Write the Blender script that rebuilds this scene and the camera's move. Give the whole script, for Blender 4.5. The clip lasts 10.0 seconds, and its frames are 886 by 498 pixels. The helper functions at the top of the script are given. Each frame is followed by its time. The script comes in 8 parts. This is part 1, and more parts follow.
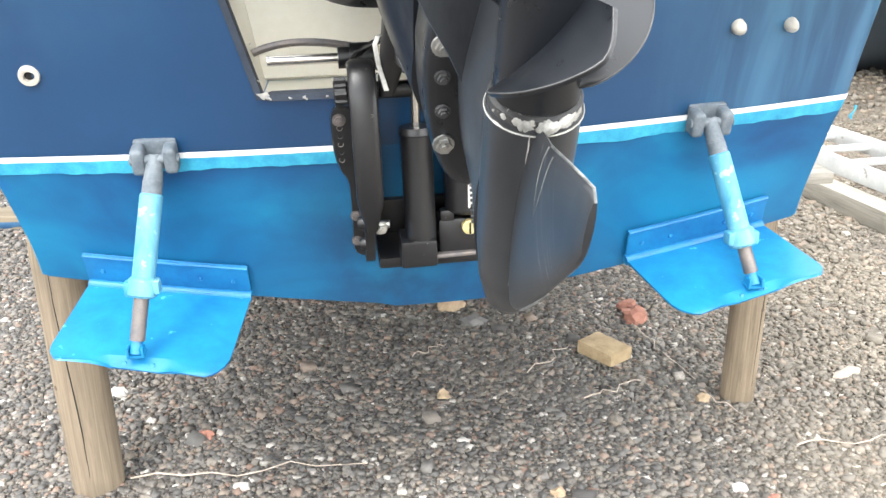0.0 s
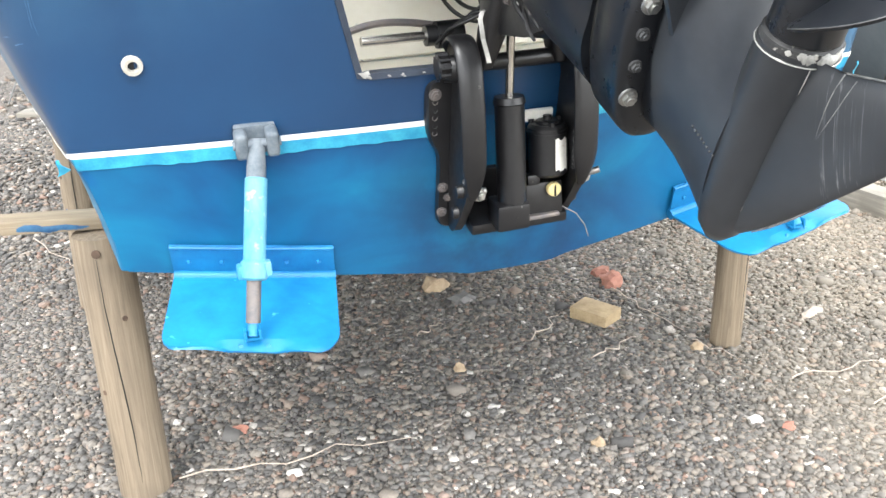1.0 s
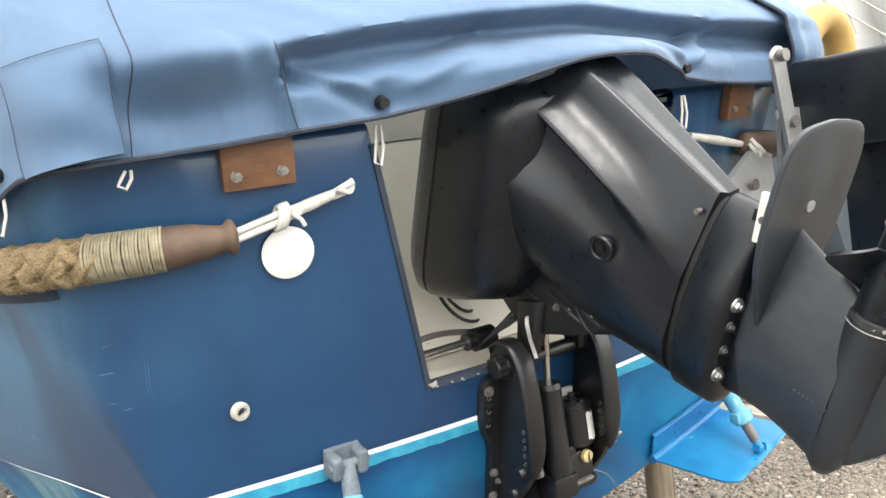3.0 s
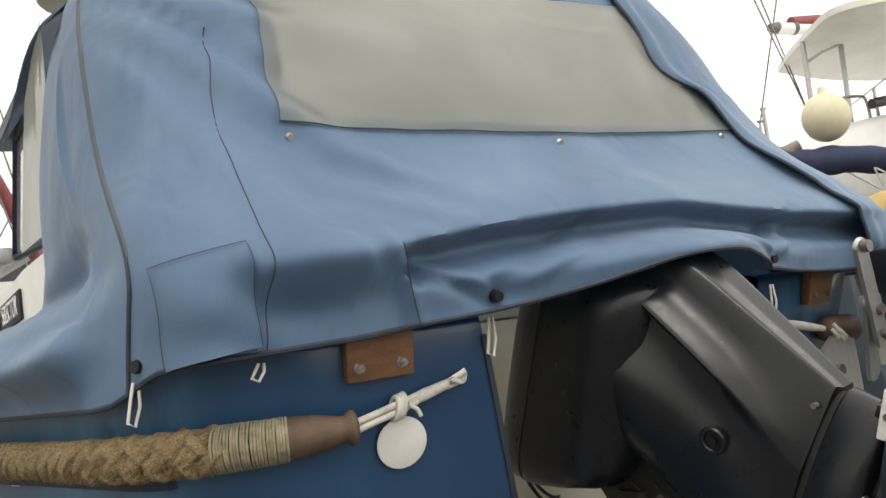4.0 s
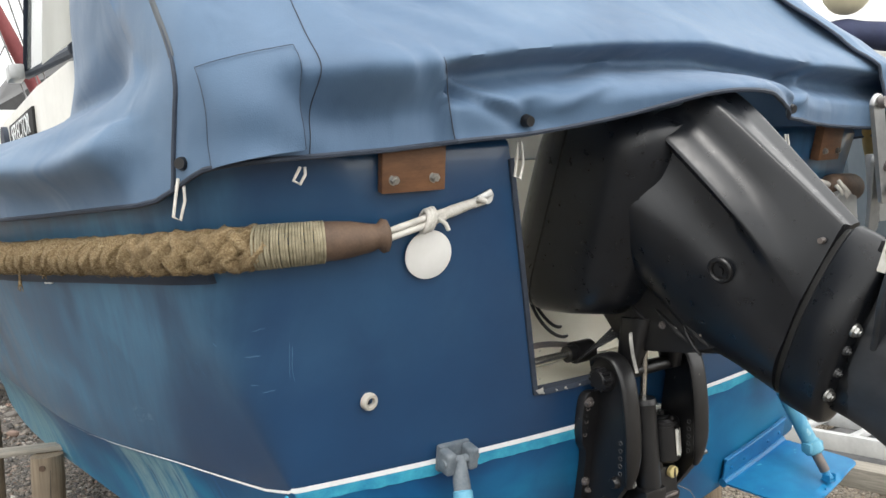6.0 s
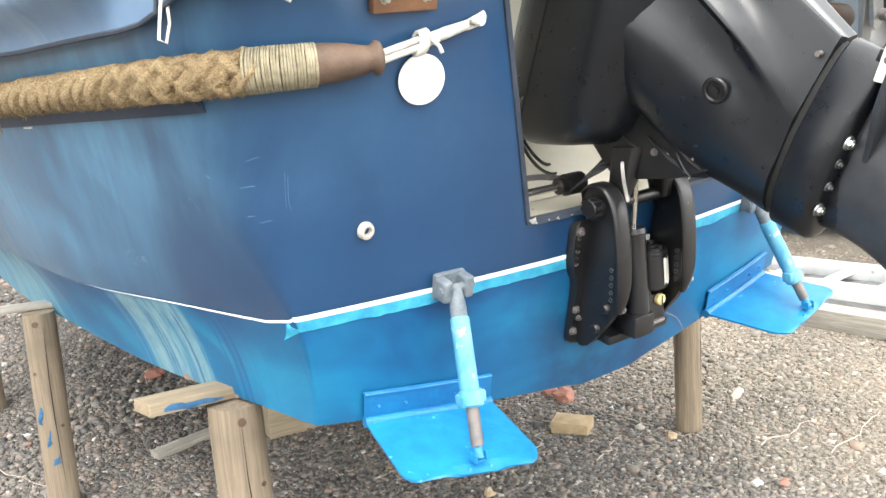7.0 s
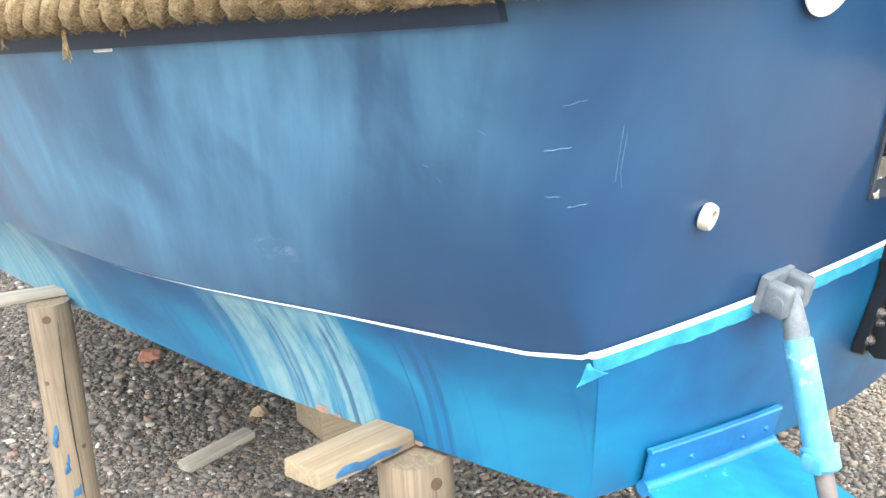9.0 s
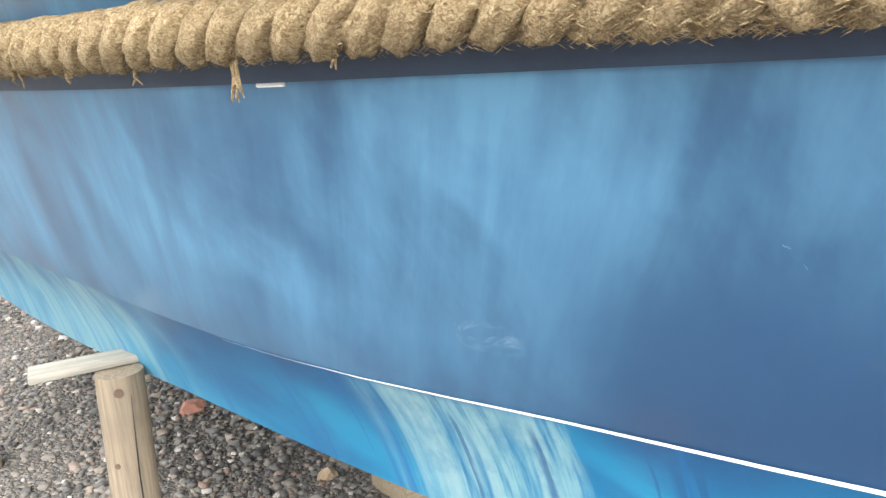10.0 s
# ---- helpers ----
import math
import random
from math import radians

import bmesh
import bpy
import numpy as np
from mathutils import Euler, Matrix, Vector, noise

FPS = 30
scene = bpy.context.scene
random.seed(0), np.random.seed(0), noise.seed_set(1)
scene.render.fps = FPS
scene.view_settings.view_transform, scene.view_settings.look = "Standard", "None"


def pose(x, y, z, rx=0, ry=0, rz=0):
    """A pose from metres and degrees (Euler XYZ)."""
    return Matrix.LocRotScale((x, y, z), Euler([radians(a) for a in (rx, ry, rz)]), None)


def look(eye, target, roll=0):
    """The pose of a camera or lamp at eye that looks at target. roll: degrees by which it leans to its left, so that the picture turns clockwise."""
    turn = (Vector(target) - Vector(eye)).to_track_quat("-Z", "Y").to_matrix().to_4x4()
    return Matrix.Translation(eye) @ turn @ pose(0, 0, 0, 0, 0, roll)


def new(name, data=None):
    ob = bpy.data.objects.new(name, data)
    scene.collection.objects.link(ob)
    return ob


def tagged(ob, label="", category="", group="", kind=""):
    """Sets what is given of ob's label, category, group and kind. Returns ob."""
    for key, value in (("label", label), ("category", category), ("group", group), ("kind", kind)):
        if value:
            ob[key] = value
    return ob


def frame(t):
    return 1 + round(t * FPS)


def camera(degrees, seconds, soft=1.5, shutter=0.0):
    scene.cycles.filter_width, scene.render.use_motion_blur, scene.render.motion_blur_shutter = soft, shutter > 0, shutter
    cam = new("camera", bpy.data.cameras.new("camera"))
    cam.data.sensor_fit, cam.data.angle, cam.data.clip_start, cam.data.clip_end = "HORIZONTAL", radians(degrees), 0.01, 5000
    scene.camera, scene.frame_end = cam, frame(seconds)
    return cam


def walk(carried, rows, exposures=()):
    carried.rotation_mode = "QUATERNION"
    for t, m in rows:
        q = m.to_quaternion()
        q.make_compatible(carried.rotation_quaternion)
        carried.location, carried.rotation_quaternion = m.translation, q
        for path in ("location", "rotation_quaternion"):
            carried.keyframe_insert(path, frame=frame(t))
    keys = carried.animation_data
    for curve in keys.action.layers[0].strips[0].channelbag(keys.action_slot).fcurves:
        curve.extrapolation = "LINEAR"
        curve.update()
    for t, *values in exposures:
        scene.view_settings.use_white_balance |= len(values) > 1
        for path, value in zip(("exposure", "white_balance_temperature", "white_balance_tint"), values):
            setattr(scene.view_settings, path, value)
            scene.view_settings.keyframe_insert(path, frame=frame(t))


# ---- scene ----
cam = camera(55.3, 10.0)
PATH = [
    (0, (0.285, 0.34, 1.274), (0.138, 2.205, 0.569), -0.3),
    (0.5, (0.116, 0.252, 1.261), (0.123, 2.109, 0.518), -0.0),
    (1, (-0.103, 0.246, 1.254), (0.046, 2.108, 0.541), -1.7),
    (1.5, (-0.245, 0.247, 1.3), (0.048, 2.134, 0.708), -3.3),
    (2, (-0.438, 0.202, 1.319), (0.028, 2.082, 0.819), -5.6),
    (2.2, (-0.503, 0.179, 1.33), (0.04, 2.05, 0.876), -5.7),
    (3.3, (-0.702, 0.21, 1.425), (0.062, 2.058, 1.394), -7.5),
    (3.5, (-0.745, 0.221, 1.434), (0.023, 2.067, 1.482), -7.5),
    (4, (-0.796, 0.205, 1.467), (-0.072, 2.055, 1.697), -6.7),
    (4.5, (-0.854, 0.188, 1.489), (-0.224, 2.046, 1.876), -5.1),
    (5, (-0.871, 0.194, 1.472), (-0.233, 2.054, 1.837), -4.8),
    (5.5, (-0.883, 0.196, 1.434), (-0.198, 2.068, 1.592), -3.7),
    (6, (-0.888, 0.186, 1.394), (-0.16, 2.046, 1.305), -3.2),
    (6.2, (-0.896, 0.177, 1.378), (-0.161, 2.03, 1.217), -3.3),
    (7.3, (-0.951, 0.234, 1.285), (-0.199, 2.036, 0.849), -4.7),
    (7.5, (-0.969, 0.313, 1.271), (-0.222, 2.11, 0.811), -4.7),
    (8, (-1.023, 0.508, 1.267), (-0.271, 2.287, 0.747), -4.7),
    (8.5, (-1.116, 0.722, 1.275), (-0.338, 2.494, 0.768), -4.3),
    (9, (-1.193, 0.95, 1.302), (-0.288, 2.653, 0.772), -3.6),
    (9.5, (-1.23, 1.186, 1.319), (-0.272, 2.869, 0.818), -3.7),
    (10, (-1.32, 1.358, 1.327), (-0.382, 3.054, 0.83), -4.1),
]
EXPOSURES = [(0.0, 1.56, 6350, 10), (1.0, 1.52, 6250, 10), (1.5, 1.67, 6200, 10), (2.2, 1.61, 6150, 10), (3.4, 0.66, 6750, 10), (4.0, -0.15, 6850, 10), (4.5, -1.36, 6950, 10), (5.0, -1.64, 6950, 10),
             (5.5, -0.7, 6800, 10), (6.0, 0.38, 6500, 10), (6.3, 0.7, 6500, 10), (7.3, 1.70, 6450, 10), (8.5, 1.79, 6400, 10), (10.0, 1.82, 6400, 10)]
walk(cam, [(t, look(eye, target, roll)) for t, eye, target, roll in PATH], EXPOSURES)

# ---- world, sun ----
world = bpy.data.worlds.new("overcast")
scene.world = world
world.use_nodes = True
wt = world.node_tree
wt.nodes.clear()
w_out = wt.nodes.new("ShaderNodeOutputWorld")
w_bg = wt.nodes.new("ShaderNodeBackground")
w_sky = wt.nodes.new("ShaderNodeTexSky")
w_sky.sky_type = "NISHITA"
w_sky.sun_disc = False
w_sky.sun_elevation = radians(58)
w_sky.sun_rotation = radians(215)
w_co = wt.nodes.new("ShaderNodeTexCoord")
w_map = wt.nodes.new("ShaderNodeMapping")
w_map.inputs["Scale"].default_value = (1.6, 1.6, 3.2)
w_noise = wt.nodes.new("ShaderNodeTexNoise")
w_noise.inputs["Scale"].default_value = 1.5
w_noise.inputs["Detail"].default_value = 5.0
w_noise.inputs["Roughness"].default_value = 0.5
w_ramp = wt.nodes.new("ShaderNodeValToRGB")
w_ramp.color_ramp.elements[0].position = 0.34
w_ramp.color_ramp.elements[0].color = (8.4, 8.5, 8.4, 1)
w_ramp.color_ramp.elements[1].position = 0.66
w_ramp.color_ramp.elements[1].color = (16.0, 15.7, 15.0, 1)
w_mix = wt.nodes.new("ShaderNodeMixRGB")
w_mix.inputs["Fac"].default_value = 0.86
wt.links.new(w_co.outputs["Generated"], w_map.inputs["Vector"])
wt.links.new(w_map.outputs["Vector"], w_noise.inputs["Vector"])
wt.links.new(w_noise.outputs["Fac"], w_ramp.inputs["Fac"])
wt.links.new(w_sky.outputs["Color"], w_mix.inputs["Color1"])
wt.links.new(w_ramp.outputs["Color"], w_mix.inputs["Color2"])
# an overcast sky is brighter overhead than near the horizon
w_sep = wt.nodes.new("ShaderNodeSeparateXYZ")
wt.links.new(w_co.outputs["Generated"], w_sep.inputs[0])
w_up = wt.nodes.new("ShaderNodeMapRange")
for i, x in zip((1, 2, 3, 4), (0.0, 1.0, 0.86, 1.16)):
    w_up.inputs[i].default_value = x
wt.links.new(w_sep.outputs[2], w_up.inputs[0])
w_mul = wt.nodes.new("ShaderNodeMixRGB")
w_mul.blend_type = "MULTIPLY"
w_mul.inputs["Fac"].default_value = 1.0
wt.links.new(w_mix.outputs["Color"], w_mul.inputs["Color1"])
wt.links.new(w_up.outputs[0], w_mul.inputs["Color2"])
# and brighter where the cloud is thin, off the starboard quarter
w_side = wt.nodes.new("ShaderNodeVectorMath")
w_side.operation = "DOT_PRODUCT"
w_side.inputs[1].default_value = (0.91, -0.41, 0.0)
wt.links.new(w_co.outputs["Generated"], w_side.inputs[0])
w_thin = wt.nodes.new("ShaderNodeMapRange")
for i, x in zip((1, 2, 3, 4), (-0.6, 1.0, 0.80, 1.55)):
    w_thin.inputs[i].default_value = x
wt.links.new(w_side.outputs["Value"], w_thin.inputs[0])
w_mul2 = wt.nodes.new("ShaderNodeMixRGB")
w_mul2.blend_type = "MULTIPLY"
w_mul2.inputs["Fac"].default_value = 1.0
wt.links.new(w_mul.outputs["Color"], w_mul2.inputs["Color1"])
wt.links.new(w_thin.outputs[0], w_mul2.inputs["Color2"])
wt.links.new(w_mul2.outputs["Color"], w_bg.inputs["Color"])
w_bg.inputs["Strength"].default_value = 0.15
wt.links.new(w_bg.outputs["Background"], w_out.inputs["Surface"])

sun_data = bpy.data.lights.new("sun", "SUN")
sun_data.energy = 1.1
sun_data.angle = radians(18)
sun_data.color = (1.0, 0.97, 0.92)
sun = new("sun", sun_data)
sun.matrix_world = look((-1.7, -1.3, 6.5), (0, 2, 0.5))

# ---- materials ----
MATS = {}


def ramp_of(nt, fac, stops):
    n = nt.nodes.new("ShaderNodeValToRGB")
    els = n.color_ramp.elements
    while len(els) < len(stops):
        els.new(0.5)
    for el, (pos, col) in zip(els, stops):
        el.position = pos
        el.color = (*col, 1)
    nt.links.new(fac, n.inputs["Fac"])
    return n.outputs["Color"]


def noise_of(nt, vec, scale, detail=4.0, rough=0.55, distort=0.0):
    n = nt.nodes.new("ShaderNodeTexNoise")
    n.inputs["Scale"].default_value = scale
    n.inputs["Detail"].default_value = detail
    n.inputs["Roughness"].default_value = rough
    n.inputs["Distortion"].default_value = distort
    if vec is not None:
        nt.links.new(vec, n.inputs["Vector"])
    return n.outputs["Fac"]


def mapped(nt, vec, scale=(1, 1, 1), rot=(0, 0, 0)):
    n = nt.nodes.new("ShaderNodeMapping")
    n.inputs["Scale"].default_value = scale
    n.inputs["Rotation"].default_value = [radians(a) for a in rot]
    nt.links.new(vec, n.inputs["Vector"])
    return n.outputs["Vector"]


def mix_of(nt, fac, a, b, blend="MIX"):
    n = nt.nodes.new("ShaderNodeMixRGB")
    n.blend_type = blend
    for sock, val in ((n.inputs["Fac"], fac), (n.inputs["Color1"], a), (n.inputs["Color2"], b)):
        if isinstance(val, (int, float)):
            sock.default_value = val
        elif isinstance(val, tuple):
            sock.default_value = (*val, 1)
        else:
            nt.links.new(val, sock)
    return n.outputs["Color"]


def math_of(nt, op, a, b=0.0):
    n = nt.nodes.new("ShaderNodeMath")
    n.operation = op
    n.use_clamp = op in ("MULTIPLY", "ADD")
    for sock, val in ((n.inputs[0], a), (n.inputs[1], b)):
        if isinstance(val, (int, float)):
            sock.default_value = val
        else:
            nt.links.new(val, sock)
    return n.outputs[0]


def range_of(nt, val, a, b, c=0.0, d=1.0, smooth=True):
    n = nt.nodes.new("ShaderNodeMapRange")
    n.interpolation_type = "SMOOTHSTEP" if smooth else "LINEAR"
    for i, x in zip((1, 2, 3, 4), (a, b, c, d)):
        n.inputs[i].default_value = x
    nt.links.new(val, n.inputs[0])
    return n.outputs[0]


def start_mat(name, rough=0.5, metal=0.0, coat=0.0):
    m = bpy.data.materials.new(name)
    m.use_nodes = True
    nt = m.node_tree
    b = nt.nodes["Principled BSDF"]
    b.inputs["Roughness"].default_value = rough
    b.inputs["Metallic"].default_value = metal
    b.inputs["Coat Weight"].default_value = coat
    co = nt.nodes.new("ShaderNodeTexCoord").outputs["Object"]
    MATS[name] = m
    return m, nt, b, co


def bump(nt, b, height, strength=0.3, dist=0.002):
    n = nt.nodes.new("ShaderNodeBump")
    n.inputs["Strength"].default_value = strength
    n.inputs["Distance"].default_value = dist
    nt.links.new(height, n.inputs["Height"])
    nt.links.new(n.outputs["Normal"], b.inputs["Normal"])


def simple(name, c1, c2, scale=6.0, rough=0.5, metal=0.0, rough2=None, bump_s=0.0, bump_scale=60.0, stretch=(1, 1, 1), coat=0.0, spots=None):
    """Two-tone paint, plastic or metal with large stains and fine grain."""
    m, nt, b, co = start_mat(name, rough, metal, coat)
    vec = mapped(nt, co, stretch)
    big = noise_of(nt, vec, scale, 4.0, 0.6)
    fine = noise_of(nt, vec, scale * 9, 3.0, 0.6)
    fac = math_of(nt, "ADD", math_of(nt, "MULTIPLY", big, 0.75), math_of(nt, "MULTIPLY", fine, 0.25))
    col = ramp_of(nt, fac, [(0.33, c1), (0.66, c2)])
    if spots:
        sp = range_of(nt, noise_of(nt, co, spots[0], 3.0, 0.7), spots[1], spots[1] + 0.06)
        col = mix_of(nt, sp, col, spots[2])
    nt.links.new(col, b.inputs["Base Color"])
    if rough2 is not None:
        nt.links.new(range_of(nt, fine, 0.3, 0.7, rough, rough2), b.inputs["Roughness"])
    if bump_s:
        bump(nt, b, noise_of(nt, vec, bump_scale, 4.0, 0.6), bump_s, 0.002)
    return m


# chalked navy gelcoat
m, nt, b, co = start_mat("hull_blue", 0.3, coat=0.25)
sx = nt.nodes.new("ShaderNodeSeparateXYZ")
nt.links.new(co, sx.inputs[0])
sh = nt.nodes.new("ShaderNodeCombineXYZ")
nt.links.new(sx.outputs[0], sh.inputs[0])
lean = nt.nodes.new("ShaderNodeMath")
lean.operation = "MULTIPLY_ADD"
lean.inputs[1].default_value = 0.42
nt.links.new(sx.outputs[2], lean.inputs[0])
nt.links.new(sx.outputs[1], lean.inputs[2])
nt.links.new(lean.outputs[0], sh.inputs[1])
nt.links.new(sx.outputs[2], sh.inputs[2])
streak = noise_of(nt, mapped(nt, sh.outputs[0], (2.0, 8, 1.3)), 1.5, 4.5, 0.6, 0.6)
cloud = noise_of(nt, mapped(nt, co, (1, 1.3, 0.9)), 3.0, 5.0, 0.6, 0.4)
fine = noise_of(nt, mapped(nt, sh.outputs[0], (6, 16, 3)), 2.0, 4.0, 0.6)
base = ramp_of(nt, noise_of(nt, co, 5.0), [(0.3, (0.0048, 0.030, 0.090)), (0.7, (0.0075, 0.043, 0.115))])
chalk = math_of(nt, "ADD", math_of(nt, "MULTIPLY", streak, 0.30), math_of(nt, "MULTIPLY", cloud, 0.70))
chalk = range_of(nt, chalk, 0.36, 0.66)
port = range_of(nt, sx.outputs[0], -0.82, -1.00, 0.16, 1.0)
low = range_of(nt, sx.outputs[2], 0.0, 0.24, 0.62, 1.0)
deep = math_of(nt, "MULTIPLY", range_of(nt, sx.outputs[1], 0.42, 0.26), range_of(nt, sx.outputs[2], 0.26, 0.10))
low = math_of(nt, "MULTIPLY", low, math_of(nt, "SUBTRACT", 1.0, math_of(nt, "MULTIPLY", deep, 0.75)))
chalk = math_of(nt, "MULTIPLY", math_of(nt, "MULTIPLY", chalk, port), low)
chalk2 = math_of(nt, "MULTIPLY", chalk, range_of(nt, fine, 0.2, 0.75, 0.55, 0.95))
star = math_of(nt, "MULTIPLY", range_of(nt, sx.outputs[0], 0.30, 0.62), range_of(nt, noise_of(nt, mapped(nt, co, (9, 1, 1.1)), 1.6, 4.0, 0.6, 0.5), 0.35, 0.70, 0.14, 0.55))
chalk2 = math_of(nt, "ADD", chalk2, star)
veil = math_of(nt, "ADD", chalk2, math_of(nt, "MULTIPLY", port, 0.30))
col = mix_of(nt, math_of(nt, "MULTIPLY", veil, 0.63), base, (0.122, 0.316, 0.484))
# rubbed pale scuff low on the port side
along = math_of(nt, "MULTIPLY", range_of(nt, sx.outputs[1], 0.425, 0.465), range_of(nt, sx.outputs[1], 0.525, 0.485))
rise = math_of(nt, "MULTIPLY", range_of(nt, sx.outputs[2], 0.062, 0.080), range_of(nt, sx.outputs[2], 0.112, 0.092))
rub = math_of(nt, "MULTIPLY", math_of(nt, "MULTIPLY", along, rise), range_of(nt, noise_of(nt, mapped(nt, sh.outputs[0], (10, 10, 18)), 2.2, 5.0, 0.6, 1.0), 0.44, 0.66))
rub = math_of(nt, "MULTIPLY", rub, range_of(nt, sx.outputs[0], -0.6, -0.7))
col = mix_of(nt, math_of(nt, "MULTIPLY", rub, 0.55), col, (0.30, 0.44, 0.55))
nt.links.new(col, b.inputs["Base Color"])
nt.links.new(range_of(nt, chalk, 0.0, 1.0, 0.34, 0.55), b.inputs["Roughness"])
bump(nt, b, noise_of(nt, co, 3.0, 2.0), 0.08, 0.01)

# sprayed blue antifouling
m, nt, b, co = start_mat("antifoul", 0.42)
sx = nt.nodes.new("ShaderNodeSeparateXYZ")
nt.links.new(co, sx.inputs[0])
big = noise_of(nt, mapped(nt, co, (1.0, 1.0, 1.6)), 3.4, 4.0, 0.5, 0.6)
lev = range_of(nt, sx.outputs[2], -0.02, -0.12, -0.06, 0.10)
fac = math_of(nt, "ADD", math_of(nt, "ADD", big, lev), range_of(nt, sx.outputs[0], -0.70, -0.80, 0.0, 0.06))
col = ramp_of(nt, fac, [(0.26, (0.004, 0.036, 0.115)), (0.42, (0.004, 0.068, 0.180)), (0.58, (0.004, 0.108, 0.240)), (0.78, (0.007, 0.172, 0.320))])
drip = noise_of(nt, mapped(nt, co, (5, 24, 1.0), (0, 0, 0)), 1.7, 5.0, 0.65, 0.2)
v = sx.outputs[1]
wob = math_of(nt, "SUBTRACT", v, math_of(nt, "MULTIPLY", drip, 0.12))
skew = math_of(nt, "SUBTRACT", wob, -0.06)
patch = math_of(nt, "MULTIPLY", range_of(nt, skew, 0.405, 0.43), range_of(nt, skew, 0.77, 0.64))
patch = math_of(nt, "MULTIPLY", patch, range_of(nt, sx.outputs[2], -0.005, -0.035))
patch = math_of(nt, "MULTIPLY", patch, range_of(nt, drip, 0.34, 0.52, 0.30, 1.0))
patch = math_of(nt, "MULTIPLY", patch, range_of(nt, noise_of(nt, mapped(nt, co, (8, 8, 5)), 2.2, 5.0, 0.65), 0.30, 0.55, 0.55, 1.0))
patch2 = math_of(nt, "MULTIPLY", range_of(nt, skew, 1.10, 1.55), range_of(nt, noise_of(nt, mapped(nt, co, (6, 6, 1)), 1.5), 0.35, 0.6, 0.25, 0.9))
side = range_of(nt, sx.outputs[0], -0.74, -0.77)
bare = math_of(nt, "MULTIPLY", math_of(nt, "ADD", patch, patch2), side)
bare_col = ramp_of(nt, drip, [(0.3, (0.07, 0.23, 0.31)), (0.5, (0.16, 0.31, 0.35)), (0.75, (0.25, 0.36, 0.38))])
col = mix_of(nt, math_of(nt, "MULTIPLY", bare, 0.9), col, bare_col)
line = range_of(nt, noise_of(nt, mapped(nt, co, (3, 40, 0.6)), 1.0, 2.0, 0.5, 0.1), 0.58, 0.70)
col = mix_of(nt, math_of(nt, "MULTIPLY", math_of(nt, "MULTIPLY", line, side), 0.6), col, (0.004, 0.09, 0.26))
runs = None
for at, wide in ((0.292, 0.010), (0.268, 0.006), (0.322, 0.005), (0.465, 0.008), (0.585, 0.005)):
    run = math_of(nt, "ABSOLUTE", math_of(nt, "SUBTRACT", math_of(nt, "SUBTRACT", v, math_of(nt, "MULTIPLY", drip, 0.03)), at - 0.015))
    run = range_of(nt, run, wide, wide * 0.3)
    runs = run if runs is None else math_of(nt, "ADD", runs, run)
runs = math_of(nt, "MULTIPLY", math_of(nt, "MULTIPLY", runs, side), range_of(nt, sx.outputs[2], -0.03, -0.07))
col = mix_of(nt, math_of(nt, "MULTIPLY", runs, 0.7), col, (0.004, 0.060, 0.17))
# mottled darker blue round the engine bracket, deepening towards the bottom
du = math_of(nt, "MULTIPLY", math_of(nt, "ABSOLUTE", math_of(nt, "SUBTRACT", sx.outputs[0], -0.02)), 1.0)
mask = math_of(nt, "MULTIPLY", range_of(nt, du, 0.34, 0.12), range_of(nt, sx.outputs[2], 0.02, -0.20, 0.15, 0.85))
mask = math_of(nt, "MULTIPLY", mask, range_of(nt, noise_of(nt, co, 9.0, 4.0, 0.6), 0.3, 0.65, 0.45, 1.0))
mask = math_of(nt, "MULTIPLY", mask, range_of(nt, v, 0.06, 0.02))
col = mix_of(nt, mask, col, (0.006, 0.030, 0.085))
nt.links.new(col, b.inputs["Base Color"])
bump(nt, b, noise_of(nt, co, 45.0, 4.0), 0.12, 0.002)

simple("hinge_blue", (0.008, 0.10, 0.27), (0.012, 0.19, 0.40), 9.0, 0.45, bump_s=0.15, bump_scale=50)
simple("tab_blue", (0.004, 0.100, 0.29), (0.014, 0.225, 0.435), 4.0, 0.42, bump_s=0.12, bump_scale=40, spots=(26, 0.66, (0.10, 0.44, 0.60)))
simple("ram_blue", (0.022, 0.20, 0.37), (0.15, 0.39, 0.50), 11.0, 0.45, stretch=(1, 1, 0.4), bump_s=0.15, spots=(24, 0.61, (0.28, 0.48, 0.55)))
simple("ram_grey", (0.070, 0.092, 0.115), (0.18, 0.205, 0.225), 22.0, 0.6, bump_s=0.3, bump_scale=90)
simple("rod_grey", (0.10, 0.10, 0.11), (0.20, 0.17, 0.15), 30.0, 0.45, 0.4)
simple("tape_white", (0.72, 0.74, 0.74), (0.86, 0.87, 0.86), 20.0, 0.55)
simple("tape_cyan", (0.012, 0.20, 0.36), (0.05, 0.37, 0.50), 30.0, 0.6, bump_s=0.2)
simple("cream", (0.78, 0.73, 0.61), (0.86, 0.83, 0.73), 5.0, 0.4)
simple("cabin_white", (0.66, 0.64, 0.58), (0.78, 0.76, 0.70), 4.0, 0.35)
m = simple("engine_black", (0.005, 0.006, 0.008), (0.010, 0.012, 0.016), 5.0, 0.27, rough2=0.36, bump_s=0.03, bump_scale=5)
m.node_tree.nodes["Principled BSDF"].inputs["Specular IOR Level"].default_value = 0.48
simple("bracket_black", (0.004, 0.004, 0.005), (0.012, 0.012, 0.013), 9.0, 0.34, rough2=0.40, bump_s=0.05, bump_scale=60, spots=(70, 0.70, (0.15, 0.145, 0.13)))
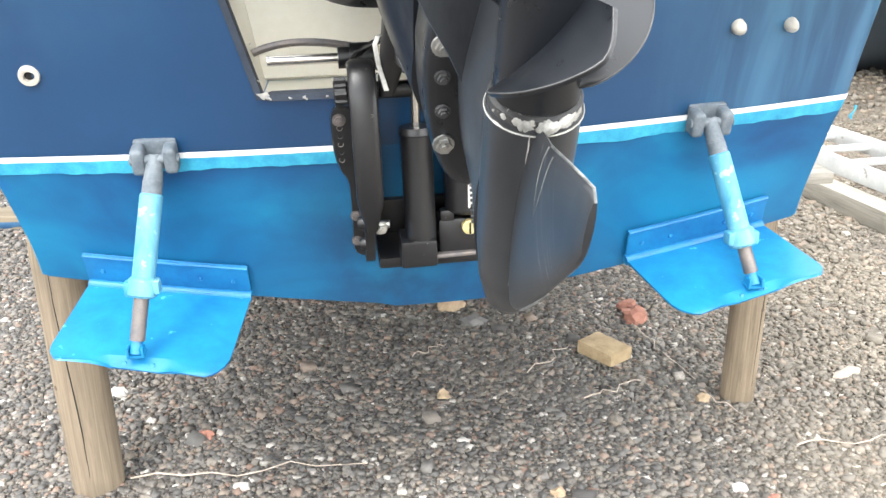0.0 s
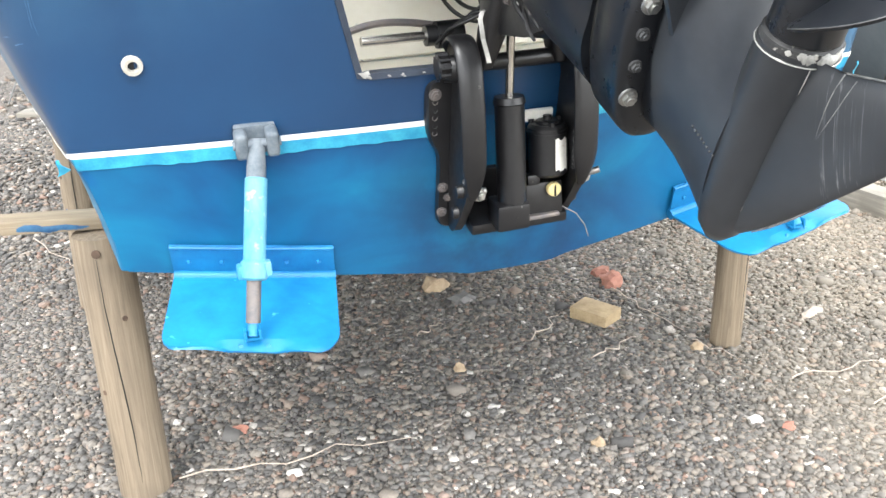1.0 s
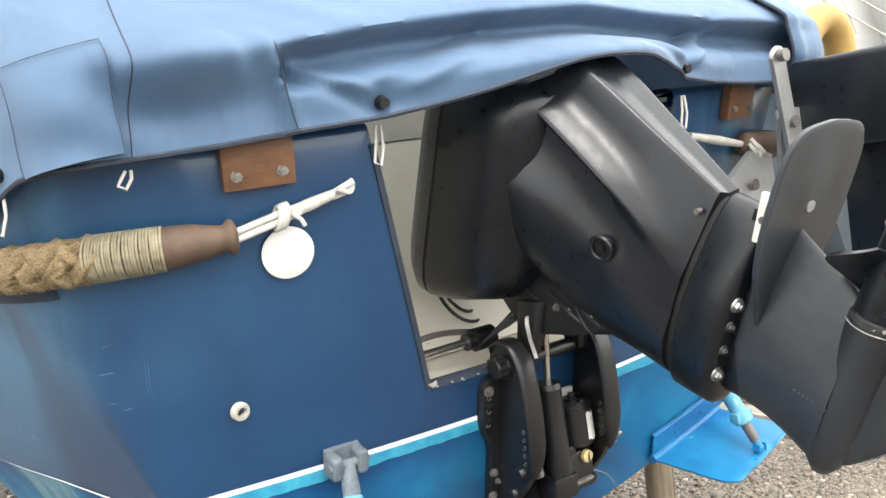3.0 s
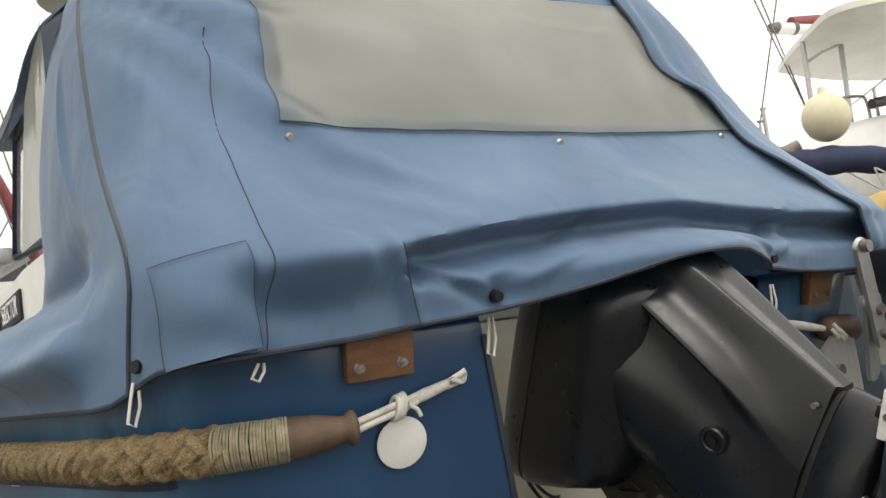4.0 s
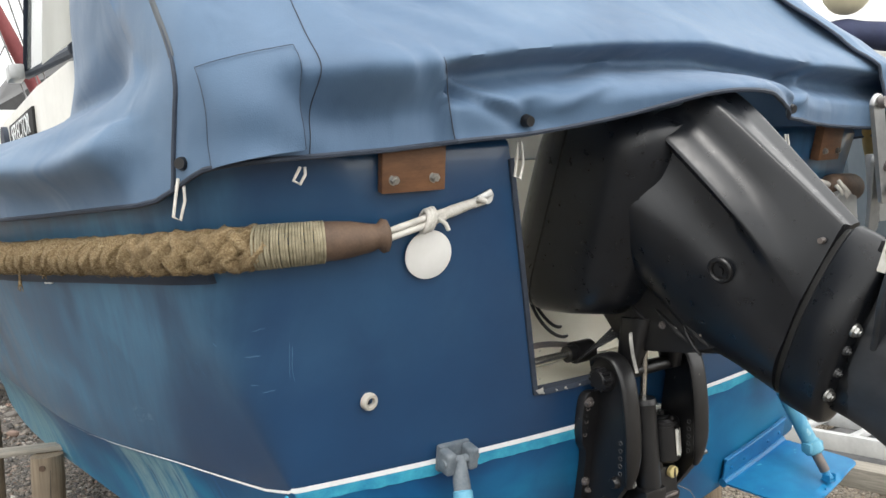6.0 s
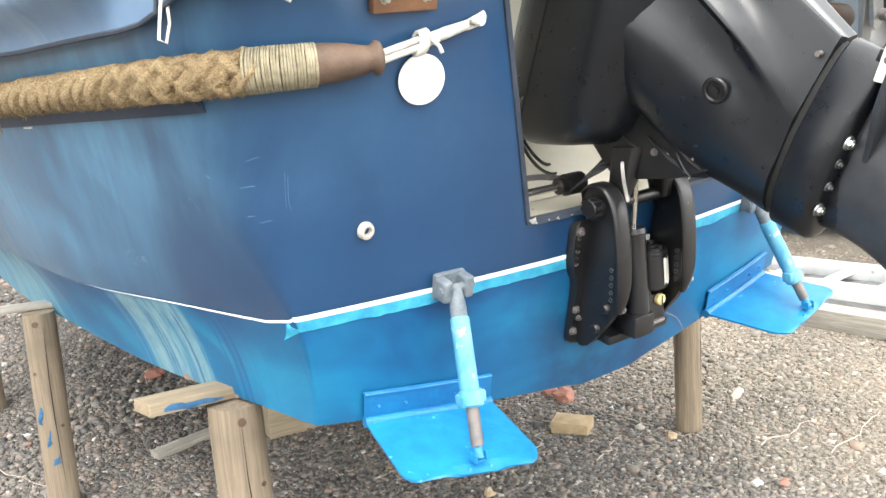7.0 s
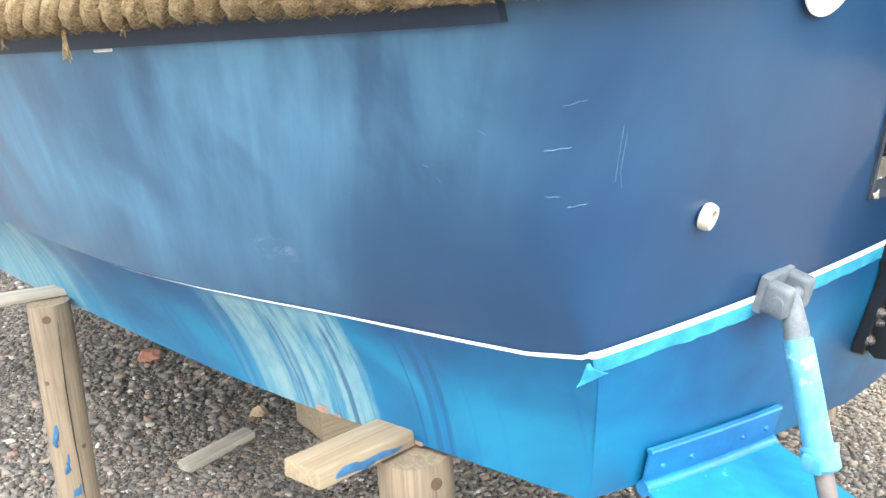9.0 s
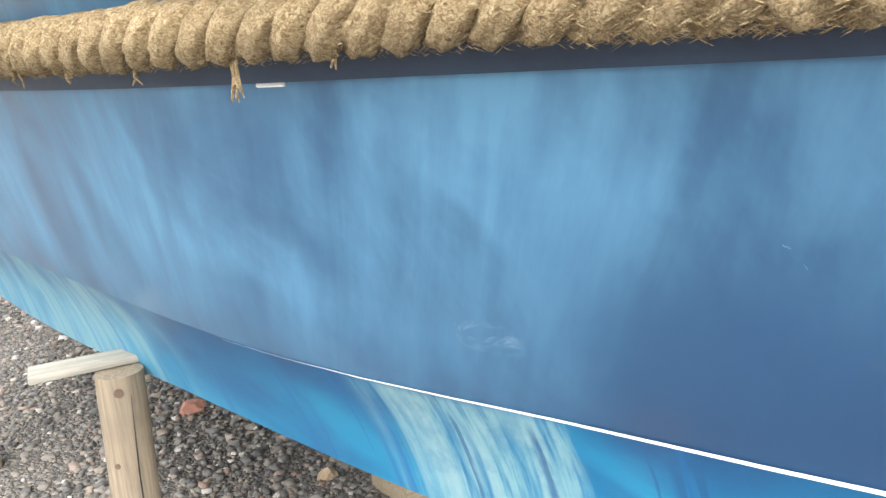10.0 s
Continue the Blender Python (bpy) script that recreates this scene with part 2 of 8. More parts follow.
simple("gear_black", (0.018, 0.020, 0.024), (0.043, 0.048, 0.055), 7.0, 0.33, rough2=0.37, stretch=(2.5, 0.7, 1), bump_s=0.04, bump_scale=14)
# gearcase paint scraped in streaks along its crest
m, nt, b, co = start_mat("gear_scraped", 0.36)
sx = nt.nodes.new("ShaderNodeSeparateXYZ")
nt.links.new(co, sx.inputs[0])
base = ramp_of(nt, noise_of(nt, mapped(nt, co, (2.5, 0.7, 1)), 7.0), [(0.3, (0.016, 0.018, 0.021)), (0.7, (0.038, 0.042, 0.048))])
def along(direction):
    d = nt.nodes.new("ShaderNodeVectorMath")
    d.operation = "DOT_PRODUCT"
    d.inputs[1].default_value = direction
    nt.links.new(co, d.inputs[0])
    return d.outputs["Value"]


down_leg = along((0.0, -0.899, -0.438))
grid = nt.nodes.new("ShaderNodeCombineXYZ")
nt.links.new(math_of(nt, "DIVIDE", sx.outputs[0], 0.0060), grid.inputs[0])
slant = math_of(nt, "ADD", down_leg, math_of(nt, "MULTIPLY", along((0.0, -0.438, 0.899)), 0.62))
nt.links.new(math_of(nt, "DIVIDE", slant, 0.0050), grid.inputs[1])
nt.links.new(math_of(nt, "DIVIDE", down_leg, 0.12), grid.inputs[2])
lines = noise_of(nt, grid.outputs[0], 1.0, 3.0, 0.6, 0.4)
crest = math_of(nt, "MULTIPLY", range_of(nt, sx.outputs[0], 0.001, -0.005), range_of(nt, slant, 0.600, 0.622))
crest = math_of(nt, "MULTIPLY", crest, range_of(nt, slant, 0.695, 0.650))
streaks = math_of(nt, "MULTIPLY", crest, range_of(nt, lines, 0.56, 0.80))
nt.links.new(mix_of(nt, math_of(nt, "MULTIPLY", streaks, 0.8), base, (0.22, 0.225, 0.23)), b.inputs["Base Color"])
bump(nt, b, noise_of(nt, co, 14.0), 0.04, 0.002)
simple("scraped", (0.05, 0.055, 0.06), (0.26, 0.26, 0.25), 45.0, 0.55, bump_s=0.3)
simple("crusted", (0.014, 0.014, 0.015), (0.045, 0.045, 0.045), 70.0, 0.6, bump_s=0.5, bump_scale=160, spots=(48, 0.56, (0.34, 0.33, 0.30)))
simple("worn_edge", (0.018, 0.019, 0.021), (0.075, 0.076, 0.078), 40.0, 0.45)
simple("scuffed_white", (0.18, 0.18, 0.17), (0.50, 0.49, 0.46), 40.0, 0.6, bump_s=0.4)
simple("steel", (0.26, 0.26, 0.25), (0.52, 0.52, 0.50), 30.0, 0.34, 0.9)
simple("chrome_rod", (0.45, 0.43, 0.40), (0.68, 0.66, 0.62), 25.0, 0.2, 0.95)
simple("brass", (0.62, 0.5, 0.2), (0.78, 0.68, 0.36), 60.0, 0.4, 0.3)
simple("label_white", (0.66, 0.64, 0.57), (0.82, 0.81, 0.76), 50.0, 0.55, spots=(60, 0.66, (0.42, 0.27, 0.12)))
simple("alu", (0.36, 0.37, 0.37), (0.55, 0.56, 0.56), 9.0, 0.42, 0.75, bump_s=0.06)
simple("ladder_alu", (0.52, 0.53, 0.53), (0.70, 0.71, 0.70), 6.0, 0.5, 0.25, spots=(18, 0.66, (0.36, 0.34, 0.31)))
simple("teak", (0.10, 0.048, 0.024), (0.20, 0.095, 0.045), 6.0, 0.5, stretch=(2, 8, 8), bump_s=0.2)
simple("leather", (0.058, 0.036, 0.024), (0.125, 0.078, 0.050), 22.0, 0.7, bump_s=0.4, bump_scale=80)
simple("twine", (0.17, 0.145, 0.09), (0.34, 0.30, 0.205), 60.0, 0.85, bump_s=0.5, bump_scale=200)
simple("white_cord", (0.42, 0.40, 0.36), (0.64, 0.62, 0.57), 40.0, 0.8, bump_s=0.5, bump_scale=220)
simple("disc_white", (0.74, 0.73, 0.69), (0.82, 0.81, 0.78), 8.0, 0.45)
simple("faint_scratch", (0.07, 0.18, 0.32), (0.17, 0.31, 0.46), 60.0, 0.5)
simple("fitting_plastic", (0.40, 0.37, 0.32), (0.55, 0.52, 0.46), 40.0, 0.45)
simple("rubber_dark", (0.008, 0.018, 0.040), (0.016, 0.034, 0.066), 8.0, 0.5, bump_s=0.1)
simple("dark_hole", (0.006, 0.006, 0.006), (0.012, 0.012, 0.012), 8.0, 0.7)
simple("sail_navy", (0.012, 0.016, 0.045), (0.025, 0.034, 0.085), 5.0, 0.75, bump_s=0.2, bump_scale=30)
simple("yacht_white", (0.70, 0.70, 0.68), (0.82, 0.82, 0.80), 2.0, 0.3)
simple("yacht_grey", (0.10, 0.13, 0.16), (0.15, 0.18, 0.21), 2.0, 0.45)
simple("fender_cream", (0.58, 0.53, 0.36), (0.70, 0.65, 0.47), 3.0, 0.5)
simple("yellow_foam", (0.36, 0.23, 0.07), (0.48, 0.32, 0.11), 6.0, 0.6)
simple("mast_alu", (0.40, 0.40, 0.39), (0.56, 0.56, 0.54), 3.0, 0.4, 0.5)
simple("wire", (0.16, 0.16, 0.16), (0.30, 0.30, 0.30), 9.0, 0.4, 0.6)
simple("furl_red", (0.16, 0.035, 0.04), (0.26, 0.07, 0.07), 6.0, 0.7, bump_s=0.3)
simple("tarp_grey", (0.07, 0.07, 0.072), (0.15, 0.15, 0.15), 9.0, 0.55, bump_s=0.3, bump_scale=20)
simple("tarp_black", (0.012, 0.012, 0.013), (0.035, 0.035, 0.036), 9.0, 0.4, bump_s=0.3, bump_scale=20)
simple("brick_buff", (0.25, 0.18, 0.10), (0.42, 0.32, 0.19), 22.0, 0.85, bump_s=0.5, bump_scale=120)
simple("stone_red", (0.24, 0.10, 0.07), (0.38, 0.19, 0.14), 25.0, 0.85, bump_s=0.5, bump_scale=90)
simple("stone_buff", (0.24, 0.17, 0.10), (0.44, 0.34, 0.23), 32.0, 0.85, bump_s=0.5, bump_scale=90)
simple("stone_white", (0.36, 0.34, 0.31), (0.60, 0.57, 0.53), 25.0, 0.75, bump_s=0.3, bump_scale=90)
simple("stone_grey", (0.10, 0.10, 0.10), (0.2, 0.19, 0.18), 25.0, 0.85, bump_s=0.5, bump_scale=90)
simple("flaked_laminate", (0.24, 0.15, 0.11), (0.38, 0.27, 0.21), 60.0, 0.8, bump_s=0.4, bump_scale=150)
simple("twig", (0.30, 0.25, 0.20), (0.50, 0.43, 0.36), 30.0, 0.85)
simple("paint_smear", (0.012, 0.065, 0.16), (0.04, 0.14, 0.26), 30.0, 0.5)


def wood(name, c1, c2, c3, axis_scale):
    m, nt, b, co = start_mat(name, 0.72)
    vec = mapped(nt, co, axis_scale)
    g = noise_of(nt, vec, 3.0, 7.0, 0.68, 0.8)
    st = noise_of(nt, co, 4.0, 3.0, 0.6)
    rnd = nt.nodes.new("ShaderNodeObjectInfo").outputs["Random"]
    col = ramp_of(nt, g, [(0.28, c1), (0.5, c2), (0.72, c3)])
    col = mix_of(nt, range_of(nt, st, 0.5, 0.72, 0.0, 0.55), col, c1)
    col = mix_of(nt, math_of(nt, "MULTIPLY", rnd, 0.25), col, (0.22, 0.19, 0.15))
    nt.links.new(col, b.inputs["Base Color"])
    bump(nt, b, g, 0.4, 0.003)
    return m


wood("post_wood", (0.085, 0.064, 0.043), (0.200, 0.153, 0.102), (0.295, 0.235, 0.162), (30, 30, 1.0))
wood("plank_wood", (0.15, 0.110, 0.066), (0.25, 0.195, 0.125), (0.33, 0.27, 0.185), (1.2, 30, 30))
wood("grey_wood", (0.15, 0.14, 0.12), (0.28, 0.26, 0.22), (0.40, 0.37, 0.32), (1.2, 24, 24))

# blue acrylic canvas
m, nt, b, co = start_mat("canvas", 0.58)
b.inputs["Sheen Weight"].default_value = 0.12
st = noise_of(nt, mapped(nt, co, (1, 1, 0.7)), 2.2, 5.0, 0.55, 0.5)
weave = noise_of(nt, co, 420.0, 2.0, 0.5)
col = ramp_of(nt, st, [(0.3, (0.052, 0.104, 0.186)), (0.55, (0.084, 0.150, 0.246)), (0.75, (0.128, 0.198, 0.290))])
nt.links.new(col, b.inputs["Base Color"])
hgt = math_of(nt, "ADD", math_of(nt, "MULTIPLY", noise_of(nt, mapped(nt, co, (1.0, 1.0, 0.6)), 9.0, 2.0, 0.45, 0.5), 0.8), math_of(nt, "MULTIPLY", weave, 0.03))
bump(nt, b, hgt, 0.55, 0.022)
tr = nt.nodes.new("ShaderNodeBsdfTranslucent")
nt.links.new(col, tr.inputs["Color"])
mx = nt.nodes.new("ShaderNodeMixShader")
mx.inputs[0].default_value = 0.07
nt.links.new(b.outputs[0], mx.inputs[1])
nt.links.new(tr.outputs[0], mx.inputs[2])
nt.links.new(mx.outputs[0], nt.nodes["Material Output"].inputs["Surface"])
simple("canvas_patch", (0.060, 0.102, 0.185), (0.090, 0.140, 0.240), 4.0, 0.55, bump_s=0.25, bump_scale=18)
simple("faded_tape", (0.060, 0.072, 0.085), (0.095, 0.105, 0.115), 8.0, 0.7, stretch=(1, 1, 0.3))
simple("binding", (0.018, 0.026, 0.042), (0.036, 0.048, 0.072), 20.0, 0.7)

# milky vinyl window
m, nt, b, co = start_mat("vinyl", 0.14)
st = noise_of(nt, mapped(nt, co, (1.0, 1.0, 1.8)), 1.7, 5.0, 0.55, 0.6)
nt.links.new(ramp_of(nt, st, [(0.32, (0.150, 0.158, 0.142)), (0.52, (0.245, 0.252, 0.232)), (0.70, (0.42, 0.425, 0.40))]), b.inputs["Base Color"])
nt.links.new(range_of(nt, noise_of(nt, co, 7.0), 0.3, 0.7, 0.05, 0.18), b.inputs["Roughness"])
bump(nt, b, noise_of(nt, co, 4.0, 2.0), 0.5, 0.02)
tr = nt.nodes.new("ShaderNodeBsdfTranslucent")
tr.inputs["Color"].default_value = (0.90, 0.90, 0.85, 1)
mx = nt.nodes.new("ShaderNodeMixShader")
mx.inputs[0].default_value = 0.58
nt.links.new(b.outputs[0], mx.inputs[1])
nt.links.new(tr.outputs[0], mx.inputs[2])
nt.links.new(mx.outputs[0], nt.nodes["Material Output"].inputs["Surface"])

# old manila rope
m, nt, b, co = start_mat("manila", 0.9)
fib = noise_of(nt, mapped(nt, co, (52, 52, 75)), 3.0, 5.0, 0.7, 1.6)
st = noise_of(nt, co, 9.0, 4.0, 0.6)
col = ramp_of(nt, fib, [(0.30, (0.065, 0.036, 0.014)), (0.46, (0.250, 0.168, 0.078)), (0.66, (0.50, 0.400, 0.240))])
col = mix_of(nt, range_of(nt, st, 0.45, 0.7, 0.0, 0.5), col, (0.20, 0.14, 0.075))
nt.links.new(col, b.inputs["Base Color"])
bump(nt, b, fib, 0.9, 0.006)

# window glass of the cabin
m, nt, b, co = start_mat("glass", 0.05)
b.inputs["Base Color"].default_value = (0.55, 0.58, 0.57, 1)
b.inputs["Transmission Weight"].default_value = 0.75
b.inputs["IOR"].default_value = 1.3

# gravel
STONES = [(0.0, (0.056, 0.053, 0.050)), (0.20, (0.104, 0.099, 0.093)), (0.42, (0.172, 0.161, 0.147)), (0.60, (0.225, 0.198, 0.164)),
          (0.72, (0.136, 0.123, 0.112)), (0.84, (0.28, 0.236, 0.186)), (0.93, (0.225, 0.140, 0.105)), (0.965, (0.38, 0.35, 0.31)), (1.0, (0.58, 0.55, 0.50))]
m, nt, b, co = start_mat("pebbles", 0.8)
isl = nt.nodes.new("ShaderNodeNewGeometry").outputs["Random Per Island"]
col = ramp_of(nt, isl, STONES)
col = mix_of(nt, range_of(nt, noise_of(nt, co, 160.0, 3.0), 0.3, 0.7, 0.0, 0.4), col, (0.09, 0.085, 0.08))
sx = nt.nodes.new("ShaderNodeSeparateXYZ")
nt.links.new(co, sx.inputs[0])
sand = math_of(nt, "MULTIPLY", range_of(nt, sx.outputs[0], 0.55, 1.5), range_of(nt, noise_of(nt, co, 2.2, 4.0), 0.25, 0.6, 0.15, 0.38))
nt.links.new(mix_of(nt, sand, col, (0.34, 0.285, 0.205)), b.inputs["Base Color"])
m, nt, b, co = start_mat("ground_grit", 0.9)
vo = nt.nodes.new("ShaderNodeTexVoronoi")
vo.inputs["Scale"].default_value = 85.0
nt.links.new(co, vo.inputs["Vector"])
cell = nt.nodes.new("ShaderNodeSeparateColor")
nt.links.new(vo.outputs["Color"], cell.inputs["Color"])
col = ramp_of(nt, cell.outputs[0], STONES)
col = mix_of(nt, range_of(nt, vo.outputs["Distance"], 0.25, 0.6, 0.0, 0.85), col, (0.085, 0.076, 0.067))
col = mix_of(nt, range_of(nt, noise_of(nt, co, 1.4, 4.0), 0.55, 0.75, 0.0, 0.35), col, (0.11, 0.085, 0.06))
sx = nt.nodes.new("ShaderNodeSeparateXYZ")
nt.links.new(co, sx.inputs[0])
sand = math_of(nt, "MULTIPLY", range_of(nt, sx.outputs[0], 0.55, 1.5), range_of(nt, noise_of(nt, co, 2.2, 4.0), 0.25, 0.6, 0.15, 0.38))
nt.links.new(mix_of(nt, sand, col, (0.34, 0.285, 0.205)), b.inputs["Base Color"])
bump(nt, b, math_of(nt, "SUBTRACT", 1.0, vo.outputs["Distance"]), 0.9, 0.02)

# ---- building helpers ----
AT = {}


def mat_boat():
    a, r = radians(12), radians(1.8)
    right = Vector((math.cos(a) * math.cos(r), math.sin(a) * math.cos(r), math.sin(r)))
    ahead = Vector((-math.sin(a), math.cos(a), 0))
    up = right.cross(ahead)
    m = Matrix((right, ahead, up)).transposed().to_4x4()
    m.translation = (0.156, 1.848, 0.934)
    return m


BOAT = mat_boat()
WORLD = Matrix.Identity(4)


def finish(name, bm, material, smooth=38):
    bmesh.ops.recalc_face_normals(bm, faces=bm.faces)
    me = bpy.data.meshes.new(name)
    bm.to_mesh(me)
    bm.free()
    if smooth:
        me.shade_smooth()
        me.set_sharp_from_angle(angle=radians(smooth))
    me.materials.append(MATS[material])
    return me


def thing(name, at, label, category, space=BOAT, group="", kind=""):
    ob = new(name)
    ob.empty_display_size = 0.05
    ob.matrix_world = space @ Matrix.Translation(at)
    AT[ob] = Vector(at)
    return tagged(ob, label, category, group, kind)


def part(name, bm, material, parent, label="", smooth=38):
    me = finish(name, bm, material, smooth)
    me.transform(Matrix.Translation(-AT[parent]))
    ob = new(name, me)
    ob.parent = parent
    AT[ob] = AT[parent]
    if label:
        ob["label"] = label
    return ob


def solid(name, bm, material, at, label, category, space=BOAT, group="", kind="", smooth=38):
    me = finish(name, bm, material, smooth)
    me.transform(Matrix.Translation(-Vector(at)))
    ob = new(name, me)
    ob.matrix_world = space @ Matrix.Translation(at)
    AT[ob] = Vector(at)
    return tagged(ob, label, category, group, kind)


def B():
    return bmesh.new()


def box(bm, c, size, rot=(0, 0, 0), bevel=0.0, seg=2):
    m = Matrix.LocRotScale(Vector(c), Euler([radians(a) for a in rot]), Vector(size))
    r = bmesh.ops.create_cube(bm, size=1.0, matrix=m)
    if bevel:
        es = list({e for vv in r["verts"] for e in vv.link_edges})
        bmesh.ops.bevel(bm, geom=es, offset=bevel, segments=seg, affect="EDGES", profile=0.6)
    return bm


def cyl(bm, a, b, r0, r1=None, n=18, bevel=0.0):
    a, b = Vector(a), Vector(b)
    r1 = r0 if r1 is None else r1
    q = (b - a).to_track_quat("Z", "Y").to_matrix()
    x, y = q @ Vector((1, 0, 0)), q @ Vector((0, 1, 0))
    d = (b - a).normalized()
    rings = []
    prof = [(0, r0), (1, r1)] if not bevel else [(0, r0 - bevel), (bevel / (b - a).length, r0), (1 - bevel / (b - a).length, r1), (1, r1 - bevel)]
    for f, r in prof:
        c = a + (b - a) * f
        rings.append([bm.verts.new(c + r * (x * math.cos(2 * math.pi * k / n) + y * math.sin(2 * math.pi * k / n))) for k in range(n)])
    for p, q2 in zip(rings, rings[1:]):
        for k in range(n):
            bm.faces.new((p[k], p[(k + 1) % n], q2[(k + 1) % n], q2[k]))
    bm.faces.new(rings[0][::-1])
    bm.faces.new(rings[-1])
    return bm


def tube(bm, pts, r, n=8, close=False):
    pts = [Vector(p) for p in pts]
    rs = r if isinstance(r, (list, tuple)) else [r] * len(pts)
    rings = []
    prev = None
    for i, p in enumerate(pts):
        a = pts[i - 1] if i else (pts[-1] if close else pts[0])
        c = pts[i + 1] if i + 1 < len(pts) else (pts[0] if close else pts[-1])
        d = (c - a).normalized()
        if prev is None:
            x = d.orthogonal().normalized()
        else:
            x = (prev - d * prev.dot(d)).normalized()
        prev = x
        y = d.cross(x)
        rings.append([bm.verts.new(p + rs[i] * (x * math.cos(2 * math.pi * k / n) + y * math.sin(2 * math.pi * k / n))) for k in range(n)])
    pairs = list(zip(rings, rings[1:])) + ([(rings[-1], rings[0])] if close else [])
    for p, q in pairs:
        for k in range(n):
            bm.faces.new((p[k], p[(k + 1) % n], q[(k + 1) % n], q[k]))
    if not close:
        bm.faces.new(rings[0][::-1])
        bm.faces.new(rings[-1])
    return bm


def loft(bm, rings, caps=True):
    rows = [[bm.verts.new(p) for p in ring] for ring in rings]
    n = len(rows[0])
    for p, q in zip(rows, rows[1:]):
        for k in range(n):
            bm.faces.new((p[k], p[(k + 1) % n], q[(k + 1) % n], q[k]))
    if caps:
        bm.faces.new(rows[0][::-1])
        bm.faces.new(rows[-1])
    return bm


def sheet(bm, rows):
    vs = [[bm.verts.new(p) for p in row] for row in rows]
    for p, q in zip(vs, vs[1:]):
        for k in range(len(p) - 1):
            bm.faces.new((p[k], p[k + 1], q[k + 1], q[k]))
    return bm


def thick(bm, t):
    """Gives a sheet a thickness t along its normals."""
    bmesh.ops.recalc_face_normals(bm, faces=bm.faces)
    bmesh.ops.solidify(bm, geom=bm.faces[:], thickness=t)
    return bm


def prism(bm, outline, axis, a, b):
    """A flat outline of 2D points pushed from a to b along axis 0, 1 or 2."""
    def at3(p, h):
        c = list(p)
        c.insert(axis, h)
        return c
    lo = [bm.verts.new(at3(p, a)) for p in outline]
    hi = [bm.verts.new(at3(p, b)) for p in outline]
    n = len(lo)
    bm.faces.new(lo)
    bm.faces.new(hi[::-1])
    for k in range(n):
        bm.faces.new((lo[k], hi[k], hi[(k + 1) % n], lo[(k + 1) % n]))
    return bm


def ease(x):
    x = max(0.0, min(1.0, x))
    return x * x * (3 - 2 * x)


def lerp_table(table, x):
    if x <= table[0][0]:
        return table[0][1]
    for (a, fa), (b2, fb) in zip(table, table[1:]):
        if x <= b2:
            f = (x - a) / (b2 - a)
            return fa + (fb - fa) * f
    return table[-1][1]


def smooth_table(table, x):
    """Catmull-Rom through the table."""
    if x <= table[0][0]:
        return table[0][1]
    if x >= table[-1][0]:
        return table[-1][1]
    for i in range(len(table) - 1):
        if x <= table[i + 1][0]:
            break
    x0, y0 = table[max(i - 1, 0)]
    x1, y1 = table[i]
    x2, y2 = table[i + 1]
    x3, y3 = table[min(i + 2, len(table) - 1)]
    h = x2 - x1
    m1 = (y2 - y0) / max(x2 - x0, 1e-6)
    m2 = (y3 - y1) / max(x3 - x1, 1e-6)
    t = (x - x1) / h
    return (2 * t**3 - 3 * t**2 + 1) * y1 + (t**3 - 2 * t**2 + t) * h * m1 + (-2 * t**3 + 3 * t**2) * y2 + (t**3 - t**2) * h * m2


def hexbolt(bm, c, axis, r=0.008, h=0.008, n=6):
    c = Vector(c)
    ax = Vector(axis).normalized()
    cyl(bm, c - ax * 0.001, c + ax * 0.002, r * 1.35, n=14)
    cyl(bm, c + ax * 0.002, c + ax * (0.002 + h), r, n=n)
    cyl(bm, c + ax * (0.002 + h), c + ax * (0.005 + h), r * 0.55, n=10)
    return bm


# ---- the hull's form, in metres: u to starboard, v ahead, w up ----
BOOT = [(0.0, 0.79), (0.19, 0.836), (0.45, 0.893), (0.7, 0.953), (1.0, 1.0), (1.43, 1.024), (1.8, 1.036), (2.1, 1.046), (3.0, 1.03), (3.8, 0.86), (4.6, 0.48), (5.2, 0.06)]
CHINE = [(0.0, 0.742), (0.31, 0.796), (0.61, 0.850), (0.91, 0.885), (1.45, 0.927), (1.9, 0.962), (2.4, 0.97), (3.0, 0.94), (3.8, 0.74), (4.6, 0.38), (5.2, 0.04)]
SHEER = 0.580


def bow_out(u):
    return -0.085 * (1 - (u / 0.8) ** 2)


def transom_v(u, w):
    return bow_out(u) - 0.268 * w


def side_u(v, w):
    if w >= 0:
        return smooth_table(BOOT, v) + 0.30 * w
    f = -w / 0.237
    return smooth_table(BOOT, v) * (1 - f) + smooth_table(CHINE, v) * f - 0.012 * math.sin(math.pi * f)


def corner_u(w):
    u = 0.8
    for _ in range(8):
        u = side_u(max(transom_v(u, w), -0.2), w)
    return u




def corner_and_side(w, off=0.0):
    """Port half of the outline at height w, from the start of the corner's rounding to the bow, off metres outside the skin."""
    uc = corner_u(w)
    rho = 0.012 + 0.24 * min(1.0, max(0.0, w) / 0.42)
    p0 = Vector((uc - rho, transom_v(uc - rho, w) - off))
    p1 = Vector((uc + off, transom_v(uc, w) - off))
    v2 = transom_v(uc, w) + rho
    p2 = Vector((side_u(v2, w) + off, v2))
    pts = [(1 - t) ** 2 * p0 + 2 * t * (1 - t) * p1 + t * t * p2 for t in [k / 8 for k in range(9)]]
    pts += [Vector((side_u(v2 + (5.2 - v2) * ((k + 1) / 30) ** 1.25, w) + off, v2 + (5.2 - v2) * ((k + 1) / 30) ** 1.25)) for k in range(30)]
    return pts


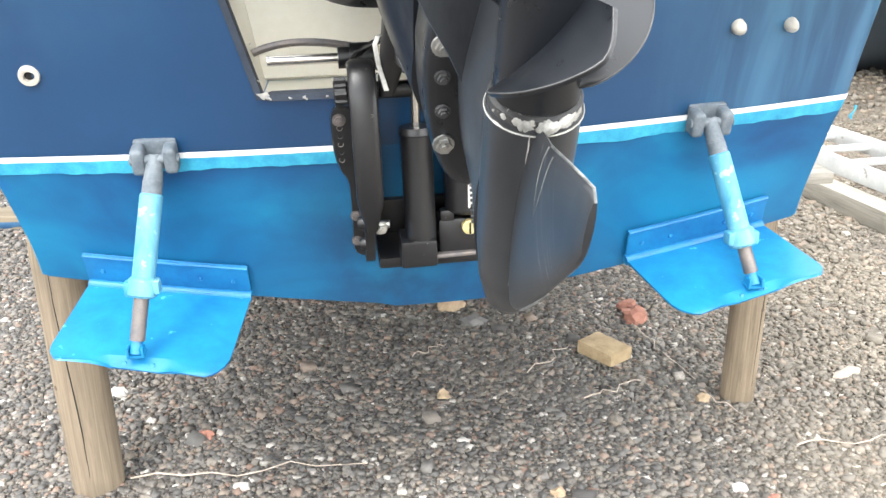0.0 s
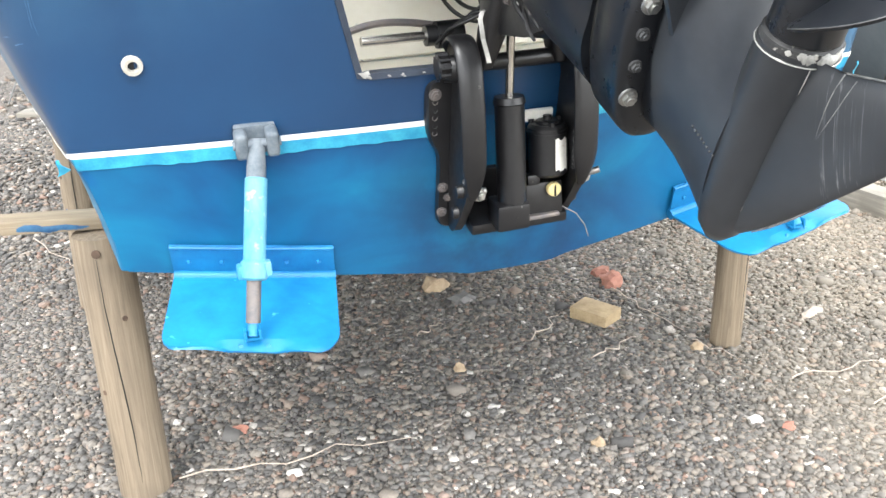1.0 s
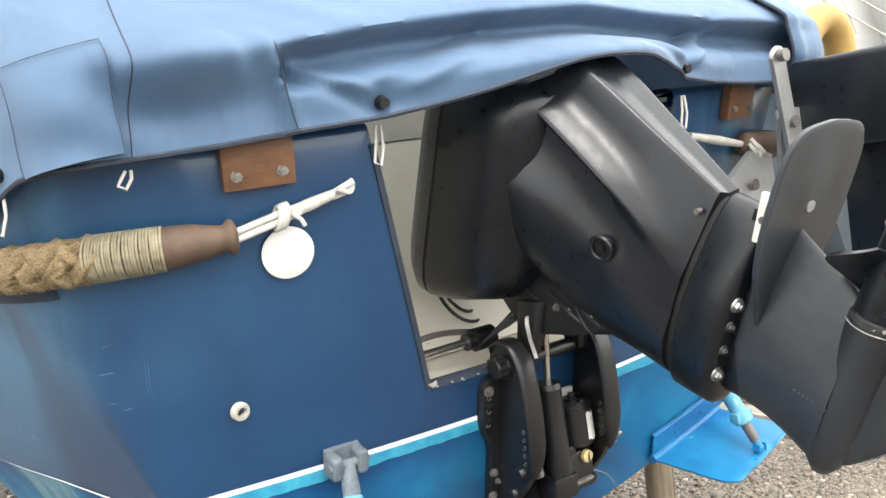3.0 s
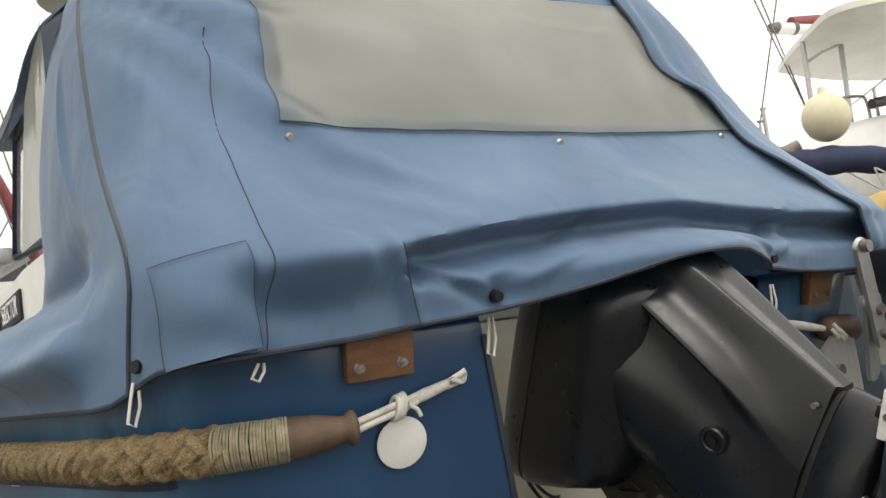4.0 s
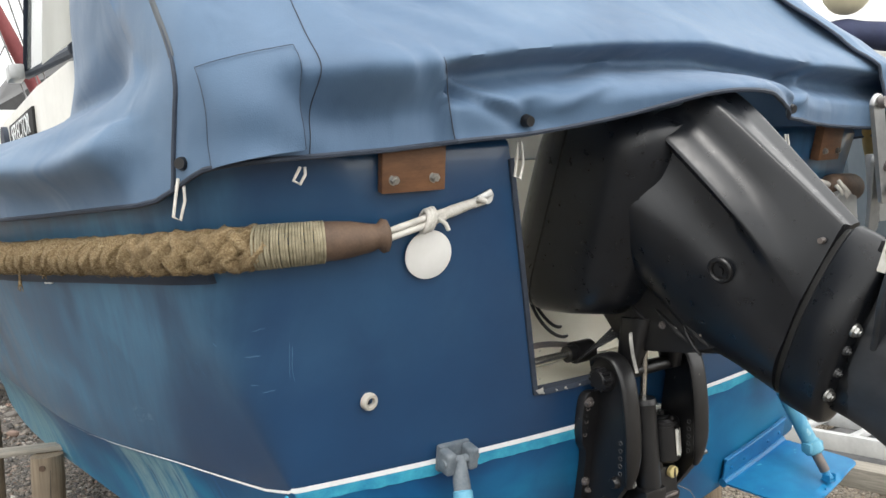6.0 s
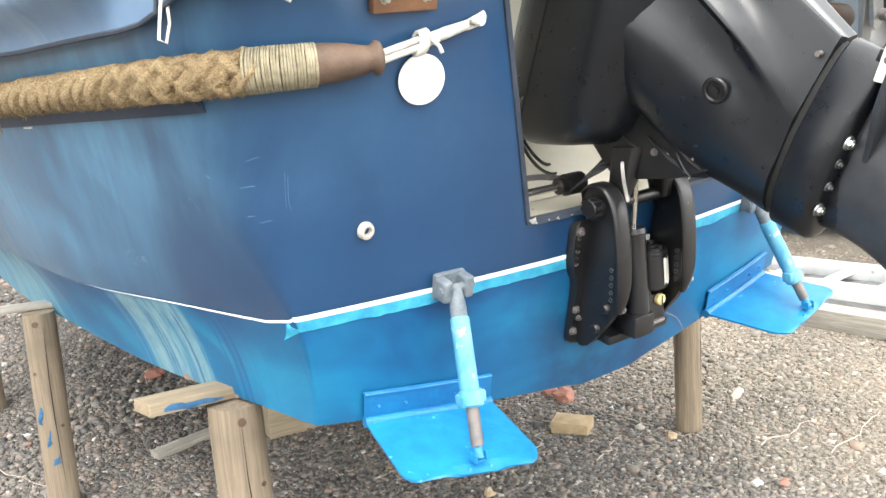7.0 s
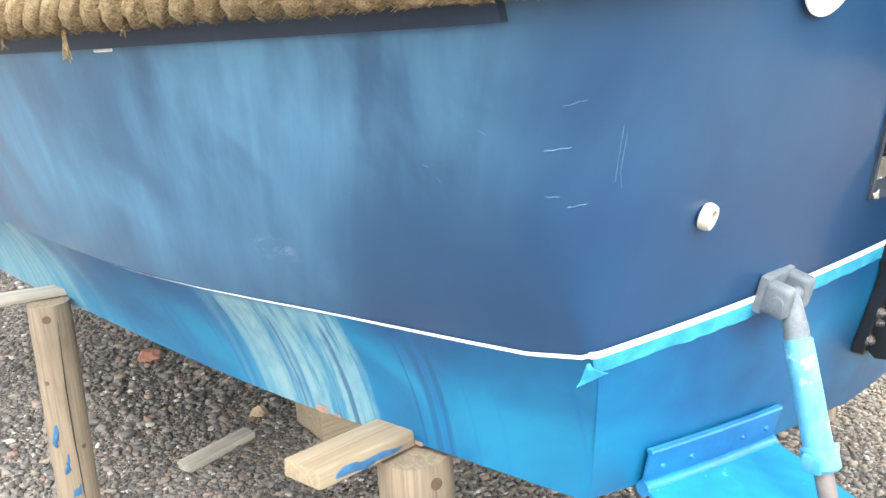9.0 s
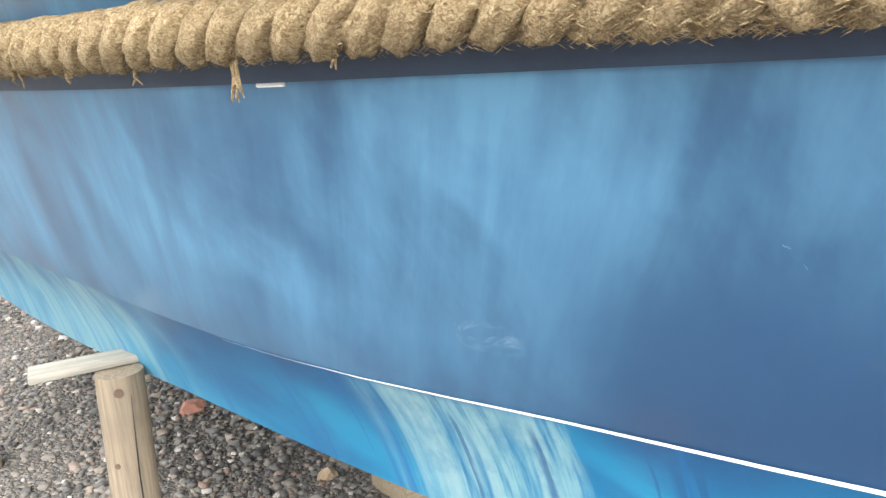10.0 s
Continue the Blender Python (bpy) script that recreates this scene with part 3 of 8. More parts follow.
def boot_side(off=0.0, rise=0.0):
    """Port half of the painted waterline: level across the stern, dipping a little along the side."""
    out = []
    for a, c in zip(corner_and_side(0.0, off), corner_and_side(-0.016, off)):
        f = ease((a.y + 0.006) / 0.04)
        p = a.lerp(c, f)
        out.append(Vector((p.x, p.y, -0.016 * f + rise)))
    return out


def open_l(w):
    return 0.278 + 0.23 * w


def open_r(w):
    return 0.26 + 0.14 * w


SILL = 0.095

# ---- motor boat ----
boat = thing("motor_boat", (0, 0, 0), "blue and white motor boat standing ashore on timber posts", "boat")

bm = B()
levels = [0.0, 0.03, 0.06, SILL, 0.14, 0.2, 0.26, 0.32, 0.38, 0.44, 0.50, SHEER]
for sgn, edge in ((-1, open_l), (1, open_r)):
    rows = []
    for w in levels:
        half = corner_and_side(w)
        u_end = half[0].x
        inner = edge(max(w, SILL))
        row = [(sgn * (inner + (u_end - inner) * k / 10), transom_v(inner + (u_end - inner) * k / 10, w), w) for k in range(10)]
        row += [(sgn * p.x, p.y, p.z) for p in boot_side()] if w == 0.0 else [(sgn * p.x, p.y, w) for p in half]
        rows.append(row)
    # rounded gunwale and side deck
    for dw, inn in ((0.012, 0.004), (0.02, 0.016), (0.022, 0.04), (0.022, 0.16)):
        rows.append([(u - sgn * inn * (1 if abs(u) > 0.62 else 0), v + (inn if v < 0.05 else 0), SHEER + dw) for u, v, _ in rows[len(levels) - 1]])
    sheet(bm, rows)
rows = []
for w in [0.0, 0.03, 0.06, SILL]:
    rows.append([(-open_l(SILL) + (open_l(SILL) + open_r(SILL)) * k / 12, transom_v(-open_l(SILL) + (open_l(SILL) + open_r(SILL)) * k / 12, w), w) for k in range(13)])
sheet(bm, rows)
bmesh.ops.remove_doubles(bm, verts=bm.verts, dist=0.0008)
hull = part("hull", bm, "hull_blue", boat, "chalky navy blue topsides with pale vertical streaks")
sol = hull.modifiers.new("skin", "SOLIDIFY")
sol.thickness, sol.offset, sol.use_rim = 0.018, -1, False

# underwater part below the boot line
bm = B()


def bottom_w(u):
    return lerp_table([(0, -0.346), (0.09, -0.345), (0.13, -0.334), (0.375, -0.298), (0.754, -0.238)], abs(u))


def keel_rise(v):
    return 0.0 if v < 3.2 else 0.55 * ((v - 3.2) / 2.0) ** 2


for sgn in (-1, 1):
    rows = []
    lev = [0.0, -0.03, -0.08, -0.13, -0.18, -0.22, -0.238]
    rows.append([(sgn * p.x, p.y, p.z) for p in boot_side()])
    for w in lev[1:]:
        rows.append([(sgn * p.x, p.y, w + (keel_rise(p.y) * (-w / 0.238))) for p in corner_and_side(w)])
    base = rows[-1]
    for f in (0.98, 0.75, 0.5, 0.17, 0.12, 0.0):
        row = []
        for u, v, w in base:
            uu = u * f
            ref = bottom_w(0.754 * f)
            row.append((uu, v + (transom_v(0.754 * f, ref) - transom_v(0.754, -0.238)) * max(0.0, 1 - max(v, 0) / 0.3), ref + keel_rise(v) * 0.9))
        rows.append(row)
    sheet(bm, rows)
fr = [k / 24 for k in range(-24, 25)]
top_u = corner_and_side(0.0)[0].x
bot_u = corner_and_side(-0.238)[0].x
rows = []
for k in range(9):
    t = k / 8
    row = []
    for f in fr:
        u0, u1 = f * top_u, f * bot_u
        wb = bottom_w(u1)
        u, w = u0 + (u1 - u0) * t, wb * t
        row.append((u, transom_v(u, w), w))
    rows.append(row)
sheet(bm, rows)
bmesh.ops.remove_doubles(bm, verts=bm.verts, dist=0.002)
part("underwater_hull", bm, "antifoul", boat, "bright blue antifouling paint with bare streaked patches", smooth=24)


def stripe_tilt(u):
    """The masked line climbs a little to starboard."""
    return 0.0135 * max(0.0, (u - 0.1) / 0.56)


def band(w0, w1, off, v_stop, port=True, starboard=True, ragged=0.0, u_from=0.0):
    bm = B()
    for sgn in ([-1] if port else []) + ([1] if starboard else []):
        def run(w, rag):
            w -= 0.0055
            half = corner_and_side(w, off)
            u_end = half[0].x
            pts = []
            start = max(u_from, 0.17 if sgn < 0 else 0.13)
            n = 46
            for k in range(n):
                u = start + (u_end - start) * k / n
                pts.append((sgn * u, transom_v(u, w) - off, w))
            pts += [(sgn * p.x, p.y, w) for p in half if p.y <= v_stop]
            pts = [(u, v - 0.268 * stripe_tilt(u), w2 + stripe_tilt(u)) for u, v, w2 in pts]
            if rag:
                pts = [(u, v, w2 + ragged * (noise.noise(Vector((u * 14, v * 5, 3))) + 0.5 * noise.noise(Vector((u * 45, 0, 9))))) for u, v, w2 in pts]
            return pts
        a, c = run(w0, True), run(w1, False)
        k = min(len(a), len(c))
        sheet(bm, [a[:k], c[:k]])
    return bm


bm = band(0.0, 0.0105, 0.0025, 0.004)
part("boot_stripe", bm, "tape_white", boat, "white masking line round the stern", smooth=60)
bm = B()
line = [p for p in boot_side(0.0023, -0.002) if -0.02 < p.y < 1.15]
sheet(bm, [[(-p.x, p.y, p.z) for p in line], [(-p.x - 0.0006, p.y, p.z + 0.0058 * max(0.12, 1 - max(p.y, 0) / 1.0)) for p in line]])
part("side_stripe", bm, "tape_white", boat, smooth=60)
bm = band(-0.023, 0.0, 0.0022, 0.006, ragged=0.0055)
part("masking_tape", bm, "tape_cyan", boat, "ragged cyan masking tape below the white line", smooth=60)
for sgn in (-1, 1):
    bm = B()
    rows = []
    a, c1, c2 = Vector((0.800, -0.006, -0.002)), Vector((0.782, -0.018, -0.018)), Vector((0.815, 0.008, -0.034))
    for i in range(6):
        t = i / 5
        rows.append([a.lerp(c1.lerp(c2, s), t) + Vector((0.004 + 0.006 * math.sin(3 * t + 2 * s), -0.004, 0.0)) for s in (0.0, 0.3, 0.6, 1.0)])
    rows = [[(sgn * p.x, p.y, p.z) for p in row] for row in rows]
    sheet(bm, rows)
    bmesh.ops.remove_doubles(bm, verts=bm.verts, dist=0.0002)
    thick(bm, 0.0008)
    part("tape_tail", bm, "tape_cyan", boat, "loose torn end of tape at the corner", smooth=60)

# engine opening edge
bm = B()
path = [(-open_l(w), transom_v(open_l(w), w) + 0.010, w) for w in (0.56, 0.45, 0.34, 0.22, SILL)]
path += [(-open_l(SILL) + k * 0.02, transom_v(open_l(SILL) - k * 0.02, SILL) + 0.010, SILL) for k in range(1, 26)]
path += [(open_r(w), transom_v(open_r(w), w) + 0.010, w) for w in (SILL, 0.22, 0.34, 0.45, 0.56)]
rng = random.Random(5)
rings = []
for i, p in enumerate(path):
    a, c = Vector(path[max(i - 1, 0)]), Vector(path[min(i + 1, len(path) - 1)])
    d = (c - a).normalized()
    nn = Vector((-d.z, 0, d.x)).normalized() * 0.0055
    p = Vector(p)
    rings.append([p + nn + Vector((0, -0.014, 0)), p - nn + Vector((0, -0.014, 0)), p - nn + Vector((0, 0.022, 0)), p + nn + Vector((0, 0.022, 0))])
loft(bm, rings)
part("opening_edge", bm, "binding", boat, "black sealed edge of the engine opening", smooth=30)
for u, w, s in ((-0.292, 0.106, 0.018), (-0.285, 0.099, 0.010), (-0.25, 0.099, 0.006), (-0.225, 0.098, 0.009), (-0.297, 0.13, 0.005), (-0.19, 0.099, 0.005), (-0.303, 0.19, 0.004)):
    bm = B()
    bmesh.ops.create_icosphere(bm, subdivisions=2, radius=1.0, matrix=Matrix.LocRotScale(Vector((u, transom_v(u, w) - 0.0045, w - 0.005)), Euler((0.25, rng.uniform(-0.5, 0.5), 0)), Vector((s * 0.55, 0.0012, s * 0.28))))
    for vv in bm.verts:
        vv.co += Vector((noise.noise(vv.co * 260), 0, noise.noise(vv.co * 260 + Vector((7, 0, 0))))) * s * 0.35
    part("paint_chip", bm, "scuffed_white", boat)
for sgn in (-1, 1):
    bm = B()
    ed = open_l if sgn < 0 else open_r
    tube(bm, [(sgn * (ed(w) + 0.004), transom_v(ed(w) + 0.004, w) - 0.0015, w) for w in (0.11, 0.2, 0.3, 0.4, 0.54)], 0.0016, 5)
    part("edge_line", bm, "scuffed_white", boat)

# engine well
for s, ed in ((-1, open_l), (1, open_r)):
    bm = B()
    v0 = [(s * (ed(w) + 0.006), transom_v(ed(w), w) + 0.03, w) for w in (SILL - 0.012, 0.56)]
    v1 = [(s * (ed(w) + 0.006), 0.45, w) for w in (SILL - 0.012, 0.56)]
    o = Vector((s * 0.015, 0, 0))
    loft(bm, [[Vector(v0[0]), Vector(v0[1]), Vector(v1[1]), Vector(v1[0])], [Vector(v0[0]) + o, Vector(v0[1]) + o, Vector(v1[1]) + o, Vector(v1[0]) + o]])
    part("well_side", bm, "cream", boat, "cream glassfibre side of the engine well")
bm = B()
box(bm, (0.0, 0.12, SILL - 0.016), (0.60, 0.40, 0.012))
part("well_floor", bm, "cream", boat, "cream floor of the engine well")
bm = B()
sheet(bm, [[(-0.42 + 0.81 * k / 8, v, w) for k in range(9)] for v, w in ((0.125, SILL - 0.008), (0.14, 0.11), (0.19, 0.17), (0.27, 0.27), (0.35, 0.40), (0.41, 0.58))])
thick(bm, 0.01)
part("well_back", bm, "cream", boat, "cream sloping back of the engine well", smooth=60)
# unseen cream panels, added on both sides to bounce light into the well
for s in (-1, 1):
    bm = B()
    box(bm, (s * 0.80, 0.30, 0.34), (0.012, 0.42, 0.44), bevel=0.003)
    part("cockpit_lining", bm, "cream", boat, "unseen cream panel added to bounce light into the engine well")
for k in range(2):
    bm = B()
    pts = []
    for j in range(19):
        a = radians(150 + 150 * j / 18)
        r = 0.085 - 0.022 * k
        pts.append((0.02 + 1.2 * r * math.cos(a), 0.135 + 0.02 * k + 0.05 * (1 - math.sin(math.pi * j / 18)), 0.222 + r * math.sin(a)))
    tube(bm, pts, 0.0042, 8)
    part("control_cable", bm, "bracket_black", boat, "black looped control cable in the well")
# drain fittings in the transom
for u, w, r in ((-0.658, 0.148, 0.0175), (0.513, 0.169, 0.0125), (0.617, 0.166, 0.012)):
    bm = B()
    n = 22
    nrm = Vector((0.213 * u / 0.8, 1.0, 0.268)).normalized()
    c = Vector((u, transom_v(u, w), w))
    x = nrm.cross(Vector((0, 0, 1))).normalized()
    y = nrm.cross(x)
    prof = [(r * 0.95, -0.002), (r * 0.95, 0.005), (r * 0.84, 0.010), (r * 0.52, 0.010), (r * 0.45, 0.006), (r * 0.42, -0.004)] if r > 0.015 else [(r, -0.002), (r, 0.010), (r * 0.8, 0.019), (r * 0.4, 0.023), (0.001, 0.024)]
    rows = [[c - nrm * h + rr * (x * math.cos(2 * math.pi * k / n) + y * math.sin(2 * math.pi * k / n)) for k in range(n + 1)] for rr, h in prof]
    sheet(bm, rows)
    bmesh.ops.remove_doubles(bm, verts=bm.verts, dist=0.0003)
    fitting = part("drain_fitting", bm, "fitting_plastic", boat, "cream plastic skin fitting")
    if r > 0.015:
        bm = B()
        cyl(bm, c + nrm * 0.003, c - nrm * 0.001, r * 0.46)
        part("drain_bore", bm, "dark_hole", fitting)

# teak pads with bolts under the canopy
for s, uc in ((-1, -0.605), (1, 0.588)):
    bm = B()
    v = transom_v(uc, 0.56) - 0.012
    box(bm, (uc, v, 0.558), (0.115, 0.022, 0.085), (15, 0, -math.degrees(math.atan(0.2656 * uc / 1.0)) * -1), 0.003)
    pad = part("teak_pad", bm, "teak", boat, "varnished teak pad bolted to the transom")
    for du in (-0.036, 0.036):
        bm = B()
        hexbolt(bm, (uc + du, transom_v(uc + du, 0.537) - 0.022, 0.537), (0.2 * uc, -1, -0.26), 0.0075, 0.007)
        part("bolt", bm, "steel", pad)

# rubbing strake on the side
bm = B()
for sgn in (-1, 1):
    rings = []
    for p_lo, p_hi in zip(corner_and_side(0.387), corner_and_side(0.435)):
        if p_lo.y < 0.0:
            continue
        lo = Vector((sgn * p_lo.x, p_lo.y, 0.387))
        hi = Vector((sgn * p_hi.x, p_hi.y, 0.435))
        o = Vector((sgn, -0.25, 0)).normalized() * 0.018
        rings.append([lo, lo + o * 0.8, lo + o + Vector((0, 0, 0.012)), hi + o - Vector((0, 0, 0.012)), hi + o * 0.8, hi])
    loft(bm, rings)
part("rubbing_strake", bm, "rubber_dark", boat, "dark rubber rubbing strake", smooth=50)
bm = B()
for v0, v1, w in ((0.62, 0.66, 0.384),):
    pts = [(-side_u(v0 + (v1 - v0) * k / 4, w) - 0.002, v0 + (v1 - v0) * k / 4, w) for k in range(5)]
    tube(bm, pts, 0.0025, 5)
part("sealant", bm, "tape_white", boat)

# scratches


def on(v, w):
    """The port skin at v, w."""
    hs = corner_and_side(w, 0.0008)
    for a, c in zip(hs, hs[1:]):
        if a.y <= v <= c.y:
            f = (v - a.y) / (c.y - a.y)
            return (-(a.x + (c.x - a.x) * f), v, w)
    return (-hs[0].x, hs[0].y, w)


SCRATCHES = [(-0.022, 0.299, -0.041, 0.305, 0.0006), (0.001, 0.253, -0.023, 0.256, 0.0010), (0.009, 0.201, -0.005, 0.202, 0.0006), (-0.008, 0.188, -0.025, 0.192, 0.0007), (0.060, 0.278, 0.052, 0.272, 0.0005),
             (0.147, 0.234, 0.141, 0.232, 0.0006), (0.133, 0.218, 0.130, 0.213, 0.0004), (-0.059, 0.275, -0.051, 0.240, 0.0004), (-0.051, 0.240, -0.045, 0.212, 0.0005), (-0.060, 0.268, -0.050, 0.225, 0.0005), (-0.050, 0.225, -0.048, 0.205, 0.0004)]
for v0, w0, v1, w1, r in SCRATCHES:
    bm = B()
    r *= 0.48
    tube(bm, [on(v0 + (v1 - v0) * k / 6, w0 + (w1 - w0) * k / 6 + 0.0008 * math.sin(k * 2.1)) for k in range(7)], [r * 0.4] + [r] * 5 + [r * 0.4], 4)
    part("scratch", bm, "faint_scratch", boat)
# flaked bottom edge where bare laminate shows
for v0, w0, a in ((0.545, -0.231, 0.030), (0.510, -0.234, 0.016), (0.337, -0.236, 0.017)):
    bm = B()
    rows = []
    for i in range(5):
        w = w0 + a * 0.5 * (i / 4 - 0.5)
        rows.append([Vector((-side_u(v0 + a * (k / 6 - 0.5) + 0.003 * noise.noise(Vector((i, k, a * 90))), w) - 0.0016, v0 + a * (k / 6 - 0.5) * (1 - 0.25 * abs(i - 2) / 2) + 0.004 * noise.noise(Vector((i * 1.7, k * 1.3, 2))), w + 0.003 * noise.noise(Vector((k * 1.3, i, 5))))) for k in range(7)])
    sheet(bm, rows)
    part("flaked_spot", bm, "flaked_laminate", boat, "bare pinkish laminate where paint flaked", smooth=60)

# cabin ahead of the canopy
cab_u = 0.87
bm = B()
prism(bm, [(0.45, 0.56), (0.45, 0.90), (1.15, 0.965), (1.75, 0.985), (2.75, 1.0), (3.0, 0.80), (3.4, 0.56)], 0, -cab_u, cab_u)
bmesh.ops.bevel(bm, geom=bm.edges[:], offset=0.03, segments=3, affect="EDGES")
part("cabin_side", bm, "cabin_white", boat, "white cabin side")
bm = B()
win = [(1.16, 1.00), (1.10, 1.42), (1.72, 1.44), (2.02, 1.07)]
tube(bm, [(-cab_u + 0.02, v, w) for v, w in win], 0.018, 8, close=True)
part("window_frame", bm, "binding", boat, "dark rubber window frame")
bm = B()
prism(bm, win, 0, -cab_u + 0.016, -cab_u + 0.022)
pane = part("window_pane", bm, "glass", boat, "side window pane")
pane.visible_shadow = False
bm = B()
prism(bm, [(1.06, 1.43), (1.08, 1.455), (1.95, 1.49), (1.98, 1.46), (1.8, 1.44)], 0, -cab_u - 0.03, cab_u + 0.03)
part("cabin_roof", bm, "rubber_dark", boat, "dark edge of the cabin roof")
bm = B()
box(bm, (-cab_u - 0.035, 1.93, 1.06), (0.05, 0.10, 0.055), bevel=0.008)
part("navigation_lamp", bm, "alu", boat)
bm = B()
box(bm, (-cab_u - 0.004, 2.14, 0.88), (0.012, 0.62, 0.105), bevel=0.003)
plate = part("name_plate", bm, "dark_hole", boat, "black plate with white letters")
fc = bpy.data.curves.new("lettering", "FONT")
fc.body = "SELECTOR"
fc.size = 0.105
fc.align_x = "CENTER"
fc.align_y = "CENTER"
fc.extrude = 0.001
tmp = bpy.data.objects.new("lettering_source", fc)
scene.collection.objects.link(tmp)
dg = bpy.context.evaluated_depsgraph_get()
tm = bpy.data.meshes.new_from_object(tmp.evaluated_get(dg))
bpy.data.objects.remove(tmp)
tm.transform(Matrix.Translation((-cab_u - 0.012, 2.14, 0.88)) @ Matrix.Rotation(radians(-90), 4, "Z") @ Matrix.Rotation(radians(90), 4, "X"))
tm.materials.clear()
tm.materials.append(MATS["tape_white"])
let = new("lettering", tm)
let.parent = plate
bm = B()
cyl(bm, (-cab_u, 2.62, 0.88), (-cab_u - 0.02, 2.62, 0.88), 0.07, n=24)
part("porthole", bm, "binding", boat)
bm = B()
for v in (3.1, 3.9):
    tube(bm, [(-0.98, v, 0.56), (-0.98, v, 1.02)], 0.014, 8)
tube(bm, [(-0.99, 2.9, 0.66), (-0.99, 3.1, 1.0), (-0.95, 3.9, 1.02), (-0.6, 4.6, 1.02)], 0.014, 8)
part("guard_rail", bm, "steel", boat, "stainless guard rail")

# ---- trim tabs ----


def trim_tab(sgn, drop, foot_w, hinge_w):
    ob = thing("trim_tab", (sgn * 0.51, -0.02, -0.25), "sky-blue sprayed steel trim tab with its ram on the transom", "trim tab", group="pair of trim tabs")
    ui, uo = 0.365, 0.659

    def P(u, v, w):
        return (sgn * u, v, w)

    def edge_w(u):
        return hinge_w + 0.041 * (u - ui) / (uo - ui)

    n = 10
    rows = []
    for dw, off in ((0.008, 0.004), (0.004, 0.011), (-0.045, 0.012), (-0.050, 0.008)):
        rows.append([P(ui + (uo - ui) * k / n, transom_v(ui + (uo - ui) * k / n, edge_w(ui + (uo - ui) * k / n) + dw) - off, edge_w(ui + (uo - ui) * k / n) + dw) for k in range(n + 1)])
    bm = B()
    sheet(bm, rows)
    thick(bm, 0.004)
    plate = part("hinge_plate", bm, "hinge_blue", ob, "blue hinge leaf riveted to the transom")
    bm = B()
    tube(bm, [P(ui + (uo - ui) * k / 8, transom_v(ui + (uo - ui) * k / 8, edge_w(ui + (uo - ui) * k / 8)) - 0.010, edge_w(ui + (uo - ui) * k / 8) + 0.003) for k in range(9)], 0.0045, 8)
    part("rolled_edge", bm, "hinge_blue", plate)
    for k in range(5):
        u = ui + 0.03 + (uo - ui - 0.06) * k / 4
        if abs(u - 0.50) < 0.03:
            continue
        bm = B()
        w = edge_w(u) - 0.026
        cyl(bm, P(u, transom_v(u, w) - 0.010, w), P(u, transom_v(u, w) - 0.016, w), 0.0055, 0.003, 10)
        part("rivet", bm, "hinge_blue", plate)
    bm = B()
    hp = [P(ui + (uo - ui) * k / 6, transom_v(ui + (uo - ui) * k / 6, edge_w(ui + (uo - ui) * k / 6) - 0.058) - 0.012, edge_w(ui + (uo - ui) * k / 6) - 0.058) for k in range(7)]
    tube(bm, hp, 0.0115, 12)
    part("hinge_pin", bm, "hinge_blue", ob)
    # plate with rounded after corners, its after edge folded down along a curve
    bm = B()
    m = 30
    rows = []
    for j in range(21):
        row = []
        for k in range(m + 1):
            f = k / m
            bend = min(1.0, max(0.0, (min(f - 0.15, 0.84 - f)) / 0.17))
            tc = 0.960 - 0.072 * bend
            t = tc * (j / 16) if j <= 16 else tc + (1 - tc) * (j - 16) / 4
            cut = 0.0 if t < 0.80 else 0.034 * (1 - math.sqrt(max(0.0, 1 - ((t - 0.80) / 0.2) ** 2)))
            u = (ui + 0.034 * t + cut) + ((uo + 0.036 * t - cut) - (ui + 0.034 * t + cut)) * f
            wh = edge_w(ui + (uo - ui) * f) - 0.060
            vh = transom_v(ui + (uo - ui) * f, wh) - 0.012
            fold = max(0.0, t - tc) * 0.2 * bend
            row.append(P(u, vh - 0.208 * t + fold * 0.16, wh - drop * t - fold * 0.34 + 0.004 * math.sin(math.pi * f) * t))
        rows.append(row)
    sheet(bm, rows)
    thick(bm, 0.005)

    def lip_at(f):
        k = round(f * m)
        return Vector(rows[18][k]) + Vector((0, -0.003, 0.002))

    tab = part("plate", bm, "tab_blue", ob, "bright sky-blue tab plate with a bent lip", smooth=16)
    # paler tube on the fold: worn edge plus the fillet's highlight as colour
    bm = B()
    tube(bm, [Vector(rows[16][k]) + Vector((0, 0, 0.0002)) for k in range(4, 27)], 0.0009, 6)
    part("crease", bm, "ram_blue", tab, "pale worn crease with its highlight painted in")
    for du in (-0.030, 0.016):
        bm = B()
        at = lip_at(0.5 + du / 0.3)
        cyl(bm, Vector(at) + Vector((0, 0.003, -0.001)), Vector(at) + Vector((0, -0.003, 0.002)), 0.0055, 0.0035, 10)
        part("rivet", bm, "tab_blue", tab)
    # bracket
    top = Vector(P(0.483, transom_v(0.485, 0.0) - 0.028, 0.002))
    bm = B()
    box(bm, top + Vector((0, 0.022, 0.004)), (0.070, 0.014, 0.054), (15, 0, 0), 0.004)
    for s in (-1, 1):
        box(bm, top + Vector((s * 0.026, 0.002, 0.0)), (0.022, 0.036, 0.046), (15, 0, 0), 0.008, 3)
    br = part("bracket", bm, "ram_grey", ob, "grey corroded ram bracket")
    bm = B()
    cyl(bm, top + Vector((-0.040, -0.004, 0.0)), top + Vector((0.040, -0.004, 0.0)), 0.008)
    part("pin", bm, "ram_grey", br)
    foot = Vector(P(0.541, -0.187, foot_w + 0.002))
    ax = (foot - top).normalized()
    L = (foot - top).length
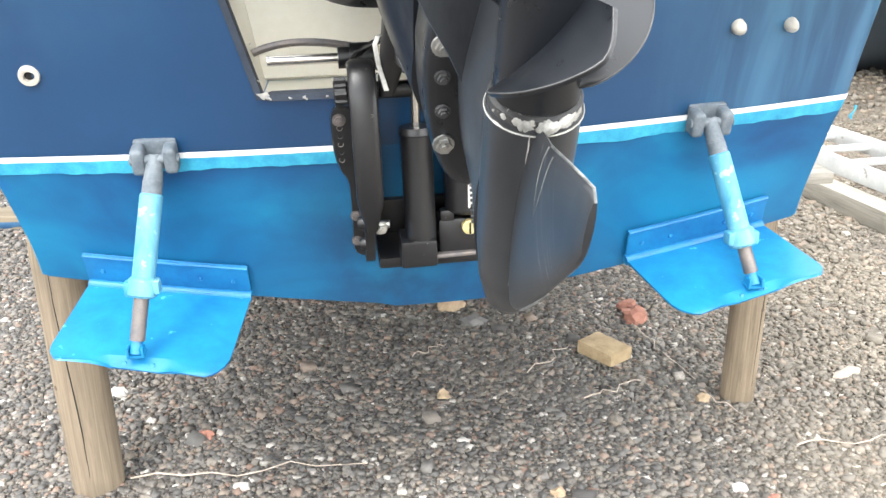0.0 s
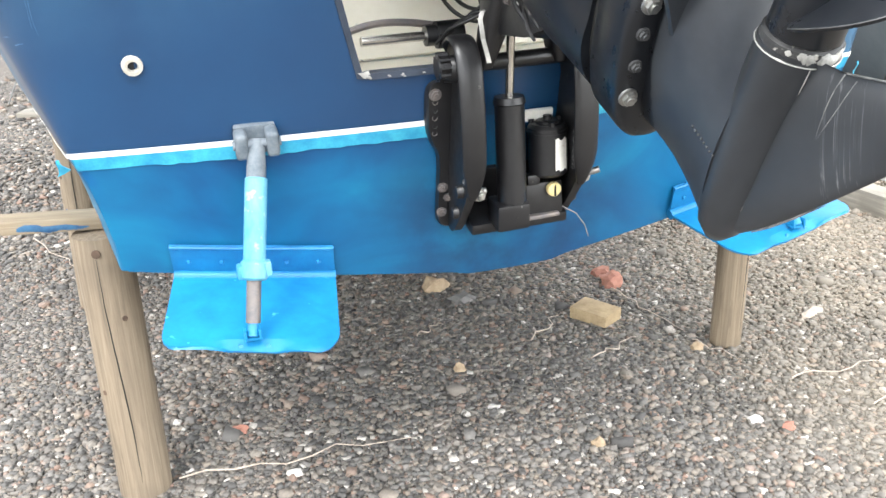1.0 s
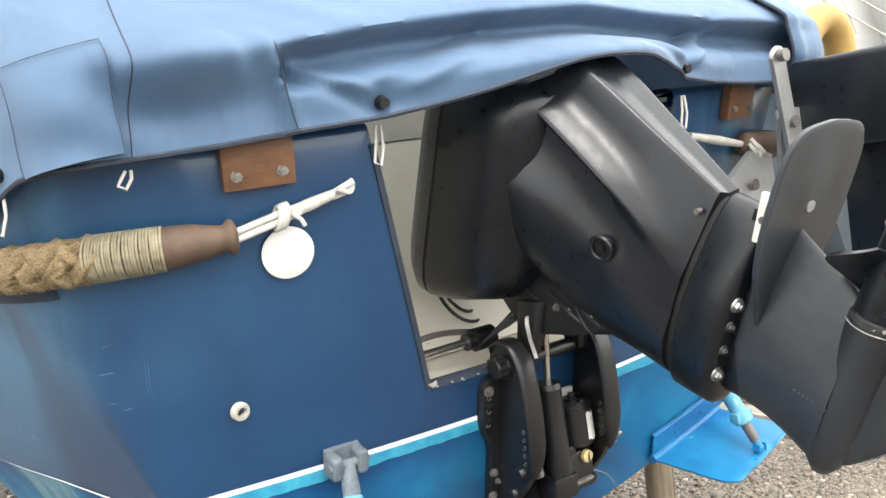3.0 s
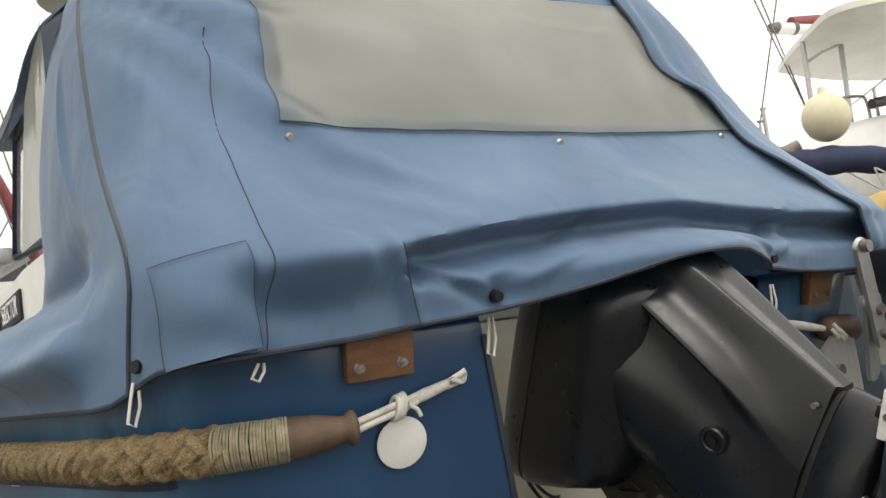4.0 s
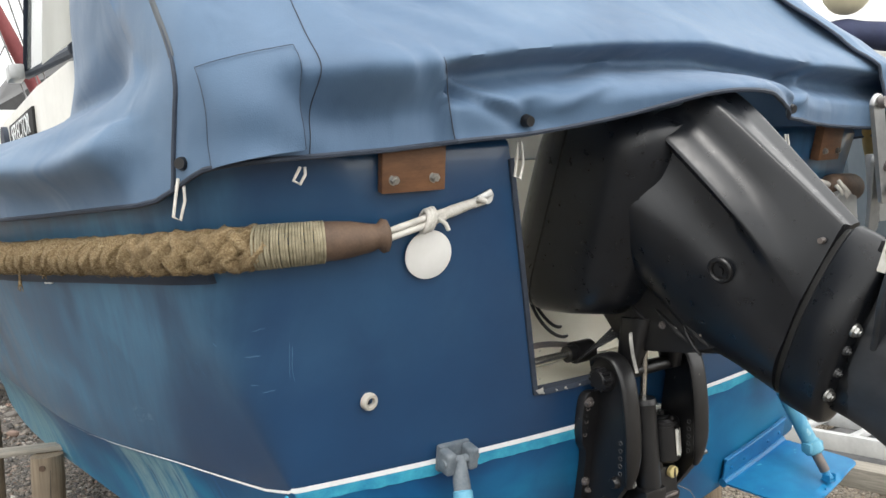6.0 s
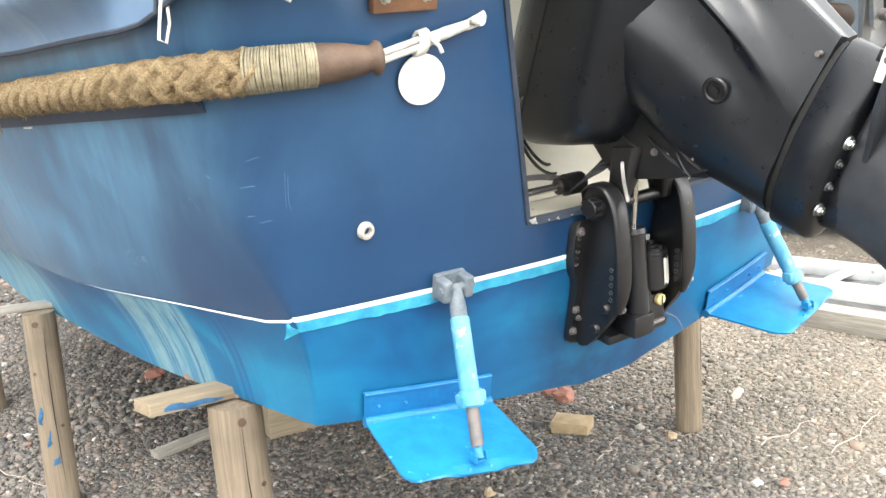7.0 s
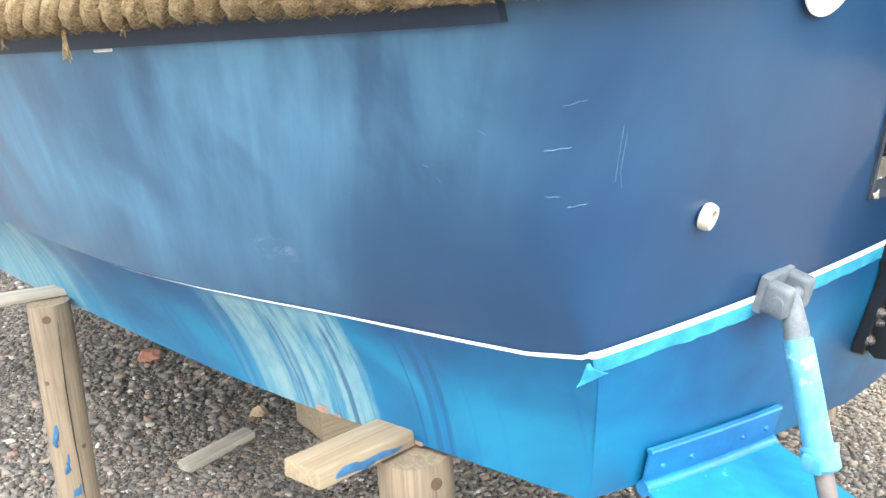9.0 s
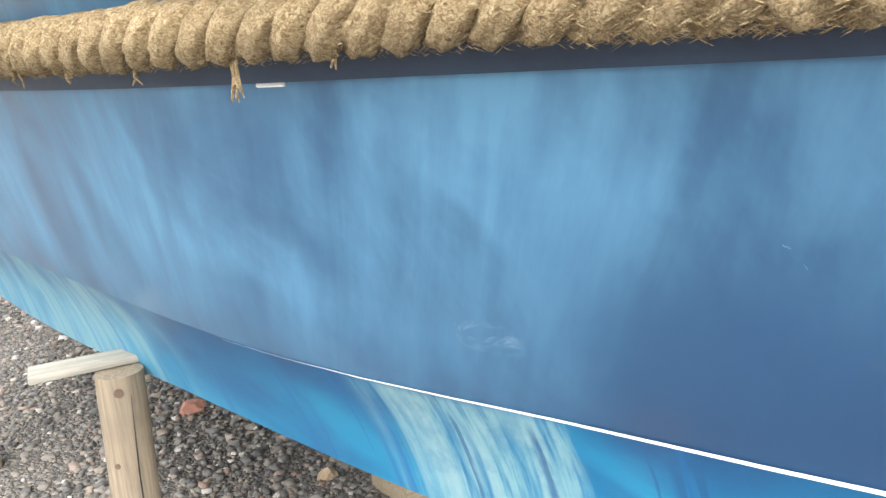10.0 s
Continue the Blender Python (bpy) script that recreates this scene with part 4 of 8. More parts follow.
    bm = B()
    cyl(bm, top - ax * 0.006, top + ax * 0.04, 0.013, 0.016)
    cyl(bm, top + ax * 0.035, top + ax * 0.062, 0.0165, n=18, bevel=0.003)
    part("ram_eye", bm, "ram_grey", ob)
    bm = B()
    cyl(bm, top + ax * 0.058, top + ax * 0.205, 0.0190, n=24, bevel=0.003)
    body = part("ram_body", bm, "ram_blue", ob, "pale blue flaking ram cylinder")
    bm = B()
    cyl(bm, top + ax * 0.198, top + ax * 0.232, 0.0235, n=24, bevel=0.004)
    for s in (-1, 1):
        box(bm, top + ax * 0.214 + Vector((s * 0.021, 0, 0)), (0.016, 0.026, 0.024), (0, 0, 0), 0.005)
    part("collar", bm, "ram_blue", body)
    bm = B()
    cyl(bm, top + ax * 0.228, top + ax * (L - 0.022), 0.0125, n=18)
    part("ram_rod", bm, "rod_grey", ob, "dull grey rod")
    bm = B()
    cyl(bm, foot - ax * 0.026, foot, 0.008, 0.011)
    for s in (-1, 1):
        box(bm, foot + Vector((s * 0.012, 0, 0.004)), (0.004, 0.020, 0.018), (0, 0, 0), 0.001)
    box(bm, foot + Vector((0, 0.004, -0.002)), (0.030, 0.022, 0.005), (13, 0, 0), 0.001)
    part("foot_bracket", bm, "tab_blue", ob)
    return ob


trim_tab(-1, 0.050, -0.303, -0.237)
trim_tab(1, 0.028, -0.277, -0.227)

# ---- outboard motor, tilted up: s runs down the leg, p aft along the propeller shaft, q to starboard ----
EU = -0.019


def E(s, p, q=0.0):
    return Vector((EU + q, -0.899 * s - 0.438 * p, -0.438 * s + 0.899 * p))


def oval(s, p0, p1, hw, n=28, power=2.4, front=0.5, tail=0.0):
    """A closed section across the leg at s, from the leading edge p0 to the trailing edge p1."""
    c, h = (p0 + p1) / 2, (p1 - p0) / 2
    pts = []
    for k in range(n):
        a = 2 * math.pi * k / n
        ca, sa = math.cos(a), math.sin(a)
        x = math.copysign(abs(ca) ** (2 / power), ca)
        y = math.copysign(abs(sa) ** (2 / power), sa)
        y *= 1 - tail * max(0.0, x)
        pts.append(E(s, c + h * x, hw * y))
    return pts


motor = thing("outboard_motor", (EU, -0.35, 0.2), "black outboard motor tilted up in the transom opening", "outboard motor")
# cowling, mostly under the canopy
bm = B()
loft(bm, [oval(0.078, 0.40, 0.66, 0.10, 48, 3.0), oval(0.060, 0.318, 0.70, 0.158, 48, 4.5), oval(0.030, 0.272, 0.70, 0.184, 48, 5.5), oval(-0.04, 0.236, 0.70, 0.193, 48, 6.5), oval(-0.11, 0.205, 0.70, 0.197, 48, 7), oval(-0.165, 0.190, 0.69, 0.193, 48, 6.5),
          oval(-0.215, 0.185, 0.68, 0.172, 48, 5.5), oval(-0.262, 0.195, 0.66, 0.135, 48, 4.5), oval(-0.31, 0.205, 0.63, 0.095, 48, 3.2), oval(-0.345, 0.24, 0.56, 0.05, 48, 2.6)])
cowl = part("cowling", bm, "engine_black", motor, "black rounded engine cowling", smooth=50)
bm = B()
tube(bm, list(oval(-0.13, 0.202, 0.698, 0.1965, 48, 7)), 0.002, 6, close=True)
part("cowl_seam", bm, "dark_hole", cowl)
# mid section: a flat after face between two horns, a crest on each side and a softer bulge before it


def spline(pts, n):
    """Points along a Catmull-Rom curve, n to each span."""
    out = []
    for i in range(len(pts) - 1):
        a, b2, c, d = pts[max(i - 1, 0)], pts[i], pts[i + 1], pts[min(i + 2, len(pts) - 1)]
        for k in range(n):
            t = k / n
            out.append(tuple(0.5 * (2 * y + (z - x) * t + (2 * x - 5 * y + 4 * z - w) * t * t + (3 * y - x - 3 * z + w) * t ** 3) for x, y, z, w in zip(a, b2, c, d)))
    return out + [tuple(pts[-1])]


def mid_ring(s, top=False):
    p1 = smooth_table([(0.0, 0.766), (0.04, 0.757), (0.10, 0.742), (0.246, 0.684), (0.385, 0.628)], s)
    p0 = smooth_table([(0.0, 0.41), (0.10, 0.350), (0.20, 0.303), (0.30, 0.296), (0.385, 0.288)], s)
    rp = smooth_table([(0.0, 0.690), (0.10, 0.653), (0.25, 0.583), (0.355, 0.500), (0.385, 0.475)], s)
    rq = smooth_table([(0.0, 0.112), (0.10, 0.106), (0.25, 0.092), (0.355, 0.070), (0.385, 0.063)], s)
    horn = smooth_table([(0.0, 0.060), (0.385, 0.026)], s)
    sharp = 1 - ease((s - 0.20) / 0.15)
    lip, dent = 0.011 * sharp, 0.010 * sharp
    after = [(p1 - 0.004, 0.0), (p1 - 0.001, horn * 0.55), (p1, horn * 0.86), (p1 - 0.006, horn), (p1 - 0.016, horn + 0.004)]
    after += [(p1 - 0.016 + (rp + 0.012 - p1 + 0.016) * t, horn + 0.004 + (rq - horn - 0.006) * t - 0.017 * math.sin(math.pi * t ** 1.3) * sharp) for t in (0.25, 0.5, 0.75, 0.9)]
    crest = [(rp + 0.004, rq + lip * 0.7), (rp - 0.002, rq + lip), (rp - 0.008, rq + lip * 0.6)]
    pb = rp - (rp - p0) * 0.45
    fore = [(rp - 0.022, rq - dent), (rp - (rp - p0) * 0.24, rq - dent * 0.75), (pb + 0.02, rq + 0.004 * sharp), (pb - 0.02, rq + 0.002), (p0 + (pb - p0) * 0.45, rq * 0.86), (p0 + 0.022, rq * 0.58), (p0 + 0.006, rq * 0.30), (p0, 0.0)]
    wide = 0.045 * (1 - ease(s / 0.21))
    fore = [(p, q + wide * ease(i / 3)) for i, (p, q) in enumerate(fore[:-1])] + fore[-1:]
    half = spline(after, 3)[:-1] + spline(crest, 2) + spline(fore, 3)
    lean = -0.018 * (1 - s / 0.385)
    def at(p, q, sg):
        cut = 0.0
        if top:
            cut = 0.030 * gauss(q - horn, 0.02) + 0.012 * gauss(q, 0.03)
        return E(s + cut, p, sg * q + lean)
    return [at(p, q, -1) for p, q in half] + [at(p, q, 1) for p, q in reversed(half[1:-1])]


def gauss(x, s):
    return math.exp(-(x / s) ** 2)


bm = B()
loft(bm, [mid_ring(0.012, True)] + [mid_ring(0.05 + 0.0155 * k) for k in range(22)])
mid = part("mid_section", bm, "engine_black", motor, "satin black swept leg housing with raised crests", smooth=50)
bm = B()
c, nrm = E(0.240, 0.486, -0.107), Vector((-1, -0.1, -0.2)).normalized()
x = nrm.orthogonal().normalized()
y = nrm.cross(x)
tube(bm, [c + 0.020 * (x * math.cos(2 * math.pi * k / 24) + y * math.sin(2 * math.pi * k / 24)) for k in range(24)], 0.0048, 8, close=True)
cyl(bm, c - nrm * 0.012, c - nrm * 0.001, 0.019, n=24)
cyl(bm, c - nrm * 0.004, c + nrm * 0.004, 0.008, n=8)
part("flush_port", bm, "bracket_black", mid, "round black plug on the leg")
bm = B()
cyl(bm, E(0.365, 0.60, -0.045), E(0.365, 0.60, -0.056), 0.005)
part("screw", bm, "rod_grey", mid)
# seam gasket and lower unit
bm = B()
loft(bm, [oval(s, 0.292, 0.622, 0.060, 36, 2.4, tail=0.3) for s in (0.372, 0.392)])
part("gasket", bm, "dark_hole", motor)
bm = B()
loft(bm, [oval(0.388, 0.284, 0.632, 0.063, 44, 2.4, tail=0.3), oval(0.392, 0.281, 0.635, 0.066, 44, 2.4, tail=0.3), oval(0.452, 0.285, 0.632, 0.0645, 44, 2.4, tail=0.3), oval(0.462, 0.287, 0.630, 0.063, 44, 2.4, tail=0.3),
          oval(0.468, 0.292, 0.626, 0.058, 44, 2.3, tail=0.32), oval(0.470, 0.302, 0.620, 0.050, 44, 2.2, tail=0.36), oval(0.471, 0.318, 0.614, 0.030, 44, 2.1, tail=0.4), oval(0.500, 0.322, 0.612, 0.030, 44, 2.1, tail=0.5)])
upper = part("gearcase_top", bm, "engine_black", motor, smooth=60)
bm = B()
loft(bm, [oval(s, p0, p1, hw, 36, 2.0, tail=tl) for s, p0, p1, hw, tl in ((0.478, 0.320, 0.636, 0.031, 0.6), (0.50, 0.321, 0.630, 0.032, 0.6), (0.525, 0.322, 0.618, 0.0325, 0.62), (0.55, 0.321, 0.607, 0.0325, 0.6), (0.58, 0.316, 0.594, 0.033, 0.5),
                                                                          (0.605, 0.310, 0.582, 0.035, 0.35), (0.625, 0.304, 0.570, 0.0375, 0.2), (0.645, 0.300, 0.556, 0.0392, 0.05))])
leg = part("leg", bm, "gear_black", motor, "black leg swelling into the gearcase", smooth=70)
for k in range(8):
    bm = B()
    c = E(0.592 + 0.0078 * k, 0.407 + 0.0006 * k, -0.0322 - 0.0010 * k)
    cyl(bm, c, c + Vector((-0.0022, 0, 0)), 0.0016, n=8)
    part("intake_hole", bm, "worn_edge", leg)
# bolts up into the ledge on both sides of the leg
aft = E(1, 0) - E(0, 0)
for sg in (-1, 1):
    for p, q, big in ((0.361, 0.0425, 1), (0.406, 0.0440, 0), (0.450, 0.0455, 0), (0.489, 0.0460, 1)):
        bm = B()
        c = E(0.4695, p, sg * q)
        if big:
            cyl(bm, c, c + aft * 0.0025, 0.0125, n=24, bevel=0.0008)
            hexbolt(bm, c + aft * 0.002, aft, 0.0092, 0.006, 6)
        else:
            cyl(bm, c, c + aft * 0.0015, 0.0090, n=20)
            hexbolt(bm, c + aft * 0.001, aft, 0.0062, 0.004, 6)
        part("bolt", bm, "steel" if big else "worn_edge", upper)
# anti-ventilation plate
bm = B()
outline = spline([(0.42, 0.0), (0.44, 0.020), (0.50, 0.046), (0.56, 0.076), (0.63, 0.092), (0.72, 0.094), (0.76, 0.085), (0.782, 0.060), (0.79, 0.0)], 3)
full = outline + [(p, -q) for p, q in outline[-2:0:-1]]
loft(bm, [[E(s, 0.55 + (p - 0.55) * k, q * k) for p, q in full] for s, k in ((0.4965, 0.975), (0.498, 0.995), (0.505, 1.0), (0.5075, 0.98))])
plate = part("anti_ventilation_plate", bm, "gear_black", motor, "flat black plate above the propeller", smooth=30)
bm = B()
cyl(bm, E(0.5065, 0.662, 0.0), E(0.5095, 0.662, 0.0), 0.009, n=20)
part("plate_plug", bm, "alu", plate, "bright plug in the plate")
bm = B()
prism(bm, [(0.585, 0.430), (0.66, 0.445), (0.69, 0.496), (0.60, 0.496)], 0, -0.016, 0.016)
for vv in bm.verts:
    vv.co = E(vv.co.z, vv.co.y, vv.co.x)
bmesh.ops.bevel(bm, geom=bm.edges[:], offset=0.004, segments=2, affect="EDGES")
part("anode_block", bm, "gear_black", motor)
bm = B()
prism(bm, [(0.596, 0.466), (0.672, 0.459), (0.677, 0.482), (0.600, 0.492)], 0, -0.052, -0.046)
for vv in bm.verts:
    vv.co = E(vv.co.z, vv.co.y, vv.co.x)
bmesh.ops.bevel(bm, geom=bm.edges[:], offset=0.0012, segments=2, affect="EDGES")
anode = part("anode", bm, "label_white", motor, "pale zinc anode plate")
bm = B()
cyl(bm, E(0.475, 0.634, -0.051), E(0.475, 0.634, -0.056), 0.006, n=10)
part("anode_screw", bm, "rod_grey", anode)
bm = B()
box(bm, E(0.478, 0.634, -0.03), (0.034, 0.05, 0.020), (26, 0, 0), 0.002)
part("anode_seat", bm, "bracket_black", motor)
# torpedo
bm = B()
prof = [(0.285, 0.004), (0.292, 0.016), (0.310, 0.029), (0.345, 0.0385), (0.40, 0.0440), (0.47, 0.0452), (0.53, 0.0450), (0.552, 0.0446)]
n = 28
TQ = 0.003
loft(bm, [[E(0.652 + 0.9 * r * math.cos(2 * math.pi * k / n), p, TQ + 0.9 * r * math.sin(2 * math.pi * k / n)) for k in range(n)] for p, r in prof])
torp = part("torpedo", bm, "gear_scraped", motor, "black gearcase with scraped paint", smooth=50)
bm = B()
loft(bm, [[E(0.652 + r * math.cos(2 * math.pi * k / n), p, TQ + r * math.sin(2 * math.pi * k / n)) for k in range(n)] for p, r in [(0.545, 0.0400), (0.547, 0.0414), (0.5478, 0.0396), (0.5595, 0.0392), (0.562, 0.035)]])
ring_p = part("bearing_ring", bm, "crusted", torp, "worn bearing carrier ring")
bm = B()
tube(bm, [E(0.652 + 0.0414 * math.cos(2 * math.pi * k / 30), 0.5465, TQ + 0.0414 * math.sin(2 * math.pi * k / 30)) for k in range(30)], 0.0008, 6, close=True)
part("scraped_rim", bm, "scuffed_white", ring_p, "whitish scraped rim")
rng = random.Random(21)
for th, p, size, name in ((3, 0.554, 0.0092, "zinc_lump"), (-24, 0.5535, 0.0062, "crust"), (-33, 0.556, 0.0042, "crust"), (26, 0.555, 0.0075, "crust"), (38, 0.5545, 0.0060, "crust"), (52, 0.555, 0.0045, "crust"), (-52, 0.556, 0.0030, "crust")):
    th = radians(th)
    bm = B()
    bmesh.ops.create_icosphere(bm, subdivisions=3, radius=1.0)
    out = (E(0.652 + math.cos(th), p, TQ + math.sin(th)) - E(0.652, p, TQ)).normalized()
    c = E(0.652, p, TQ) + out * 0.0393
    deep = size * (0.6 if name == "zinc_lump" else 0.16)
    for vv in bm.verts:
        d = vv.co.normalized()
        d *= 1 + 0.28 * noise.noise(d * 1.7 + Vector((size * 900, 0, 0))) + 0.12 * noise.noise(d * 5)
        side = d - out * d.dot(out)
        vv.co = c + side * min(size, 0.0068 if abs(d.dot(E(0, 1) - E(0, 0))) > 0.6 else size) + out * d.dot(out) * deep
    part(name, bm, "scuffed_white", ring_p, "crusted zinc screw" if name == "zinc_lump" else "crusted pale deposit", smooth=60)
for q0, q1, p0, p_end in ((-0.0115, -0.0125, 0.546, 0.36), (-0.0030, -0.0120, 0.548, 0.44)):
    bm = B()
    pts = []
    for k in range(17):
        t = k / 16
        p, q = p0 + (p_end - p0) * t, q0 + (q1 - q0) * t + 0.0004 * math.sin(k * 2.3)
        r = 0.9 * smooth_table([(0.345, 0.0385), (0.40, 0.0440), (0.47, 0.0452), (0.552, 0.0446)], p)
        pts.append(E(0.652 + math.sqrt(r * r - q * q), p, TQ + q))
    tube(bm, pts, [0.0011 * (1 - 0.6 * abs(2 * k / 16 - 0.7)) * (0.7 + 0.3 * math.sin(k * 1.7)) for k in range(17)], 6)
    part("scraped_streak", bm, "scuffed_white", torp, "pale scraped streak")
bm = B()
loft(bm, [oval(s, p0, p1, hw, 26, 2.0) for s, p0, p1, hw in ((0.672, 0.315, 0.550, 0.0130), (0.690, 0.328, 0.553, 0.0125), (0.704, 0.346, 0.557, 0.0120), (0.722, 0.370, 0.562, 0.0110), (0.745, 0.405, 0.572, 0.0095), (0.770, 0.446, 0.584, 0.0075), (0.800, 0.497, 0.598, 0.006), (0.820, 0.532, 0.607, 0.0048), (0.827, 0.548, 0.603, 0.003))])
skeg = part("skeg", bm, "gear_scraped", motor, "thin skeg fin below the gearcase", smooth=60)
for way in (((0.724, 0.562), (0.726, 0.533), (0.733, 0.497)), ((0.740, 0.566), (0.738, 0.530), (0.734, 0.498))):
    pts = []
    for sv, pv in spline(way, 4):
        lead, trail, hw = smooth_table([(0.722, 0.370), (0.745, 0.405), (0.770, 0.446), (0.800, 0.497)], sv), smooth_table([(0.722, 0.562), (0.770, 0.584), (0.800, 0.598)], sv), smooth_table([(0.722, 0.011), (0.770, 0.0075), (0.800, 0.006)], sv)
        f = min(0.98, abs(2 * (pv - lead) / (trail - lead) - 1))
        pts.append(E(sv, pv, -hw * math.sqrt(1 - f * f)))
    bm = B()
    tube(bm, pts, [0.0008 * (1 - k / len(pts)) for k in range(len(pts))], 6)
    part("scraped_streak", bm, "scraped", skeg, "pale scraped streak")
bm = B()
tube(bm, [E(0.724, 0.5625), E(0.77, 0.585), E(0.800, 0.599), E(0.8205, 0.608), E(0.828, 0.602)], 0.0011, 6)
part("scraped_edge", bm, "scraped", skeg, "pale scraped edge")
bm = B()
tube(bm, [E(0.771, 0.446), E(0.745, 0.404), E(0.722, 0.369), E(0.704, 0.344)], [0.0004, 0.0014, 0.0016, 0.0008], 6)
part("scraped_edge", bm, "scraped", skeg, "pale scraped edges")
# propeller
prop = part("propeller_hub", cyl(B(), E(0.652, 0.560, TQ), E(0.652, 0.700, TQ), 0.0362, 0.034, 32, 0.003), "engine_black", motor, "black propeller hub")
for b_i in range(3):
    bm = B()
    rows = []
    th0 = 252 + 120 * b_i
    for i in range(15):
        g = i / 14
        row = []
        for k in range(29):
            f = k / 28
            edge = 0.036 + 0.064 * min(1.0, math.sin(math.pi * min(f * 0.62, 0.5)) ** 0.75 * (1 - 0.55 * ease((f - 0.80) / 0.25)))
            r = 0.035 + (edge - 0.035) * g
            th = radians(th0 - (104 - 8 * g) * f - 6 * g * (1 - f))
            row.append(E(0.652 - r * math.cos(th), 0.577 + 0.085 * f + 0.010 * g * f, TQ + r * math.sin(th)))
        rows.append(row)
    sheet(bm, rows)
    thick(bm, 0.0035)
    blade = part("propeller_blade", bm, "engine_black", prop, smooth=60)
    bm = B()
    tube(bm, rows[-1], 0.0009, 6)
    part("blade_edge", bm, "worn_edge", blade, "worn pale blade edge")

# clamp bracket on the transom: a bolted flange, a web standing off it and a rolled after edge
WEB = spline([(-0.098, 0.118), (-0.112, 0.138), (-0.140, 0.149), (-0.170, 0.140), (-0.190, 0.108), (-0.197, 0.06), (-0.198, 0.0), (-0.193, -0.06), (-0.182, -0.105), (-0.158, -0.140), (-0.120, -0.180), (-0.085, -0.210), (-0.060, -0.216)], 4)
for sg, uf, uw, u0, u1 in ((-1, -0.158, -0.138, -0.157, -0.113), (1, 0.098, 0.070, 0.049, 0.095)):
    bm = B()
    out = spline([(-sg * 0.018, 0.074), (sg * 0.012, 0.078), (sg * 0.026, 0.070), (sg * 0.031, 0.050), (sg * 0.030, -0.005), (sg * 0.020, -0.040), (sg * 0.008, -0.065), (sg * 0.007, -0.14), (sg * 0.007, -0.196), (-sg * 0.004, -0.212), (-sg * 0.022, -0.216)], 3)
    f0 = [(uf + du, transom_v(uf + du, w) - 0.002, w) for du, w in out]
    f1 = [(uf + du * 0.98, transom_v(uf + du, w) - 0.018, w) for du, w in out]
    f2 = [(uf + du * 0.90, transom_v(uf + du, w) - 0.022, w * 0.99) for du, w in out]
    loft(bm, [f0, f1, f2])
    cb = part("clamp_bracket", bm, "bracket_black", motor, "black clamp bracket bolted to the transom", smooth=40)
    bm = B()
    prism(bm, list(WEB) + [(transom_v(0.1, w) - 0.012, w) for w in (-0.20, -0.10, 0.0, 0.07)], 0, uw - 0.008, uw + 0.008)
    web = part("cheek", bm, "bracket_black", cb, smooth=40)
    bm = B()
    rings = []
    for i, (v, w) in enumerate(WEB[:-14]):
        a, c = WEB[max(i - 1, 0)], WEB[i + 1]
        d = Vector((c[0] - a[0], c[1] - a[1])).normalized()
        n2 = Vector((-d.y, d.x))
        f = i / (len(WEB) - 15)
        grow = min(1.0, 0.35 + f * 6) * min(1.0, (1 - f) * 4 + 0.35)
        mid_u, hu = (u0 + u1) / 2, (u1 - u0) / 2 * grow
        ring = []
        for k in range(14):
            th = 2 * math.pi * k / 14
            du = hu * math.copysign(abs(math.cos(th)) ** 0.45, math.cos(th))
            dn = 0.0045 * math.copysign(abs(math.sin(th)) ** 0.8, math.sin(th)) + 0.003 * (1 - (du / hu) ** 2)
            ring.append(Vector((mid_u + du, v - n2.x * dn * 1.0, w - n2.y * dn * 1.0)))
        rings.append(ring)
    loft(bm, rings)
    part("rolled_edge", bm, "bracket_black", cb, "smooth rounded after edge", smooth=70)
    # bosses and ribs on the web's outer side
    for v, w, r, h in ((-0.145, 0.100, 0.024, 0.022), (-0.150, -0.115, 0.013, 0.012), (-0.115, -0.165, 0.012, 0.010)):
        bm = B()
        cyl(bm, (uw + sg * 0.006, v, w), (uw + sg * (0.008 + h), v, w), r, r * 0.86, 18, 0.002)
        part("boss", bm, "bracket_black", web)
    for k in range(6):
        bm = B()
        w = 0.055 - 0.0145 * k
        u = uf + sg * 0.017
        if k == 0:
            hexbolt(bm, (u, transom_v(u, w) - 0.021, w), (0, -1, -0.2), 0.0085, 0.006)
            part("bolt", bm, "rod_grey", cb)
        else:
            tube(bm, [(u + 0.0045 * math.cos(j * math.pi / 6), transom_v(u, w) - 0.022, w + 0.0045 * math.sin(j * math.pi / 6)) for j in range(12)], 0.0008, 5, close=True)
            part("spare_hole", bm, "rod_grey" if k % 2 else "bracket_black", cb)
    for du, w, r in ((0.0, -0.128, 0.0075), (-0.010, -0.150, 0.006), (0.001, -0.180, 0.0075), (-0.022, -0.196, 0.006)):
        bm = B()
        u = uf + sg * du
        hexbolt(bm, (u, transom_v(u, w) - 0.021, w), (0, -1, -0.2), r, 0.005)
        part("bolt", bm, "rod_grey", cb)
    for k in range(5):
        bm = B()
        c = Vector((uw - 0.0085, -0.172 + 0.002 * k, -0.028 - 0.0165 * k))
        tube(bm, [c + Vector((0, 0.0045 * math.cos(j * math.pi / 6), 0.0045 * math.sin(j * math.pi / 6))) for j in range(12)], 0.0011, 5, close=True)
        part("pin_hole", bm, "worn_edge", web)
    bm = B()
    a = Vector((uw, -0.153, -0.117))
